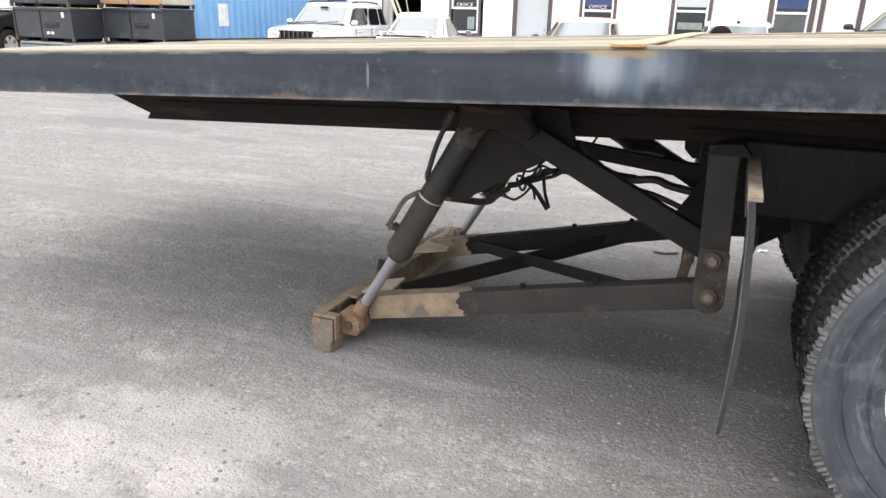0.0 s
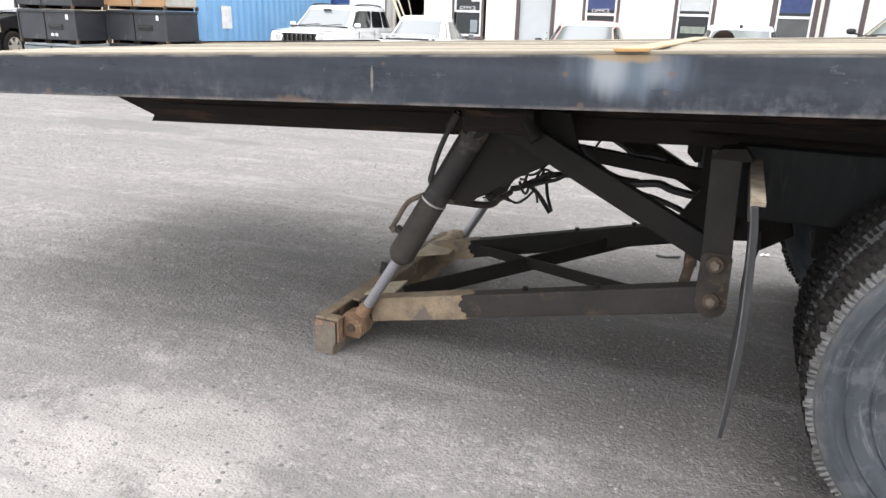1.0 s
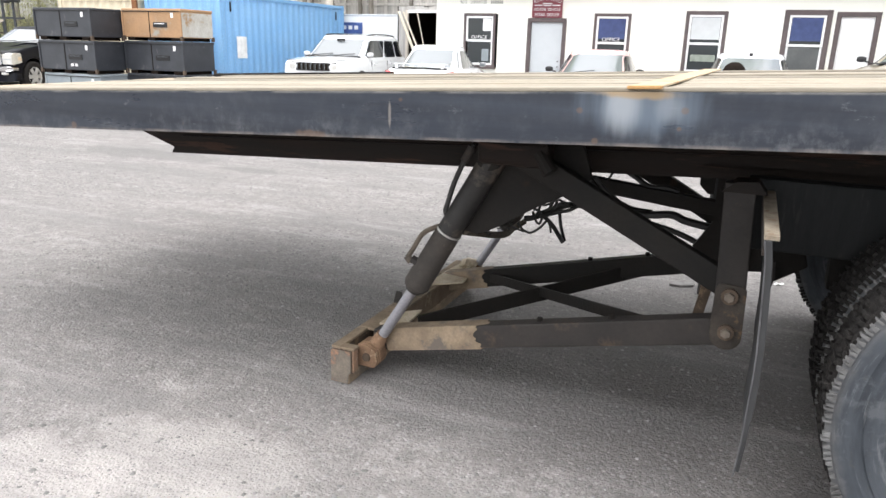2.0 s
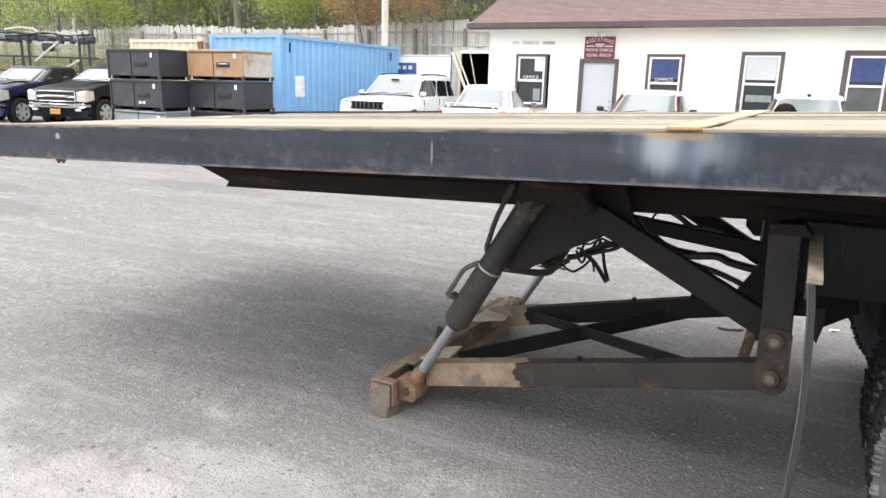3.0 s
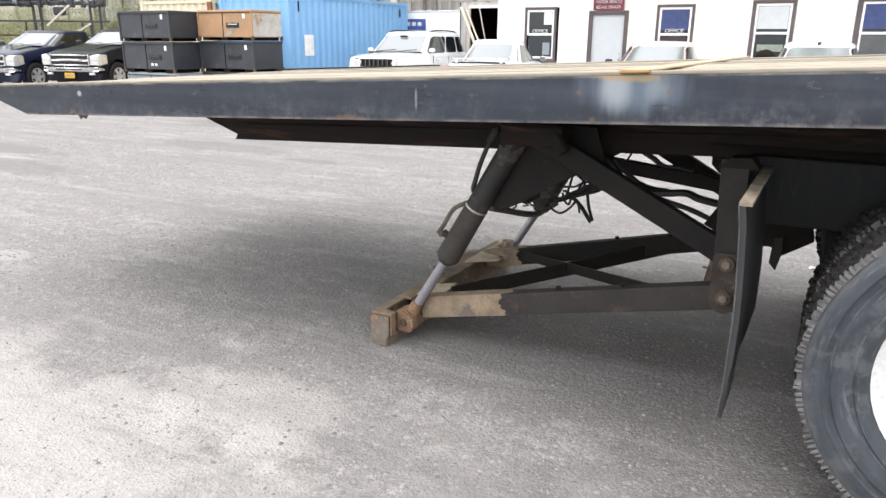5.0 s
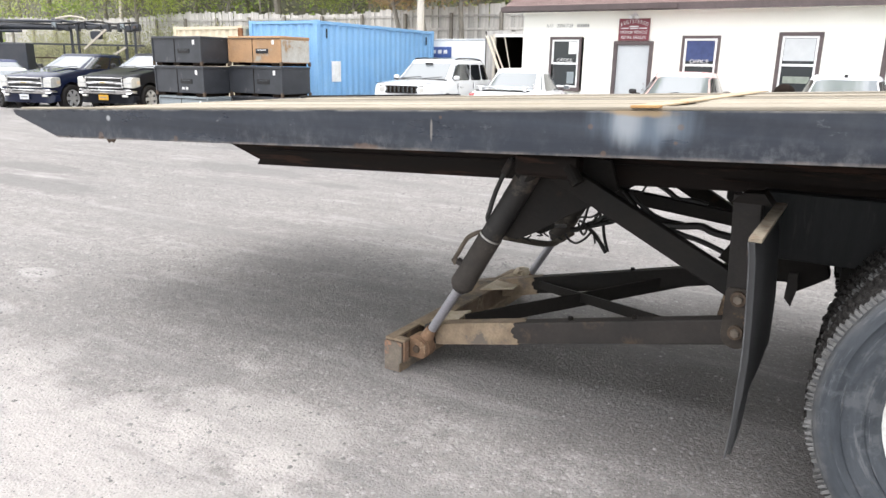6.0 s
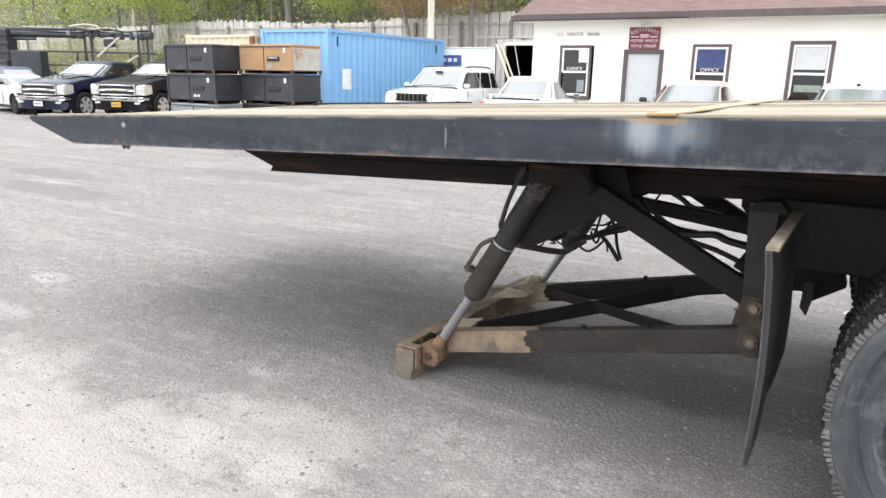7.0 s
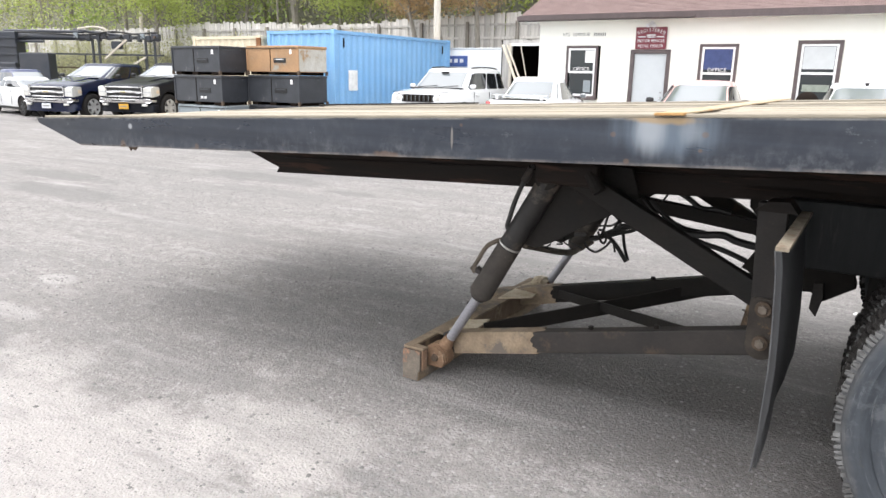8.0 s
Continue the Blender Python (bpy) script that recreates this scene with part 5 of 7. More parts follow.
def container(name, label, m, W, L, H, mat, extras=True):
    c = thing(name, label, "container", m)
    p = 0.12
    for x in (0, W - p):
        for y in (0, L - p):
            part("corner_post", box(x, x + p, y, y + p, 0.0, H, 0.008), mat, c)
            for z in (0, H - 0.118):
                part("corner_casting", box(x - 0.003, x + p + 0.003, y - 0.003, y + p + 0.003, z, z + 0.12, 0.01), mat, c)
    for z, h in ((0.0, 0.14), (H - 0.09, 0.08)):
        for y in (0.01, L - 0.09):
            part("end_rail", box(p, W - p, y, y + 0.08, z, z + h), mat, c)
        for x in (0.01, W - 0.09):
            part("side_rail", box(x, x + 0.08, p, L - p, z, z + h), mat, c)
    e = part("end_wall", corrugated(W - 2 * p, H - 0.2), mat, c)
    e.location = (p, 0.03, 0.12)
    e = part("end_wall", corrugated(W - 2 * p, H - 0.2), mat, c)
    e.matrix_basis = pose(W - p, L - 0.03, 0.12, 0, 0, 180)
    e = part("side_wall", corrugated(L - 2 * p, H - 0.2), mat, c)
    e.matrix_basis = pose(W - 0.03, p, 0.12, 0, 0, 90)
    e = part("side_wall", corrugated(L - 2 * p, H - 0.2), mat, c)
    e.matrix_basis = pose(0.03, L - p, 0.12, 0, 0, -90)
    part("roof", box(0.03, W - 0.03, 0.03, L - 0.03, H - 0.04, H - 0.02), mat, c)
    part("floor", box(0.03, W - 0.03, 0.03, L - 0.03, 0.1, 0.14), mat, c)
    if extras:
        part("label_sheet", box(W - 0.028, W - 0.024, 0.62, 1.02, 1.1, 1.65), "paper", c, "blank white paper sheet")
        for y in (0.4, L - 0.5):
            part("vent", box(W - 0.03, W - 0.0, y, y + 0.04, H - 0.45, H - 0.2, 0.008), "shed_dark", c, "dark vent")
    return c


container("shipping_container", "faded blue corrugated steel shipping container", pose(-14.62, 15.05, -0.1), 2.44, 6.06, 2.69, "cont_blue")
cream = container("storage_container", "cream painted container behind the crates with a rusty corner", pose(-17.55, 14.9, -0.1), 2.8, 5.0, 2.56, "cont_cream", False)
part("rust_corner", box(2.66, 2.815, -0.02, 0.05, 2.2, 2.5, 0.01), "rust", cream, "rusty corner fitting")


def crate(label, m, W, D, H, mat, side_mat=None, group="stacked crates"):
    """A steel-framed crate on two skids, with a recessed latch and corner frame."""
    c = thing("crate", label, "crate", m, group)
    part("body", box(0.02, W - 0.02, 0.02, D - 0.02, 0.07, H - 0.04, 0.015), mat, c)
    part("lid", box(0.008, W - 0.008, 0.008, D - 0.008, H - 0.06, H, 0.015), mat, c)
    if side_mat:
        part("side_panel", box(W - 0.021, W - 0.008, 0.04, D - 0.04, 0.09, H - 0.08), side_mat, c, "pale flaking end panel")
    for x in (0, W - 0.04):
        part("edge_strip", box(x, x + 0.04, 0.0, 0.03, 0.05, H - 0.04, 0.005), mat, c)
    for x in (0.12, W * 0.42, W - 0.32):
        part("skid", box(x, x + 0.2, 0.02, D - 0.02, 0.0, 0.07), "shed_dark", c)
    part("panel_seam", box(W * 0.46, W * 0.47, 0.012, 0.021, 0.08, H - 0.07), "shed_dark", c)
    for x in (0.0, W - 0.05):
        for y in (0.0, D - 0.05):
            part("corner_post", box(x - 0.004, x + 0.054, y - 0.004, y + 0.054, 0.0, 0.1, 0.006), "mud_rust", c)
    part("lid_edge", box(0.0, W, -0.002, 0.012, H - 0.066, H - 0.05, 0.003), "black_plastic", c)
    latch = part("latch_recess", box(W * 0.53, W * 0.76, 0.004, 0.024, H * 0.42, H * 0.58, 0.006), "black_plastic", c, "black latch recess")
    part("latch_handle", beam((W * 0.56, 0.0, H * 0.53), (W * 0.73, 0.0, H * 0.53), 0.015, 0.025, 0.004), "car_chrome" if side_mat else "crate_black", latch)
    part("tag", box(W * 0.83, W * 0.87, 0.012, 0.018, H * 0.72, H * 0.87), "paper", c, "small white paper tag")
    return c


crate("scuffed black crate with a white tag, on top of another", pose(-14.8, 11.92, 1.37), 1.72, 0.9, 0.68, "crate_black")
low = crate("scuffed black crate with white chalk mark, under another", pose(-14.77, 11.92, 0.66), 1.72, 0.9, 0.7, "crate_black")
for i in range(2):
    part("chalk_mark", box(0.95 + 0.12 * i, 1.03 + 0.12 * i, 0.01, 0.018, 0.15, 0.21), "letter_white", low, "short white unreadable mark")
crate("pale blue-grey crate at the bottom of the stack", pose(-14.72, 11.95, -0.1), 1.72, 0.88, 0.75, "crate_grey")
crate("rusted orange crate with pale flaking end, above a black crate", pose(-13.03, 12.72, 1.4), 1.7, 1.05, 0.68, "crate_rust", "crate_flake")
crate("scuffed black crate with a white tag, under a rusted one", pose(-13.03, 12.72, 0.68), 1.7, 1.05, 0.71, "crate_black")
crate("dark crate at the bottom of the stack", pose(-13.03, 12.72, -0.1), 1.7, 1.05, 0.78, "crate_black")


def make_trailer():
    t = thing("box_trailer", "plain white box trailer with a blue sign panel", "trailer", pose(-12.85, 21.3, 0))
    part("body", box(0, 2.75, 0, 2.2, 0.55, 2.36, 0.04), "white_box", t)
    part("top_trim", box(-0.01, 2.76, -0.012, 2.21, 2.3, 2.36, 0.01), "silver_car", t)
    part("bottom_trim", box(-0.01, 2.76, -0.012, 2.21, 0.5, 0.58, 0.01), "black_plastic", t)
    sg = part("sign_panel", box(0.2, 1.25, -0.03, -0.006, 1.75, 2.1, 0.004), "sign_blue", t, "blue sign panel with unreadable pale marks")
    for i in range(4):
        part("mark_bar", box(0.3 + 0.22 * i, 0.44 + 0.22 * i, -0.036, -0.03, 1.88, 2.0), "letter_white", sg)
    for x in (0.9, 2.0):
        w = part("wheel", lathe([(0.2, 0.0), (0.3, 0.0), (0.33, 0.04), (0.33, 0.16), (0.3, 0.2), (0.2, 0.2)], 28), "tread", t, "black trailer tyre")
        w.location = (x, 0.0, 0.33)
        part("rim", lathe([(0.02, 0.03), (0.2, 0.02), (0.2, 0.18), (0.02, 0.17)], 24), "white_paint", w)
    part("jack", rod((2.5, 1.1, 0.0), (2.5, 1.1, 0.6), 0.04, seg=12), "black_steel", t)


make_trailer()


# ---- the office building ----
Y_F = 19.0


def sash_window(name, x0, x1, z0, z1, upper, lower, trim, office=False, sheet=False, screen=False):
    """A double-hung window: brown casing with a sill, white sashes, glass, and what hangs behind it."""
    w = thing(name, "double-hung white window in brown casing", "window", kind="structure")
    t = trim
    for a, b, c, d in ((x0, x0 + t, z0, z1), (x1 - t, x1, z0, z1), (x0 + t, x1 - t, z1 - t, z1)):
        part("casing", box(a, b, Y_F - 0.035, Y_F + 0.02, c, d, 0.004), "trim_brown", w, "brown painted casing")
    part("sill", box(x0 - 0.03, x1 + 0.03, Y_F - 0.08, Y_F + 0.02, z0 - 0.1, z0, 0.006), "trim_brown", w, "brown painted sill")
    a, b, c, d = x0 + t, x1 - t, z0, z1 - t
    mid = (c + d) / 2
    f = 0.05
    for k, (lo, hi, y) in enumerate(((c, mid + 0.02, Y_F - 0.0), (mid - 0.02, d, Y_F - 0.02))):
        sash = part("sash", box(a, a + f, y, y + 0.04, lo, hi), "white_paint", w, "white painted sash")
        part("sash_stile", box(b - f, b, y, y + 0.04, lo, hi), "white_paint", w)
        part("sash_rail", box(a + f, b - f, y + 0.001, y + 0.039, lo, lo + f), "white_paint", w)
        part("sash_rail", box(a + f, b - f, y + 0.001, y + 0.039, hi - f, hi), "white_paint", w)
        part("pane", box(a + f, b - f, y + 0.015, y + 0.021, lo + f, hi - f), "pane", w, "dark window pane")
    yb = Y_F - 0.012
    if upper:
        part("shade", box(a + f + 0.01, b - f - 0.01, yb, yb + 0.004, mid + 0.1, d - f - 0.01), upper, w, "pulled-down shade in the upper sash")
    if screen:
        part("insect_screen", box(a + f + 0.005, b - f - 0.005, Y_F + 0.006, Y_F + 0.009, c + f, mid - 0.03), "screen", w, "grey insect screen in the lower sash")
    if lower:
        part("lower_sheet", box(a + f + 0.06, b - f - 0.05, Y_F + 0.006, Y_F + 0.01, c + f + 0.2, c + f + 0.36), lower, w, "pale sheet in the lower sash")
    if sheet:
        part("notice", box(b - f - 0.24, b - f - 0.01, yb, yb + 0.003, d - 0.38, d - f - 0.01), "paper", w, "white notice in the pane's corner")
        part("notice", box(b - f - 0.26, b - f - 0.06, Y_F + 0.006, Y_F + 0.009, c + 0.1, c + 0.42), "crate_grey", w, "grey notice in the lower pane")
    if office:
        words("office_lettering", "OFFICE", 0.125, pose((a + b) / 2, Y_F - 0.028, mid + 0.085, 90), "letter_white", w, 1.15)
    return w


def make_building():
    wall = thing("wall_south", "cream-white flat siding wall of the office", "wall", kind="structure")
    x0, x1, z0, z1 = -8.0, 9.0, -0.15, 3.1
    holes = sorted([(-7.05, -6.2, 0.9, 2.3), (-5.35, -4.38, -0.15, 2.2), (-3.58, -2.73, 0.95, 2.31), (-1.36, -0.46, 0.93, 2.38), (0.79, 1.73, 0.95, 2.43), (1.84, 2.72, -0.15, 2.32)])
    x = x0
    for a, b, lo, hi in holes:
        part("wall_panel", box(x, a, Y_F, Y_F + 0.16, z0, z1), "wall_white", wall)
        part("wall_panel", box(a, b, Y_F, Y_F + 0.16, hi, z1), "wall_white", wall)
        if lo > z0:
            part("wall_panel", box(a, b, Y_F, Y_F + 0.16, z0, lo), "wall_white", wall)
        x = b
    part("wall_panel", box(x, x1, Y_F, Y_F + 0.16, z0, z1), "wall_white", wall)
    part("fascia_shadow_board", box(x0 - 0.02, x1, Y_F - 0.012, Y_F, 2.86, 3.0), "wall_white", wall, "cream frieze board")
    wall2 = thing("wall_west", "cream-white end wall of the office", "wall", kind="structure")
    part("wall_panel", prism([(Y_F + 0.16, z0), (Y_F + 7.8, z0), (Y_F + 7.8, z1), (Y_F + 4.0, 4.9), (Y_F + 0.16, z1)], "x", x0, x0 + 0.16), "wall_white", wall2)
    wall3 = thing("wall_east", "cream-white end wall of the office", "wall", kind="structure")
    part("wall_panel", prism([(Y_F + 0.16, z0), (Y_F + 7.8, z0), (Y_F + 7.8, z1), (Y_F + 4.0, 4.9), (Y_F + 0.16, z1)], "x", x1 - 0.16, x1), "wall_white", wall3)
    wall4 = thing("wall_north", "cream-white back wall of the office", "wall", kind="structure")
    part("wall_panel", box(x0 + 0.16, x1 - 0.16, Y_F + 7.64, Y_F + 7.8, z0, z1), "wall_white", wall4)
    fl = thing("floor", "dark interior floor of the office", "floor", kind="structure")
    part("floor_slab", box(x0 + 0.16, x1 - 0.16, Y_F + 0.16, Y_F + 7.64, -0.1, 0.0), "shed_dark", fl)
    inner = thing("wall_inner", "dim inner partition behind the windows", "wall", kind="structure")
    part("partition", box(x0 + 0.16, x1 - 0.16, Y_F + 2.6, Y_F + 2.7, 0.0, 3.0), "crate_grey", inner)
    # roof: a low gable with shingle courses, overhanging the front
    roof = thing("roof", "reddish-brown asphalt shingle roof with brown fascia", "roof", kind="structure")
    ex, ey, ez = x0 - 0.45, Y_F - 0.42, 3.06
    ry, rz = Y_F + 4.0, 4.95
    n = 46
    for i in range(n):
        f0, f1 = i / n, (i + 1) / n
        a = Vector((0, ey + (ry - ey) * f0, ez + (rz - ez) * f0 + 0.02))
        b = Vector((0, ey + (ry - ey) * f1 + 0.05, ez + (rz - ez) * f1 + 0.02))
        bm = prism([(a.y, a.z - 0.006), (b.y, b.z - 0.012), (b.y, b.z - 0.002), (a.y, a.z + 0.0015)], "x", ex, x1 + 0.4)
        part("shingle_course", bm, "shingle", roof)
    part("roof_back", prism([(ry, rz), (Y_F + 8.2, ez), (Y_F + 8.2, ez + 0.03), (ry, rz + 0.05)], "x", ex, x1 + 0.4), "shingle", roof)
    part("soffit", prism([(ey, ez - 0.12), (Y_F, ez - 0.12), (Y_F, ez - 0.1), (ey, ez - 0.1)], "x", ex, x1 + 0.4), "wall_white", roof, "cream soffit")
    part("fascia", box(ex, x1 + 0.4, ey - 0.025, ey, ez - 0.13, ez + 0.04), "trim_brown", roof, "brown fascia board")
    part("deck_board", prism([(ey, ez - 0.04), (ry, rz - 0.04), (ry, rz - 0.01), (ey, ez - 0.01)], "x", ex + 0.01, x1 + 0.39), "shed_dark", roof)
    g = part("gutter", prism([(ey - 0.13, ez + 0.01), (ey - 0.12, ez - 0.1), (ey - 0.03, ez - 0.11), (ey - 0.026, ez + 0.01), (ey - 0.04, ez + 0.01), (ey - 0.045, ez - 0.09), (ey - 0.11, ez - 0.085), (ey - 0.118, ez + 0.01)], "x", ex - 0.02, -3.72), "trim_brown", roof, "brown gutter ending part way along the eave")
    # windows and doors
    sash_window("window_1", -7.17, -6.26, 0.97, 2.31, None, None, 0.07, True, True)
    sash_window("window_2", -3.62, -2.7, 0.97, 2.33, "navy_shade", None, 0.07, True)
    sash_window("window_3", -1.4, -0.45, 0.98, 2.4, "blind", "sage", 0.085)
    sash_window("window_4", 0.77, 1.76, 0.98, 2.44, "navy_shade", None, 0.115, screen=True)
    for name, a, b, top, white in (("door_1", -5.27, -4.43, 2.1, False), ("door_2", 1.94, 2.62, 2.3, True)):
        d = thing(name, "closed pale door in brown casing", "door", kind="structure")
        for p, q, lo, hi in ((a - 0.1, a, -0.12, top + 0.1), (b, b + 0.1, -0.12, top + 0.1), (a, b, top, top + 0.1)):
            part("casing", box(p, q, Y_F - 0.035, Y_F + 0.1, lo, hi, 0.004), "trim_brown", d, "brown painted casing")
        leaf = part("door_leaf", box(a, b, Y_F + 0.02, Y_F + 0.065, -0.1, top, 0.003), "white_paint" if white else "grey_door", d, "white door leaf" if white else "pale grey metal door leaf")
        kx = a + 0.07 if white else b - 0.08
        part("knob", rod((kx, Y_F + 0.02, 0.98), (kx, Y_F - 0.04, 0.98), 0.028, seg=14), "car_chrome", leaf, "steel knob")
        part("deadbolt", rod((kx, Y_F + 0.02, 1.12), (kx, Y_F - 0.005, 1.12), 0.024, seg=14), "car_chrome", leaf)
        part("threshold", box(a - 0.1, b + 0.1, Y_F - 0.1, Y_F + 0.1, -0.16, -0.1), "crate_grey", d)
    # sign over the door
    s = thing("dealer_sign", "maroon dealer sign with white lettering above the door", "sign")
    part("board", box(-5.26, -4.46, Y_F - 0.05, Y_F - 0.02, 2.21, 2.76, 0.004), "maroon", s)
    part("bracket", box(-4.9, -4.8, Y_F - 0.02, Y_F, 2.25, 2.7), "trim_brown", s)
    cx = -4.86
    for i, ch in enumerate("REGISTERED"):
        u = (i - 4.5) / 4.5
        words("lettering", ch, 0.125, pose(cx + u * 0.325, Y_F - 0.053, 2.685 - 0.075 * u * u, 90, 0, 0) @ pose(0, 0, 0, 0, 0, -22 * u), "letter_white", s, 0.8)
    part("mark_bar", box(cx - 0.12, cx + 0.12, Y_F - 0.056, Y_F - 0.05, 2.545, 2.575), "letter_white", s)
    part("mark_bar", box(cx - 0.34, cx - 0.14, Y_F - 0.056, Y_F - 0.05, 2.505, 2.53), "letter_white", s)
    part("mark_bar", box(cx - 0.1, cx + 0.1, Y_F - 0.056, Y_F - 0.05, 2.5, 2.525), "letter_white", s)
    part("mark_bar", box(cx + 0.14, cx + 0.34, Y_F - 0.056, Y_F - 0.05, 2.505, 2.53), "letter_white", s)
    words("lettering", "MOTOR VEHICLE", 0.105, pose(cx, Y_F - 0.053, 2.415, 90), "letter_white", s, 0.87)
    words("lettering", "RETAIL DEALER", 0.105, pose(cx, Y_F - 0.053, 2.285, 90), "letter_white", s, 0.9)
    # wall lettering: a readable word between plain bars
    p = thing("wall_lettering", "faded grey lettering on the white wall", "lettering")
    words("lettering", "DISMANTLER", 0.13, pose(-6.77, Y_F - 0.003, 2.6, 90), "letter_grey", p, 0.62)
    words("lettering", "N.Y.S.", 0.13, pose(-7.2, Y_F - 0.003, 2.6, 90), "letter_grey", p, 0.62)
    for i in range(7):
        part("mark_bar", box(-6.42 + 0.05 * i, -6.388 + 0.05 * i, Y_F - 0.004, Y_F - 0.0005, 2.56, 2.64), "letter_grey", p)
    l = thing("flood_lamp", "small twin flood lamp over the door sign", "lamp")
    part("base", rod((-4.86, Y_F - 0.001, 2.86), (-4.86, Y_F - 0.05, 2.86), 0.05, seg=14), "white_paint", l)
    for s_ in (-1, 1):
        part("lamp_head", rod((-4.86 + s_ * 0.04, Y_F - 0.05, 2.85), (-4.86 + s_ * 0.09, Y_F - 0.14, 2.78), 0.03, 0.05, 14), "white_paint", l)
    # stoop
    st = thing("door_step", "plain concrete step at the office door", "step", kind="structure")
    part("step_slab", box(-5.6, -4.1, Y_F - 0.9, Y_F - 0.1, -0.14, -0.06, 0.01), "crate_grey", st)


make_building()


def make_shed():
    s = thing("lean_to_shed", "weathered plank lean-to with a dark open doorway", "shed", pose(0, 0, 0))
    y = 20.3
    rng = random.Random(5)
    for (a, b, lo, hi) in ((-9.8, -9.52, 0, 2.55), (-9.52, -8.1, 2.42, 2.55)):
        x = a
        while x < b - 0.02:
            w = min(0.14, b - x)
            part("plank", box(x, x + w - 0.006, y, y + 0.025, lo, hi + rng.uniform(-0.02, 0.02)), "fence", s)
            x += w
    part("door_frame", box(-9.56, -9.48, y - 0.03, y + 0.05, 0, 2.45), "pole", s)
    part("door_frame", box(-8.14, -8.06, y - 0.03, y + 0.05, 0, 2.45), "white_paint", s)
    part("lintel", box(-9.48, -8.14, y - 0.03, y + 0.05, 2.37, 2.45), "white_paint", s)
    # inner faces near-black: the doorway's gloom is put into their colour
    part("back_wall", box(-9.8, -8.05, y + 2.85, y + 2.9, 0, 2.5), "shed_dark", s)
    # added board, keeps the white office wall's bounce out of the doorway
    part("side_wall", box(-8.13, -8.07, y + 0.05, y + 2.85, 0, 2.5), "shed_dark", s)
    part("side_wall", box(-9.85, -9.8, y + 0.03, y + 2.85, 0, 2.5), "shed_dark", s)
    part("roof_board", box(-9.86, -8.05, y + 0.03, y + 2.95, 2.5, 2.55), "shed_dark", s)
    l = thing("leaning_lumber", "two pale boards leaning beside the doorway", "lumber", pose(0, 0, 0))
    part("board", beam((-9.75, 20.2, 2.4), (-8.35, 19.5, 0.03), 0.09, 0.03, 0.004), "lumber", l)
    part("board", beam((-9.62, 20.24, 2.4), (-8.22, 19.6, 0.03), 0.05, 0.03, 0.004), "lumber", l)
    part("board", beam((-9.15, 20.24, 2.36), (-8.45, 19.9, 0.02), 0.03, 0.02, 0.002), "lumber", l)


make_shed()


# ---- fence, poles, wires ----
def make_fence():
    f = thing("stockade_fence", "tall weathered grey stockade fence on the bank", "fence", kind="structure")
    rng = random.Random(21)
    y = 28.0
    x = -50.0
    shapes = []
    for k in range(6):
        w, h = rng.uniform(0.15, 0.18), rng.uniform(1.86, 2.04)
        bm = prism([(0, 0), (w, 0), (w, h - 0.01), (w * 0.5, h), (0, h - rng.uniform(0.0, 0.02))], "y", 0, 0.022)
        me = bpy.data.meshes.new("picket")
        bm.to_mesh(me)
        bm.free()
        me.materials.append(M["fence"])
        shapes.append((me, w))
    k = 0
    while x < -5.5 and k < 290:
        me, w = rng.choice(shapes)
        ob = new("picket", me)
        ob.parent = f
        zz = 2.0 + 0.12 * math.sin(x * 0.35)
        ob.matrix_basis = pose(x, y + rng.uniform(-0.02, 0.02), zz, rng.uniform(-1, 1), rng.uniform(-0.5, 0.5), 0)
        x += w + rng.uniform(0.0, 0.006)
        k += 1
    for z in (2.45, 3.0, 3.55):
        part("rail", box(-50, -5.4, y - 0.06, y - 0.022, z, z + 0.09), "fence", f)
    x = -49.0
    while x < -5.5:
        part("post", box(x, x + 0.13, y - 0.18, y - 0.062, 1.6, 3.72, 0.01), "bark", f, "dark weathered post")
        x += 2.4


make_fence()


def utility_pole(x, y, r, h, lean, arms=True):
    z = float(ground_z(np.array(x), np.array(y)))
    p = thing("utility_pole", "weathered grey wooden utility pole", "pole", pose(x, y, z - 0.3, 0, lean, 0))
    part("shaft", rod((0, 0, 0), (0, 0, h), r, r * 0.7, 16), "pole", p, "", True)
    if arms:
        part("crossarm", box(-1.2, 1.2, -0.06, 0.06, h - 0.8, h - 0.68), "pole", p)
        for s in (-1.05, -0.4, 0.4, 1.05):
            part("insulator", rod((s, 0, h - 0.68), (s, 0, h - 0.55), 0.04, 0.03, 10), "crate_grey", p)
    return p


utility_pole(-13.48, 22.35, 0.14, 9.5, 0)
utility_pole(-41.2, 30.5, 0.13, 9.0, 3)
for i, (a, b) in enumerate((((-70, 31.5, 9.8), (-29.4, 30.5, 8.0)), ((-70, 31.0, 9.0), (-13.3, 22.4, 8.6)), ((-29.4, 30.5, 8.0), (-13.3, 22.4, 8.6)))):
    a, b = Vector(a), Vector(b)
    pts = [a + (b - a) * (k / 6) + Vector((0, 0, -0.8 * math.sin(math.pi * k / 6))) for k in range(7)]
    w = part("overhead_wire", tube(pts, 0.012, 5, 4), "hose", None)
    tagged(w, "thin black overhead wire", "wire", "overhead wires")


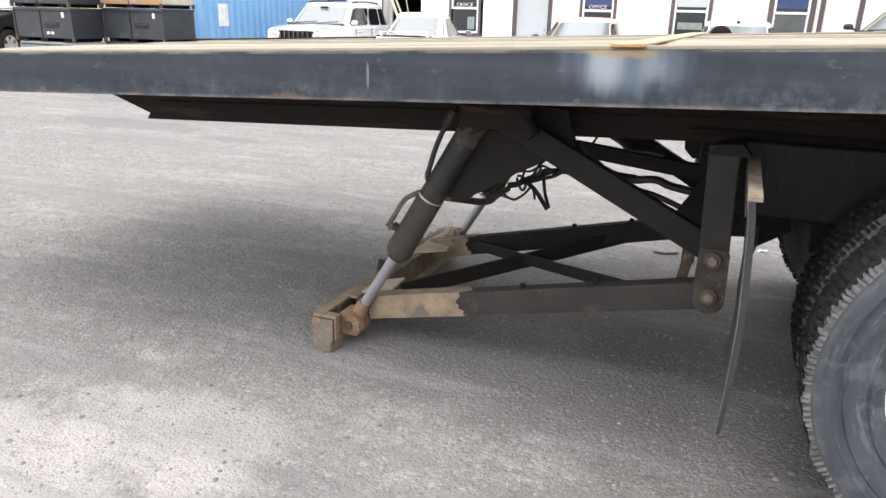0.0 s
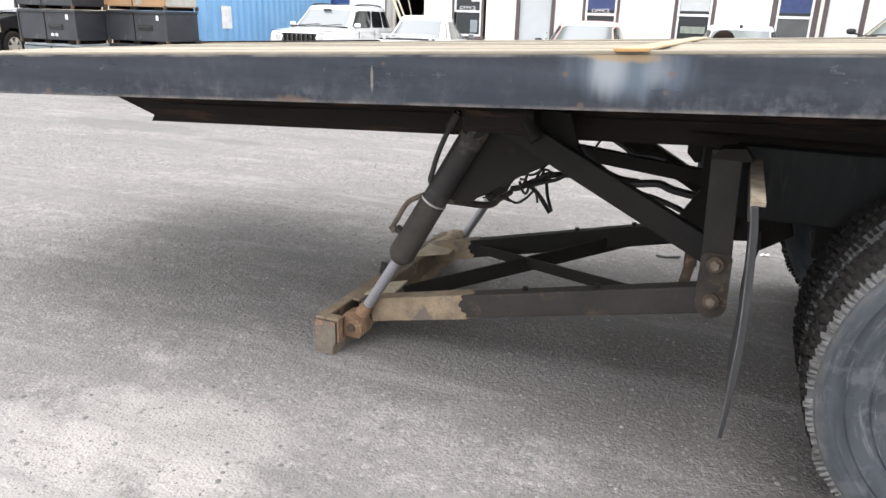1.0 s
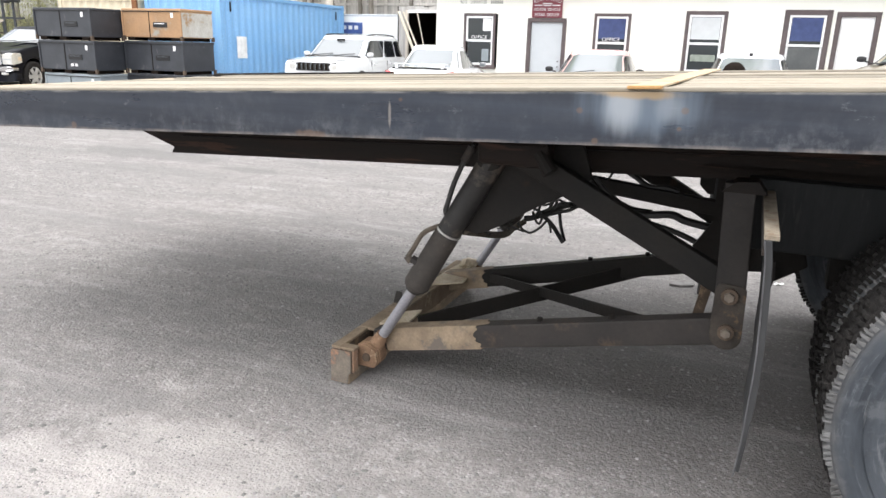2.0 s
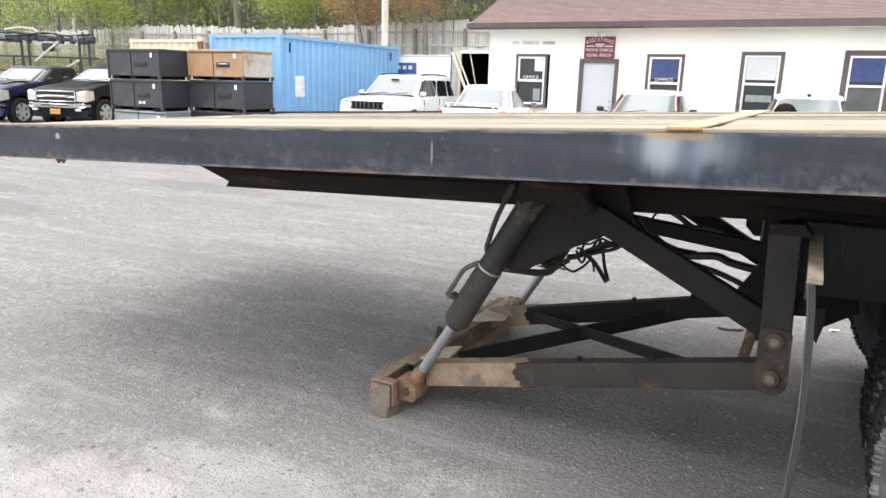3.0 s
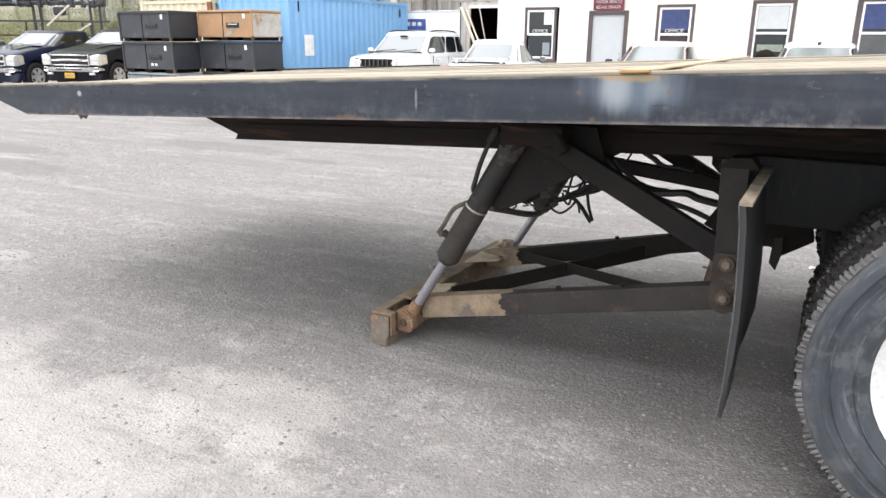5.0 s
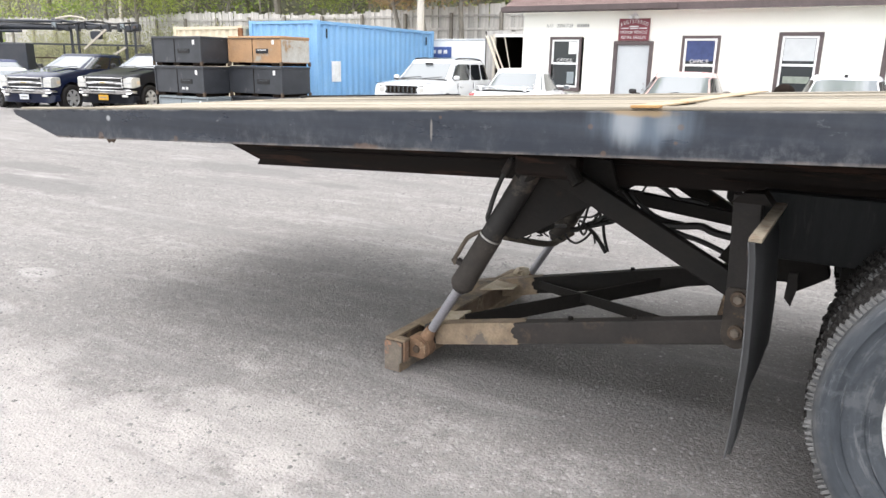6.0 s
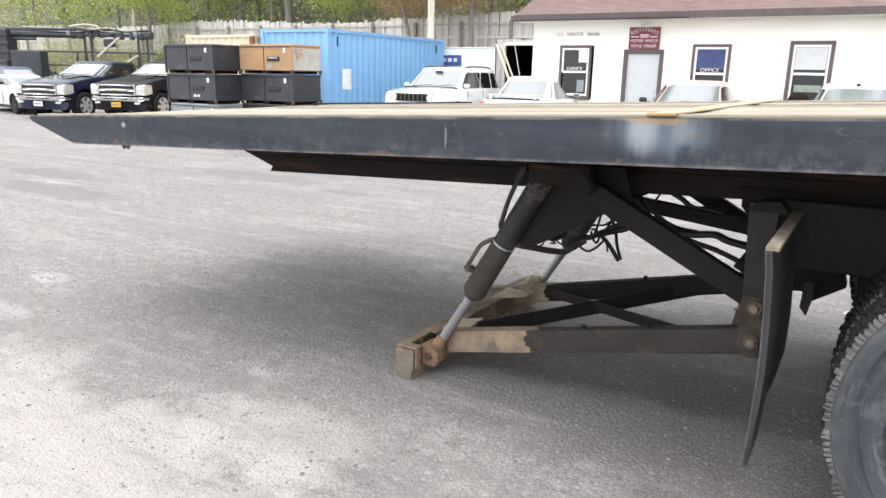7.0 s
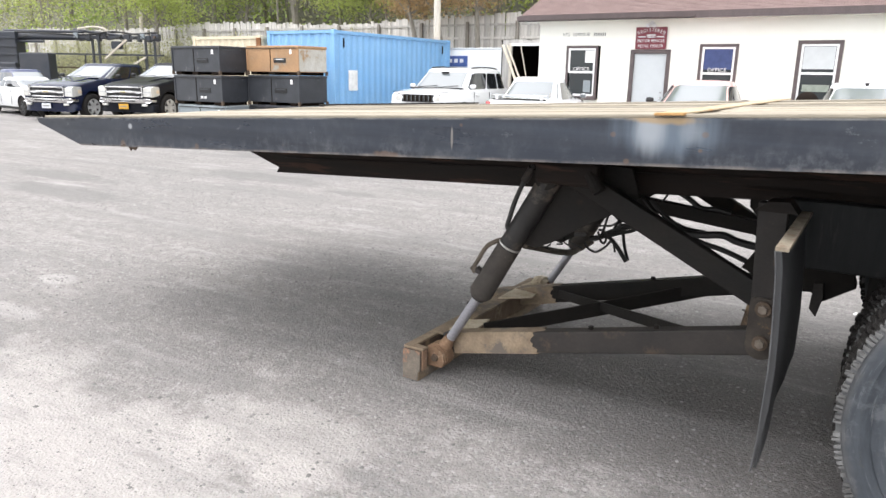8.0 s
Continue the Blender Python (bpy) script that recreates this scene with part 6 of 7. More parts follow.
# ---- the boom truck at the back ----
def make_boom_truck():
    t = thing("boom_truck", "chalky black boom truck with its boom folded level", "crane truck", pose(-31.55, 19.58, -0.15, 0, 0, 33) @ Matrix.Diagonal((1.145, 1.145, 1.08, 1)))
    z = 2.66
    part("boom", rod((-2.6, 0, z + 0.11), (0.75, 0.0, z + 0.12), 0.14, 0.13, 18), "crane_black", t, "black boom tube", True)
    part("boom_upper", rod((-2.5, 0.05, z + 0.33), (0.6, 0.05, z + 0.34), 0.07, 0.065, 16), "crane_black", t, "", True)
    part("boom_lower", rod((-2.4, -0.12, z - 0.1), (-0.9, -0.12, z - 0.08), 0.06, seg=14), "crane_black", t, "", True)
    part("boom_chrome", rod((-0.4, 0.0, z + 0.2), (0.9, 0.0, z + 0.21), 0.035, seg=12), "car_chrome", t, "bright ram rod", True)
    part("boom_tip", beam((0.8, 0, z + 0.12), (3.4, 0, z + 0.14), 0.16, 0.15, 0.03), "crane_black", t)
    part("boom_head", box(3.3, 3.62, -0.16, 0.16, z, z + 0.3, 0.05), "crane_black", t, "chalky boom head with a rusty pin")
    part("hydraulic_ram", rod((0.2, 0.1, z + 0.42), (2.2, 0.1, z + 0.2), 0.06, seg=12), "crane_black", t)
    part("head_pin", rod((3.46, -0.22, z + 0.16), (3.46, 0.22, z + 0.16), 0.05, seg=12), "mud_rust", t)
    for x, a, h in ((0.75, 0.3, 0.3), (1.15, 0.22, 0.38), (2.25, 0.35, 0.34), (2.75, 0.2, 0.4), (3.1, 0.28, 0.3)):
        part("boom_clamp", box(x, x + a * 0.6, -0.14, 0.14, z - 0.04, z - 0.04 + h * 0.9, 0.03), "crane_black", t)
    for y in (-0.14, 0.12):
        part("boom_hose", tube([(-2.4, y, z + 0.26), (-1.5, y, z + 0.27), (0.6, y, z + 0.22), (1.9, y * 2, z + 0.36), (2.6, y, z + 0.28), (3.5, y, z + 0.36)], 0.03, 7, 5), "hose", t, "black hydraulic hose", True)
    for x, w_ in ((-0.9, 0.1), (0.45, 0.07), (2.55, 0.08), (2.85, 0.1)):
        part("rack_post", box(x, x + w_ * 0.6, 0.25, 0.3, 0.9, 2.1), "crane_black", t)
    part("rack_rail", box(-1.8, 3.7, 0.27, 0.32, 1.5, 1.56), "mud_rust", t)
    for k, x in enumerate((-2.2, 0.3, 1.4, 2.0, 2.9)):
        part("valve_body", box(x, x + 0.16, -0.2, -0.06, z + 0.08, z + 0.24 + 0.05 * (k % 3), 0.02), "crate_grey" if k % 3 == 1 else "crane_black", t)
        part("boom_hose", tube([(x, -0.18, z + 0.2), (x + 0.3, -0.24, z + 0.02 - 0.06 * (k % 2)), (x + 0.75, -0.2, z + 0.16)], 0.02, 7, 5), "hose", t, "black hydraulic hose", True)
    for i in range(6):
        part("mast_rib", box(-2.75, -1.84, -0.42, -0.36, 1.0 + 0.33 * i, 1.08 + 0.33 * i, 0.01), "crane_black", t)
    part("hose_loop", tube([(0.4, 0, z + 0.45), (1.0, 0, z + 0.55), (1.5, 0, z + 0.45), (1.4, 0, z + 0.2)], 0.04), "pole", t, "pale hose loop", True)
    part("hook_block", box(1.7, 2.1, -0.15, 0.15, z - 0.35, z - 0.02, 0.06), "crane_black", t)
    part("mast", box(-2.7, -1.88, -0.36, 0.36, 0.9, z + 0.3, 0.05), "crane_black", t, "black crane mast")
    part("turret", box(-3.3, -1.8, -0.7, 0.7, 0.8, 1.7, 0.06), "crane_black", t)
    part("body", box(-6.5, -1.6, -1.04, 1.1, 0.6, 1.5, 0.05), "crane_black", t, "black truck body")
    part("body_side", box(-1.42, -0.3, -1.12, -0.5, 0.9, 2.08, 0.03), "crane_black", t, "black tool locker behind the mast")
    part("bed_rail", box(-2.0, 3.9, -1.1, 1.1, 0.75, 0.95, 0.02), "crane_black", t)
    for x in (0.9, 1.15, 3.2, 3.55):
        part("support_post", box(x - 0.2 * (x > 3), x + 0.065 - 0.2 * (x > 3), -0.05, 0.05, 0.9, z + 0.06), "crane_black", t, "black boom rest post")
    part("support_rail", box(-1.8, 3.7, -0.05, 0.05, 2.05, 2.12), "crane_black", t)
    for a, b in (((-1.7, -0.2, 0.95), (-1.1, -0.2, 2.0)), ((-0.3, -0.2, 1.0), (-0.9, -0.2, 2.0)), ((1.5, -0.3, 1.9), (2.4, -0.3, 2.7)), ((2.3, -0.3, 1.5), (3.1, -0.3, 2.0))):
        part("stay", beam(a, b, 0.07, 0.07, 0.005), "pole" if a[0] > 1 or a[0] < -1.5 else "crane_black", t)
    for x in (-5.6, -2.8, 2.2, 3.3):
        for s in (-1, 1):
            w = part("wheel", lathe([(0.28, -0.12), (0.45, -0.13), (0.5, -0.08), (0.5, 0.08), (0.45, 0.13), (0.28, 0.12)], 28), "tread", t, "black truck tyre")
            w.location = (x, s * 0.95, 0.5)
            part("rim", lathe([(0.03, -0.08), (0.28, -0.1), (0.28, 0.1), (0.03, 0.08)], 20), "crate_grey", w)


make_boom_truck()


# ---- a black capped post beyond the deck ----
post = thing("capped_post", "black rubber-capped post standing beyond the deck", "post", pose(-0.04, 4.74, 0))
part("shaft", rod((0, 0, 0), (0, 0, 1.35), 0.04, seg=20), "black_plastic", post, "", True)
cap = bmesh.new()
bmesh.ops.create_uvsphere(cap, u_segments=20, v_segments=12, radius=0.062)
bmesh.ops.scale(cap, vec=(1, 1, 0.95), verts=cap.verts)
bmesh.ops.translate(cap, vec=(0, 0, 1.36), verts=cap.verts)
part("cap", cap, "shed_dark", post, "black domed rubber cap", True)


# ---- scraps on the ground ----
scrap = thing("paper_scrap", "crumpled white paper scrap on the gravel", "scrap", pose(0.41, 5.15, 0.0, 0, 0, 25) @ Matrix.Scale(0.6, 4))
part("sheet", prism([(-0.05, 0.004), (-0.02, 0.022), (0.02, 0.008), (0.05, 0.02), (0.05, 0.024), (0.02, 0.012), (-0.02, 0.027), (-0.05, 0.008)], "y", -0.02, 0.025), "paper", scrap)
flat = thing("flat_stone", "pale flat stone lying on the gravel", "stone", pose(-0.18, 4.85, 0.0, 0, 0, 10))
part("slab", prism([(-0.08, -0.03), (-0.02, -0.05), (0.07, -0.02), (0.085, 0.03), (0.0, 0.05), (-0.07, 0.03)], "z", 0.0, 0.018, 0.004), "pebble", flat)


# ---- vehicles ----
def shell(profile, W, bow=0.12, tail=0.06):
    """A bumper or trim: the side outline carried across the width, rounded at the flanks and bowed at nose and tail."""
    bm = bmesh.new()
    xs = [p[0] for p in profile]
    zs = [p[1] for p in profile]
    xc, zc, xf, xr = (max(xs) + min(xs)) / 2, (max(zs) + min(zs)) / 2, max(xs), min(xs)
    rows = []
    for f in (-1, -0.985, -0.94, -0.8, -0.45, 0, 0.45, 0.8, 0.94, 0.985, 1):
        y = f * W / 2
        ins = {1: 0.075, 0.985: 0.035, 0.94: 0.01}.get(abs(f), 0.0)
        row = []
        for x, z in profile:
            kx = 1 - ins / (xf - xr) * 2
            kz = 1 - ins / (max(zs) - min(zs)) * 2
            X = xc + (x - xc) * kx
            Z = zc + (z - zc) * kz
            g = max(0, (x - xc) / (xf - xc)) ** 5
            h = max(0, (xc - x) / (xc - xr)) ** 5
            X += -g * bow * abs(f) ** 2.4 + h * tail * abs(f) ** 2.4
            row.append(bm.verts.new((X, y, Z)))
        rows.append(row)
    n = len(profile)
    for a, b in zip(rows, rows[1:]):
        for i in range(n):
            bm.faces.new((a[i], a[(i + 1) % n], b[(i + 1) % n], b[i]))
    bm.faces.new(rows[0][::-1])
    bm.faces.new(rows[-1])
    bmesh.ops.recalc_face_normals(bm, faces=bm.faces)
    return bm


def car_body(v, paint, W, front, rear, top, low, nose, stern, axles, wheel, crown=0.03, box_nose=0.0):
    """Lower body: sections lofted from nose to stern, with pressed flanks, a crowned hood and real wheel openings.

    top and low are knots of the shoulder's and sill's heights; nose and stern round the plan at the ends."""
    xs = [front - d for d in (0.0, 0.012, 0.035, 0.08, 0.15, 0.25, 0.4)]
    m = 34
    a, b = front - 0.55, rear + 0.45
    xs += [a + (b - a) * i / m for i in range(m + 1)]
    xs += [rear + d for d in (0.3, 0.18, 0.1, 0.05, 0.02, 0.0)]
    bm = bmesh.new()
    rows = []
    for x in xs:
        df, dr = max(0.0, front - x), max(0.0, x - rear)
        w = W / 2
        w *= 1 - nose * max(0.0, 1 - df / 0.55) ** 2.6 - stern * max(0.0, 1 - dr / 0.45) ** 2.6
        t, lo = curve_at(top, x), curve_at(low, x)
        ease = 0.07 * max(0.0, 1 - df / 0.09) ** 2 * (1 - box_nose) + 0.07 * max(0.0, 1 - dr / 0.1) ** 2
        t -= ease
        lo += ease
        h = t - lo
        half = [(0.0, lo), (0.7 * w, lo), (0.9 * w, lo + 0.015), (0.965 * w, lo + 0.06), (0.985 * w, lo + 0.2 * h), (0.988 * w, lo + 0.3 * h),
                (0.998 * w, lo + 0.34 * h), (w, lo + 0.55 * h), (0.998 * w, lo + 0.68 * h), (0.985 * w, lo + 0.73 * h), (0.978 * w, lo + 0.84 * h),
                (0.955 * w, lo + 0.93 * h), (0.915 * w, t - 0.012), (0.86 * w, t), (0.72 * w, t + crown * 0.35), (0.4 * w, t + crown * 0.85), (0.0, t + crown)]
        ring = half + [(-y, z) for y, z in reversed(half[1:-1])]
        rows.append([bm.verts.new((x, y, z)) for y, z in ring])
    n = len(rows[0])
    for r0, r1 in zip(rows, rows[1:]):
        for i in range(n):
            bm.faces.new((r0[i], r0[(i + 1) % n], r1[(i + 1) % n], r1[i]))
    bm.faces.new(rows[0][::-1])
    bm.faces.new(rows[-1])
    bmesh.ops.recalc_face_normals(bm, faces=bm.faces)
    body = part("body", bm, paint, v, "", True)
    # wheel openings cut right through the flanks
    cut = bmesh.new()
    r = wheel * 1.17
    for x in axles:
        for sd in (-1, 1):
            rod((x, sd * (W / 2 - 0.3), wheel * 1.03), (x, sd * (W / 2 + 0.2), wheel * 1.03), r, seg=40, bm=cut)
    bmesh.ops.recalc_face_normals(cut, faces=cut.faces)
    cme = bpy.data.meshes.new("arch_cutter")
    cut.to_mesh(cme)
    cme.materials.append(M["black_plastic"])
    cutter = new("arch_cutter", cme)
    body.data.materials.append(M["black_plastic"])
    cutter.matrix_world = Matrix.Identity(4)
    held, body.matrix_basis = body.matrix_basis.copy(), Matrix.Identity(4)
    up, body.parent = body.parent, None
    mod = body.modifiers.new("arches", "BOOLEAN")
    mod.operation, mod.object, mod.solver = "DIFFERENCE", cutter, "EXACT"
    mod.material_mode = "TRANSFER"
    bpy.context.view_layer.update()
    me = bpy.data.meshes.new_from_object(body.evaluated_get(bpy.context.evaluated_depsgraph_get()))
    body.modifiers.remove(mod)
    body.data = me
    body.parent, body.matrix_basis = up, held
    bpy.data.objects.remove(cutter)
    me.polygons.foreach_set("use_smooth", [True] * len(me.polygons))
    me.set_sharp_from_angle(angle=radians(32))
    return body


def greenhouse(v, paint, low, high, zb, zt, wb, wt, zr, splits=(0.5,), blind=False, p=5.0):
    """Cabin: a rounded painted shell from the belt to the roof, with curved panes let into it.

    low and high are (front x, rear x) at the belt and under the roof."""
    def sizes(h):
        f, r = low[0] + (high[0] - low[0]) * h, low[1] + (high[1] - low[1]) * h
        return (f + r) / 2, (f - r) / 2, (wb + (wt - wb) * h) / 2, zb + (zt - zb) * h

    def ring(h, k=1.0, z=None, n=56):
        xc, hx, hy, zz = sizes(h)
        out = []
        for i in range(n):
            a = 2 * math.pi * (i + 0.5) / n
            c, s = math.cos(a), math.sin(a)
            g = k / (abs(c) ** p + abs(s) ** p) ** (1 / p)
            out.append((xc + hx * g * c, hy * g * s, zz if z is None else z))
        return out

    rings = [ring(h) for h in (-0.15, 0.0, 0.25, 0.5, 0.75, 0.95)]
    rise = zr - zt
    rings += [ring(1.0, 0.985, zt + rise * 0.3), ring(1.0, 0.94, zt + rise * 0.62), ring(1.0, 0.82, zt + rise * 0.85), ring(1.0, 0.55, zt + rise * 0.97), ring(1.0, 0.2, zr)]
    bm = bmesh.new()
    vs = [[bm.verts.new(q) for q in r] for r in rings]
    for r0, r1 in zip(vs, vs[1:]):
        for i in range(len(r0)):
            j = (i + 1) % len(r0)
            bm.faces.new((r0[i], r0[j], r1[j], r1[i]))
    bm.faces.new(vs[-1])
    bm.faces.new(vs[0][::-1])
    bmesh.ops.recalc_face_normals(bm, faces=bm.faces)
    part("cabin", bm, paint, v, "", True)

    def pane(name, point, out, mat, label):
        """point(u, h) with u and h from 0 to 1; the corners are rounded off."""
        bm = bmesh.new()
        n, rad = 10, 0.13
        outer, inner = [], []
        for i in range(n + 1):
            h = i / n
            e = min(h, 1 - h)
            cut = rad - math.sqrt(max(0.0, rad * rad - (rad - e) ** 2)) if e < rad else 0.0
            cut *= 0.55
            row = [Vector(point(cut + (1 - 2 * cut) * j / n, h)) for j in range(n + 1)]
            outer.append([bm.verts.new(q + out * 0.006) for q in row])
            inner.append([bm.verts.new(q - out * 0.012) for q in row])
        for i in range(n):
            for j in range(n):
                bm.faces.new((outer[i][j], outer[i][j + 1], outer[i + 1][j + 1], outer[i + 1][j]))
                bm.faces.new((inner[i][j + 1], inner[i][j], inner[i + 1][j], inner[i + 1][j + 1]))
        for k in range(n):
            for q in ((outer[0][k], inner[0][k], inner[0][k + 1], outer[0][k + 1]), (outer[n][k + 1], inner[n][k + 1], inner[n][k], outer[n][k]),
                      (outer[k][0], outer[k + 1][0], inner[k + 1][0], inner[k][0]), (outer[k][n], inner[k][n], inner[k + 1][n], outer[k + 1][n])):
                bm.faces.new(q)
        bmesh.ops.recalc_face_normals(bm, faces=bm.faces)
        return part(name, bm, mat, v, label, True)

    def end(sign):
        def point(u, h):
            hh = 0.03 + 0.93 * h
            xc, hx, hy, z = sizes(hh)
            y = (2 * u - 1) * 0.93
            return xc + sign * hx * (1 - abs(y) ** p) ** (1 / p), hy * y * sign, z
        return point

    pane("windshield", end(1), Vector((0.8, 0, 0.6)), "car_glass", "sloping glass windshield")
    pane("rear_window", end(-1), Vector((-0.8, 0, 0.6)), "car_glass", "glass rear window")
    cuts = [0.06, *splits, 0.94]
    for s in (-1, 1):
        for k, (a, b) in enumerate(zip(cuts, cuts[1:])):
            if blind and k == len(cuts) - 2:
                continue

            def point(u, h, a=a, b=b, s=s):
                hh = 0.05 + 0.88 * h
                xc, hx, hy, z = sizes(hh)
                f = 1 - 2 * (a + 0.012 + (b - a - 0.024) * u)
                return xc + hx * f, s * hy * (1 - abs(f) ** p) ** (1 / p), z
            pane("side_window", point, Vector((0, s, 0.25)), "dark_glass", "dark side window")


def road_wheels(v, axles, track, r, w, rim_mat="crate_grey", spokes=6):
    for x in axles:
        for s in (-1, 1):
            tyre = part("wheel", lathe([(r * 0.62, -w / 2 + 0.02), (r * 0.72, -w / 2), (r * 0.92, -w / 2 + 0.005), (r, -w / 2 + 0.04), (r, w / 2 - 0.04), (r * 0.92, w / 2 - 0.005), (r * 0.72, w / 2), (r * 0.62, w / 2 - 0.02)], 32), "tread", v, "black car tyre", True)
            tyre.location = (x, s * (track / 2 - w / 2), r)
            part("rim", lathe([(r * 0.56, -w / 2 + 0.03), (r * 0.63, -w / 2 + 0.015), (r * 0.63, w / 2 - 0.015), (r * 0.56, w / 2 - 0.03)], 28), rim_mat, tyre, "alloy rim", True)
            o = s * (w / 2 - 0.035)
            part("brake_disc", rod((0, o - s * 0.05, 0), (0, o - s * 0.035, 0), r * 0.57, seg=28), "black_plastic", tyre)
            part("hub", rod((0, o - 0.02, 0), (0, o + 0.02, 0), r * 0.16, seg=14), rim_mat, tyre)
            for k in range(spokes):
                a = 2 * math.pi * k / spokes
                part("spoke", beam((r * 0.1 * math.cos(a), o, r * 0.1 * math.sin(a)), (r * 0.6 * math.cos(a), o, r * 0.6 * math.sin(a)), 0.03, r * 0.24, 0.004, up=(math.cos(a + 1.57), 0, math.sin(a + 1.57))), rim_mat, tyre)


def mirrors(v, x, y, z, mat):
    """Door mirrors: a rounded shell that tapers outwards, on a short arm, with a glass."""
    for s in (-1, 1):
        bm = bmesh.new()
        bmesh.ops.create_uvsphere(bm, u_segments=16, v_segments=10, radius=1.0)
        for q in bm.verts:
            c = q.co
            c = Vector((math.copysign(abs(c.x) ** 0.7, c.x), math.copysign(abs(c.y) ** 0.7, c.y), math.copysign(abs(c.z) ** 0.7, c.z)))
            q.co = (x + 0.05 * c.x, s * y + s * 0.02 + 0.085 * c.y, z + 0.02 + 0.055 * c.z)
        shape = part("door_mirror", bm, mat, v, "door mirror", True)
        part("mirror_arm", beam((x, s * (y - 0.14), z - 0.03), (x, s * y, z - 0.01), 0.05, 0.03, 0.008), "black_plastic", shape)
        part("mirror_glass", box(x - 0.056, x - 0.048, s * y + s * 0.02 - 0.065, s * y + s * 0.02 + 0.065, z - 0.02, z + 0.06, 0.003), "car_glass", shape)


def pickup(label, m, paint, rim, plate):
    v = thing("pickup_truck", label, "pickup truck", m)
    axles = (2.02, -1.75)
    top = [(2.86, 1.06), (2.7, 1.11), (2.3, 1.19), (1.5, 1.29), (1.2, 1.32), (-0.8, 1.32), (-1.0, 1.36), (-2.85, 1.36)]
    low = [(2.86, 0.5), (2.5, 0.46), (1.4, 0.42), (-1.3, 0.42), (-2.4, 0.5), (-2.85, 0.55)]
    car_body(v, paint, 1.92, 2.86, -2.85, top, low, 0.07, 0.03, axles, 0.42, 0.035, 0.7)
    greenhouse(v, paint, (1.5, -0.95), (0.62, -0.8), 1.29, 1.72, 1.82, 1.5, 1.81, (0.5, 0.76), p=6.0)
    bm = prism([(1.45, 1.31), (2.45, 1.17), (2.35, 1.215), (1.55, 1.345)], "y", -0.48, 0.48, 0.012)
    part("hood_bulge", bm, paint, v)
    part("bed_wall", box(-2.78, -1.02, -0.88, 0.88, 1.3, 1.405, 0.02), "black_plastic", v)
    road_wheels(v, axles, 1.95, 0.42, 0.285, rim)
    x = 2.83
    g = part("grille", box(x - 0.05, x + 0.045, -0.62, 0.62, 0.76, 1.05, 0.02), "black_plastic", v, "black grille between chrome bars")
    for z, h in ((0.765, 0.018), (0.905, 0.033), (1.045, 0.02)):
        part("grille_bar", shell([(x + 0.085, z - h), (x + 0.1, z), (x + 0.085, z + h), (x, z + h), (x, z - h)], 1.32, 0.05, 0.0), "car_chrome", g, "chrome grille bar", True)
    for k in range(2):
        for i in range(4):
            z = 0.8 + 0.14 * k + 0.022 * i
            part("grille_slat", box(x + 0.04, x + 0.052, -0.6, 0.6, z, z + 0.006), "rubber_trim", g)
    for s in (-1, 1):
        part("grille_end", box(x - 0.01, x + 0.07, s * 0.635 - 0.016, s * 0.635 + 0.016, 0.745, 1.07, 0.01), "car_chrome", g)
        lamp = part("headlight", prism([(x - 0.38, 0.8), (x - 0.04, 0.75), (x + 0.035, 0.755), (x + 0.035, 1.045), (x - 0.06, 1.075), (x - 0.36, 1.06)], "y", *sorted((s * 0.655, s * 0.957)), 0.025), "lamp_clear", v, "clear headlight")
        part("lamp_divider", box(x + 0.031, x + 0.04, *sorted((s * 0.68, s * 0.93)), 0.895, 0.91), "crate_grey", lamp)
        part("turn_signal", box(x - 0.34, x - 0.2, *sorted((s * 0.954, s * 0.964)), 0.86, 0.97, 0.004), "amber", lamp, "amber corner lens")
        part("fog_light", box(x + 0.02, x + 0.085, *sorted((s * 0.62, s * 0.8)), 0.49, 0.555, 0.01), "lamp_clear", v)
        for dx in (0.15, -0.55):
            part("door_handle", box(dx - 0.1, dx + 0.1, s * 0.955 - 0.02, s * 0.955 + 0.02, 1.1, 1.135, 0.01), paint, v)
        for dx in (1.12, 0.24, -0.68):
            part("door_seam", box(dx - 0.004, dx + 0.004, s * 0.955 - 0.008, s * 0.955 + 0.006, 0.55, 1.24), "black_plastic", v)
    part("emblem", box(x + 0.085, x + 0.115, -0.1, 0.1, 0.885, 0.925, 0.012), "brass", v, "plain gold bar badge")
    part("bumper", shell([(2.93, 0.58), (2.97, 0.62), (2.96, 0.7), (2.88, 0.72), (2.6, 0.7), (2.6, 0.57)], 1.92, 0.12, 0.0), "car_chrome", v, "chrome front bumper", True)
    part("bumper_slot", box(2.955, 2.972, -0.42, 0.42, 0.63, 0.665, 0.004), "black_plastic", v)
    part("air_dam", shell([(2.88, 0.3), (2.92, 0.56), (2.5, 0.56), (2.5, 0.32)], 1.92, 0.16, 0.0), paint, v, "", True)
    part("number_plate", box(2.945, 2.96, -0.17, 0.17, 0.4, 0.55, 0.004), plate, v, "number plate, blank")
    part("plate_bar", box(2.96, 2.964, -0.12, 0.12, 0.455, 0.495), "letter_grey", v)
    part("cowl", box(1.4, 1.56, -0.8, 0.8, 1.325, 1.345, 0.006), "black_plastic", v)
    part("wiper", beam((1.53, -0.6, 1.35), (1.38, 0.0, 1.39), 0.02, 0.02), "black_plastic", v)
    part("wiper", beam((1.53, 0.05, 1.35), (1.38, 0.65, 1.39), 0.02, 0.02), "black_plastic", v)
    mirrors(v, 1.02, 1.12, 1.38, "black_plastic")
    return v


def heading(x, y, degrees, z=0.0):
    return pose(x, y, z, 0, 0, degrees)


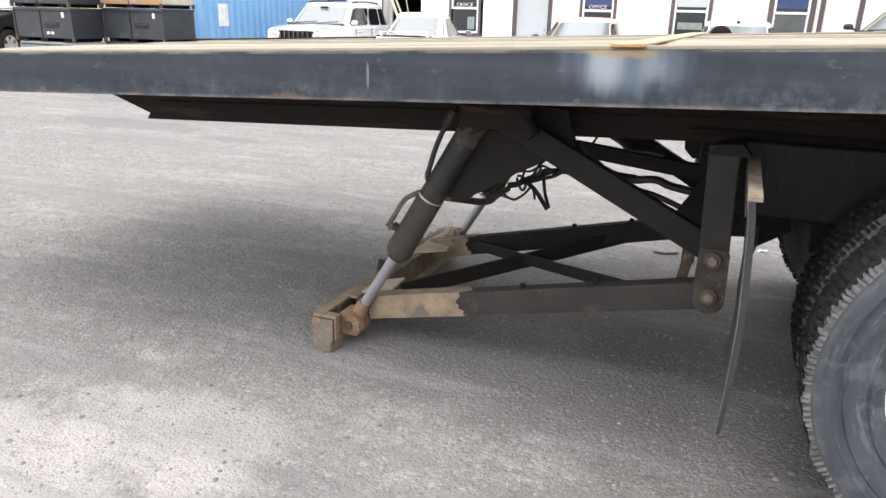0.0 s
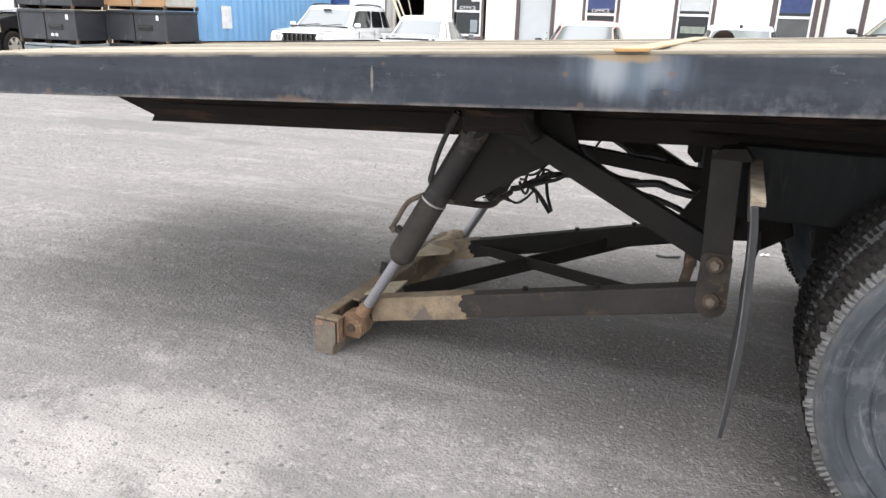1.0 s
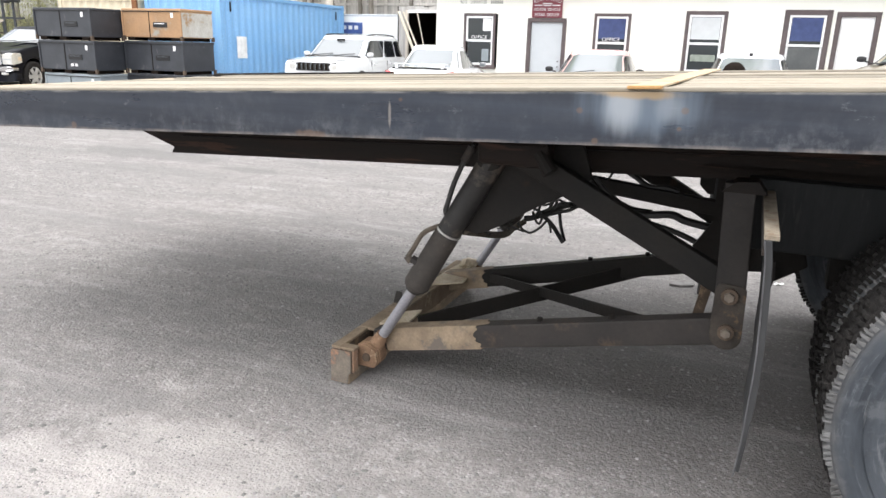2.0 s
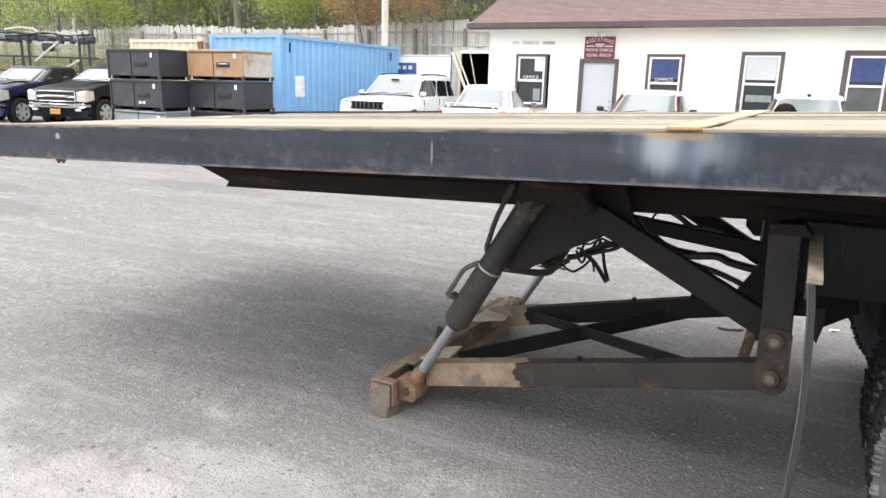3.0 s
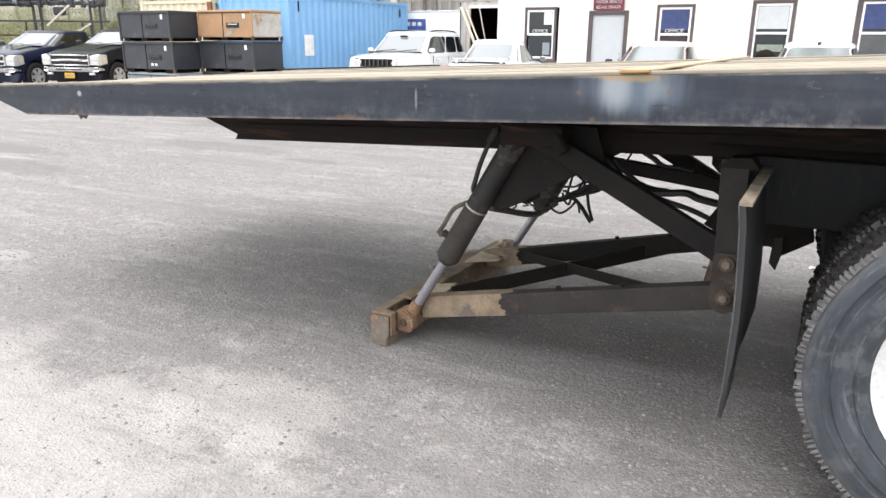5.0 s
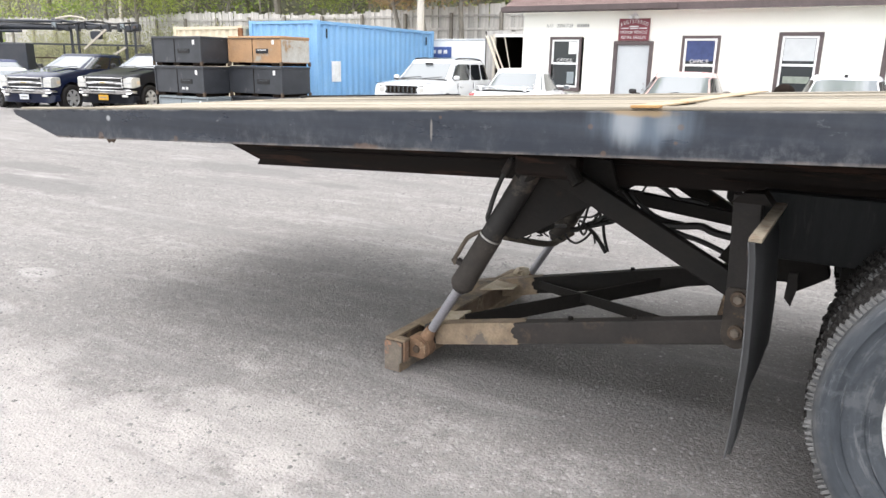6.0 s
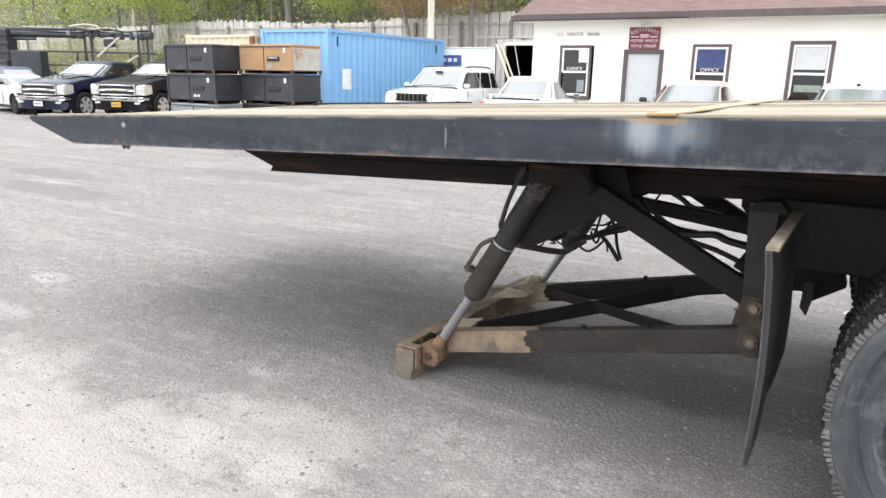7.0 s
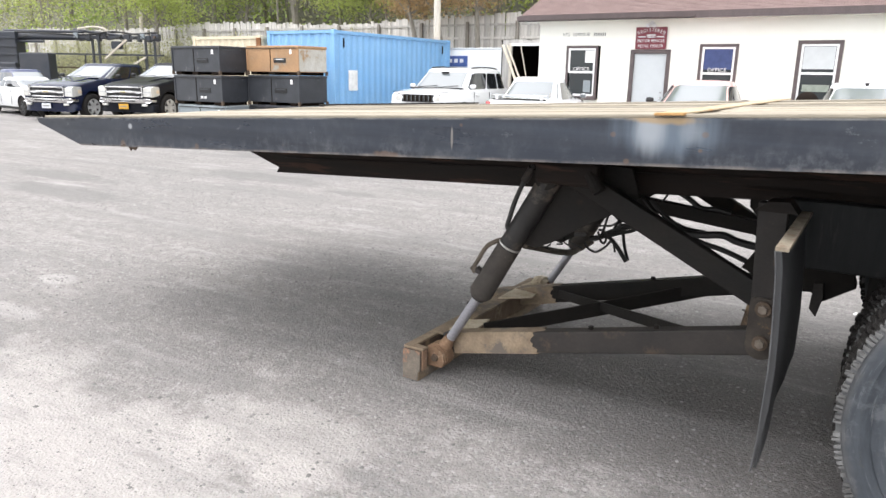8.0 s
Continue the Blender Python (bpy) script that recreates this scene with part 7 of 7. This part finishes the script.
def from_wheel(wx, wy, ax, ay, turn, z):
    """The vehicle's pose from one wheel's ground point, that wheel's place on the vehicle and its heading."""
    c, s = math.cos(radians(turn)), math.sin(radians(turn))
    return heading(wx - (ax * c - ay * s), wy - (ax * s + ay * c), turn, z)


pickup("dark navy pickup truck with chrome grille, parked nose out", from_wheel(-21.12, 13.75, 2.02, 0.9, -75, -0.15), "navy_paint", "alloy", "plate_white")
pickup("black pickup truck with chrome grille and orange plate", from_wheel(-18.53, 14.63, 2.02, 0.9, -75, -0.1), "black_paint", "alloy", "plate_orange")
pickup("tan pickup truck parked by the office", heading(3.6, 16.6, -118), "tan_car", "crate_grey", "plate_white")


def suv():
    v = thing("compact_suv", "boxy white compact suv with black slotted grille", "suv", from_wheel(-10.02, 14.93, 2.1, -0.55, -85, 0.0))
    axles = (1.28, -1.28)
    top = [(2.1, 0.98), (1.95, 1.03), (1.5, 1.075), (1.0, 1.11), (-1.9, 1.13), (-2.1, 1.1)]
    low = [(2.1, 0.48), (1.7, 0.36), (-1.7, 0.36), (-2.1, 0.46)]
    car_body(v, "white_car", 1.81, 2.1, -2.1, top, low, 0.16, 0.08, axles, 0.345, 0.03, 0.5)
    greenhouse(v, "white_car", (1.05, -2.03), (0.4, -1.86), 1.09, 1.56, 1.74, 1.46, 1.67, (0.42, 0.7), p=6.0)
    road_wheels(v, axles, 1.82, 0.345, 0.22, "crate_grey")
    g = part("grille", shell([(2.13, 0.8), (2.14, 0.9), (2.12, 0.99), (2.0, 0.99), (2.0, 0.8)], 0.98, 0.05, 0.0), "black_plastic", v, "black slotted grille")
    for i in range(7):
        y = -0.36 + 0.12 * i
        part("grille_slot", box(2.105, 2.145 - 0.05 * abs(y) ** 2.4 * 4, y - 0.03, y + 0.03, 0.82, 0.965, 0.008), "shed_dark", g, "slot with a satin rim")
        part("slot_rim", box(2.1, 2.14 - 0.05 * abs(y) ** 2.4 * 4, y - 0.044, y - 0.037, 0.815, 0.97, 0.002), "crate_grey", g)
    for s in (-1, 1):
        lamp = part("headlight", rod((1.9, s * 0.55, 0.895), (2.085, s * 0.55, 0.895), 0.108, seg=28), "black_plastic", v, "round headlight")
        part("lens", rod((2.08, s * 0.55, 0.895), (2.105, s * 0.55, 0.895), 0.09, 0.07, 28), "lamp_clear", lamp, "clear round lens")
        for ax in axles:
            part("fender_flare", tube([(ax + 0.425 * math.cos(k * math.pi / 10), s * 0.895, 0.355 + 0.425 * math.sin(k * math.pi / 10)) for k in range(11)], 0.036, 8, 3), "black_plastic", v, "black wheel-arch flare", True)
        part("roof_rail", tube([(0.2, s * 0.6, 1.6), (0.05, s * 0.6, 1.665), (-0.7, s * 0.6, 1.685), (-1.5, s * 0.6, 1.665), (-1.65, s * 0.6, 1.6)], 0.018, 8), "black_plastic", v, "black roof rail", True)
        for dx in (0.62, -0.42):
            part("door_seam", box(dx - 0.004, dx + 0.004, s * 0.9 - 0.008, s * 0.9 + 0.006, 0.45, 1.04), "black_plastic", v)
            part("door_handle", box(dx - 0.32, dx - 0.14, s * 0.905 - 0.015, s * 0.905 + 0.02, 0.93, 0.965, 0.01), "white_car", v)
    part("bumper", shell([(2.12, 0.32), (2.16, 0.5), (2.1, 0.62), (1.8, 0.62), (1.8, 0.32)], 1.78, 0.2, 0), "black_plastic", v, "", True)
    part("hood_seam", box(1.96, 1.966, -0.8, 0.8, 1.035, 1.048), "black_plastic", v)
    part("cowl", box(0.98, 1.1, -0.76, 0.76, 1.115, 1.148, 0.006), "black_plastic", v)
    for y in (-0.55, 0.05):
        part("wiper", beam((1.07, y, 1.15), (0.94, y + 0.52, 1.2), 0.018, 0.018), "black_plastic", v)
    part("inside_mirror", box(0.5, 0.53, -0.11, 0.11, 1.5, 1.56, 0.01), "black_plastic", v)
    mirrors(v, 0.7, 0.87, 1.16, "white_car")


suv()


def sedan(label, m, paint, roof_z=1.43, spoiler=False, mirror="black_plastic", rim="crate_grey", W=1.78):
    v = thing("sedan", label, "car", m)
    axles = (1.33, -1.33)
    top = [(2.27, 0.7), (2.1, 0.76), (1.6, 0.86), (1.05, 0.93), (0.8, 0.95), (-1.4, 0.97), (-1.7, 0.985), (-2.15, 0.965), (-2.27, 0.9)]
    low = [(2.27, 0.34), (1.8, 0.24), (-1.8, 0.24), (-2.27, 0.38)]
    car_body(v, paint, W, 2.27, -2.27, top, low, 0.24, 0.14, axles, 0.32, 0.035)
    greenhouse(v, paint, (1.12, -1.72), (0.16, -0.92), 0.94, roof_z - 0.1, W - 0.13, W - 0.46, roof_z, (0.48, 0.78), True, 4.0)
    road_wheels(v, axles, W, 0.32, 0.2, rim)
    for s in (-1, 1):
        part("headlight", prism([(1.78, 0.74), (2.08, 0.6), (2.17, 0.6), (2.14, 0.7), (1.85, 0.8)], "y", *sorted((s * 0.48, s * 0.79)), 0.03), "lamp_clear", v, "clear headlight")
        part("tail_light", prism([(-2.26, 0.79), (-2.0, 0.8), (-1.98, 0.9), (-2.22, 0.925)], "y", *sorted((s * (W / 2 - 0.32), s * (W / 2 - 0.035))), 0.03), "lamp_red", v, "red tail light")
        for dx in (0.5, -0.42):
            part("door_seam", box(dx - 0.004, dx + 0.004, s * W / 2 - 0.012, s * W / 2 - 0.001, 0.35, 0.88), "black_plastic", v)
            part("door_handle", box(dx - 0.3, dx - 0.13, s * W / 2 - 0.02, s * W / 2 + 0.012, 0.8, 0.835, 0.01), paint, v)
    part("grille", box(2.18, 2.285, -0.38, 0.38, 0.52, 0.64, 0.02), "black_plastic", v)
    part("number_plate", box(-2.295, -2.265, -0.18, 0.18, 0.74, 0.86, 0.004), "plate_white", v, "number plate, blank")
    part("plate_bar", box(-2.299, -2.295, -0.12, 0.12, 0.78, 0.82), "letter_grey", v)
    part("trunk_seam", box(-2.2, -2.194, -0.6, 0.6, 0.96, 0.992), "black_plastic", v)
    part("lower_trim", shell([(2.24, 0.2), (2.26, 0.34), (-2.24, 0.34), (-2.22, 0.2)], W - 0.06, 0.3, 0.18), "black_plastic", v, "", True)
    if spoiler:
        part("spoiler", shell([(-2.06, 1.055), (-2.07, 1.075), (-2.26, 1.075), (-2.26, 1.055)], 1.34, 0.05, 0.12), paint, v, "rear wing spoiler", True)
        for s in (-1, 1):
            part("spoiler_leg", box(-2.22, -2.1, s * 0.5 - 0.03, s * 0.5 + 0.03, 0.97, 1.06), paint, v)
    part("cowl", box(1.04, 1.16, -W / 2 + 0.16, W / 2 - 0.16, 0.945, 0.968, 0.006), "black_plastic", v)
    for y in (-0.45, 0.2):
        part("wiper", beam((1.14, y, 0.97), (1.0, y + 0.5, 1.03), 0.02, 0.015), "black_plastic", v)
    mirrors(v, 0.72, W / 2 + 0.06, 1.0, mirror)
    return v


sedan("white sedan with rear wing and red tail lights, parked nose in", heading(-6.72, 16.4, 100), "white_car", 1.47, True, "silver_car", "crate_grey", 1.6)
sedan("faded red car facing the lot", heading(-3.0, 16.6, -86), "red_car", 1.46)
badge = sedan("pale silver-white car facing the lot", heading(0.15, 16.65, -90), "silver_car", 1.47)
part("roof_badge", box(0.12, 0.16, -0.035, 0.035, 1.4, 1.46, 0.01), "black_plastic", badge, "small dark sensor at the windshield's top")
sedan("white sedan with black wheels beside the pickups", heading(-25.75, 14.45, -8, -0.15), "white_car", 1.3, False, "black_plastic", "black_plastic")
sedan("dark blue car at the lot's edge", heading(-29.6, 16.35, -8, -0.15), "blue_car", 1.56)


# ---- woods ----
def tree_mesh(seed, h, spread, leaf, count, size):
    rng = np.random.default_rng(seed)
    bm = bmesh.new()
    tips = []

    def limb(a, b, r0, r1):
        rod(a, b, r0, r1, 7, bm, False)
    p = Vector((0, 0, -0.3))
    r = h * 0.014 + 0.03
    joints = [p]
    for i in range(6):
        q = p + Vector((rng.uniform(-0.25, 0.25), rng.uniform(-0.25, 0.25), h / 6))
        limb(p, q, r, r * 0.84)
        p = q
        r *= 0.84
        joints.append(p)
        if i >= 1:
            for k in range(3):
                a = rng.uniform(0, 2 * math.pi)
                ln = spread * rng.uniform(0.5, 1.0) * (1.15 - i * 0.12)
                e = p + Vector((math.cos(a) * ln, math.sin(a) * ln, rng.uniform(0.2, 0.9) * ln))
                m = p.lerp(e, 0.5) + Vector((0, 0, 0.1 * ln))
                limb(p, m, r * 0.5, r * 0.3)
                limb(m, e, r * 0.3, r * 0.12)
                tips += [m, e, p.lerp(e, 0.75)]
                for _ in range(2):
                    e2 = m + Vector((rng.uniform(-0.5, 0.5) * ln, rng.uniform(-0.5, 0.5) * ln, rng.uniform(0, 0.5) * ln))
                    limb(m, e2, r * 0.22, r * 0.08)
                    tips.append(e2)
    T = np.array([tuple(t) for t in tips])
    pick = T[rng.integers(0, len(T), count)]
    c = pick + rng.normal(0, spread * 0.24, (count, 3)) * (1, 1, 0.7)
    u = rng.normal(size=(count, 3))
    u /= np.linalg.norm(u, axis=1)[:, None]
    w = np.cross(u, rng.normal(size=(count, 3)))
    w /= np.linalg.norm(w, axis=1)[:, None]
    s = size * rng.uniform(0.5, 1.2, (count, 1))
    V = np.stack([c - u * s, c + w * s * 0.55, c + u * s, c - w * s * 0.55], 1).reshape(-1, 3)
    me = bpy.data.meshes.new("crown")
    me.from_pydata(V.tolist(), [], [(4 * i, 4 * i + 1, 4 * i + 2, 4 * i + 3) for i in range(count)])
    me.materials.append(M[leaf])
    return bm, me


def make_woods():
    kinds = [("leaf_lime", 11, 2.4, 17000, 0.072), ("leaf_green", 13, 2.8, 17000, 0.076), ("leaf_olive", 10, 2.2, 14000, 0.07), ("leaf_brown", 7, 1.7, 13000, 0.05), ("leaf_lime", 6, 1.9, 14000, 0.062)]
    firsts = []
    for i, (leaf, h, sp, n, size) in enumerate(kinds):
        t = thing("tree", {"leaf_lime": "tree with fresh lime-green spring leaves", "leaf_green": "tall tree in fresh green leaf", "leaf_olive": "slender tree with thin olive leaves", "leaf_brown": "small tree with rust-brown buds"}[leaf], "tree", group="woods behind the fence")
        bm, me = tree_mesh(30 + i, h, sp, leaf, n, size)
        part("trunk", bm, "bark", t)
        crown = new("crown", me)
        crown.parent = t
        firsts.append(t)
    rng = random.Random(77)
    used = set()
    spots = [(-44 + 3.1 * i + rng.uniform(-0.8, 0.8), 30.2 + rng.uniform(0, 2.2), rng.choice((0, 2, 4, 4, 1))) for i in range(15)]
    spots += [(-17.3, 26.7, 3), (-15.8, 26.4, 3), (-14.3, 26.9, 3), (-11.2, 30.4, 3), (-9.0, 29.8, 0), (-19.5, 29.4, 3), (-34.5, 26.6, 4)]
    spots += [(-58 + 3.7 * i + rng.uniform(-1.3, 1.3), 35 + rng.uniform(-1, 3), rng.choice((0, 1, 2, 1))) for i in range(16)]
    spots += [(-66 + 4.6 * i + rng.uniform(-1.3, 1.3), 42 + rng.uniform(-2, 4), rng.choice((0, 1, 2, 1))) for i in range(16)]
    for x, y, k in spots:
        z = float(ground_z(np.array(x), np.array(y)))
        s = rng.uniform(0.85, 1.2)
        m = Matrix.LocRotScale((x, y, z), Euler((0, 0, rng.uniform(0, 6.28))), None)
        if k not in used:
            used.add(k)
            firsts[k].matrix_basis = m
        else:
            c = copy_thing(firsts[k], m)
            c.scale = (s, s, s)
    # bare stems and undergrowth that nobody could count
    r = np.random.default_rng(5)
    bm = bmesh.new()
    for i in range(170):
        x, y = r.uniform(-75, 0), r.uniform(31, 58)
        z = float(ground_z(np.array(x), np.array(y)))
        h = r.uniform(6, 12)
        rod((x, y, z - 0.3), (x + r.uniform(-0.8, 0.8), y, z + h), r.uniform(0.05, 0.16), 0.03, 6, bm, False)
    w = part("woodland_stems", bm, "bark", None)
    tagged(w, "bare grey-brown stems in the far woods", "woods", kind="stuff")
    for leaf, n, lo, hi, size in (("leaf_olive", 60000, 0.1, 7.5, 0.13), ("leaf_green", 45000, 0.1, 9.0, 0.14), ("leaf_lime", 45000, 0.1, 6, 0.12)):
        k = 420
        cx, cy = r.uniform(-80, 4, k), r.uniform(30, 60, k)
        cz = ground_z(cx, cy) + r.uniform(lo, hi, k)
        i = r.integers(0, k, n)
        c = np.stack([cx[i], cy[i], cz[i]], 1) + r.normal(0, 0.8, (n, 3))
        u = r.normal(size=(n, 3))
        u /= np.linalg.norm(u, axis=1)[:, None]
        q = np.cross(u, r.normal(size=(n, 3)))
        q /= np.linalg.norm(q, axis=1)[:, None]
        s = size * r.uniform(0.5, 1.2, (n, 1))
        V = np.stack([c - u * s, c + q * s * 0.6, c + u * s, c - q * s * 0.6], 1).reshape(-1, 3)
        me = bpy.data.meshes.new("woodland_leaves")
        me.from_pydata(V.tolist(), [], [(4 * j, 4 * j + 1, 4 * j + 2, 4 * j + 3) for j in range(n)])
        me.materials.append(M[leaf])
        tagged(new("woodland_leaves", me), "scattered spring leaves of the far woods", "woods", kind="stuff")
    # low brush in front of the fence
    n, k = 26000, 150
    cx, cy = r.uniform(-46, -20, k), r.uniform(24.5, 27.6, k)
    i = r.integers(0, k, n)
    c = np.stack([cx[i], cy[i], ground_z(cx[i], cy[i]) + r.uniform(0, 1.3, n)], 1) + r.normal(0, 0.45, (n, 3)) * (1, 1, 0.4)
    u = r.normal(size=(n, 3)) * (0.5, 0.5, 1)
    u /= np.linalg.norm(u, axis=1)[:, None]
    q = np.cross(u, r.normal(size=(n, 3)))
    q /= np.linalg.norm(q, axis=1)[:, None]
    s = 0.06 * r.uniform(0.5, 1.4, (n, 1))
    V = np.stack([c - u * s, c + q * s * 0.3, c + u * s, c - q * s * 0.3], 1).reshape(-1, 3)
    me = bpy.data.meshes.new("bank_brush")
    me.from_pydata(V.tolist(), [], [(4 * j, 4 * j + 1, 4 * j + 2, 4 * j + 3) for j in range(n)])
    me.materials.append(M["leaf_olive"])
    tagged(new("bank_brush", me), "thin olive brush growing along the fence", "brush", kind="stuff")
    # grass tufts on the bank
    n = 30000
    x, y = r.uniform(-45, -9, n), r.uniform(23.6, 28.6, n)
    z = ground_z(x, y)
    a = r.uniform(0, 6.28, n)
    h = r.uniform(0.08, 0.4, n)
    d = np.stack([np.cos(a), np.sin(a), 0 * a], 1) * 0.02
    b = np.stack([x, y, z], 1)
    tip = b + np.stack([r.normal(0, 0.08, n), r.normal(0, 0.08, n), h], 1)
    V = np.stack([b - d, b + d, tip], 1).reshape(-1, 3)
    me = bpy.data.meshes.new("bank_grass")
    me.from_pydata(V.tolist(), [], [(3 * j, 3 * j + 1, 3 * j + 2) for j in range(n)])
    me.materials.append(M["grass"])
    tagged(new("bank_grass", me), "rough yellow-green grass on the bank", "grass", kind="stuff")


make_woods()
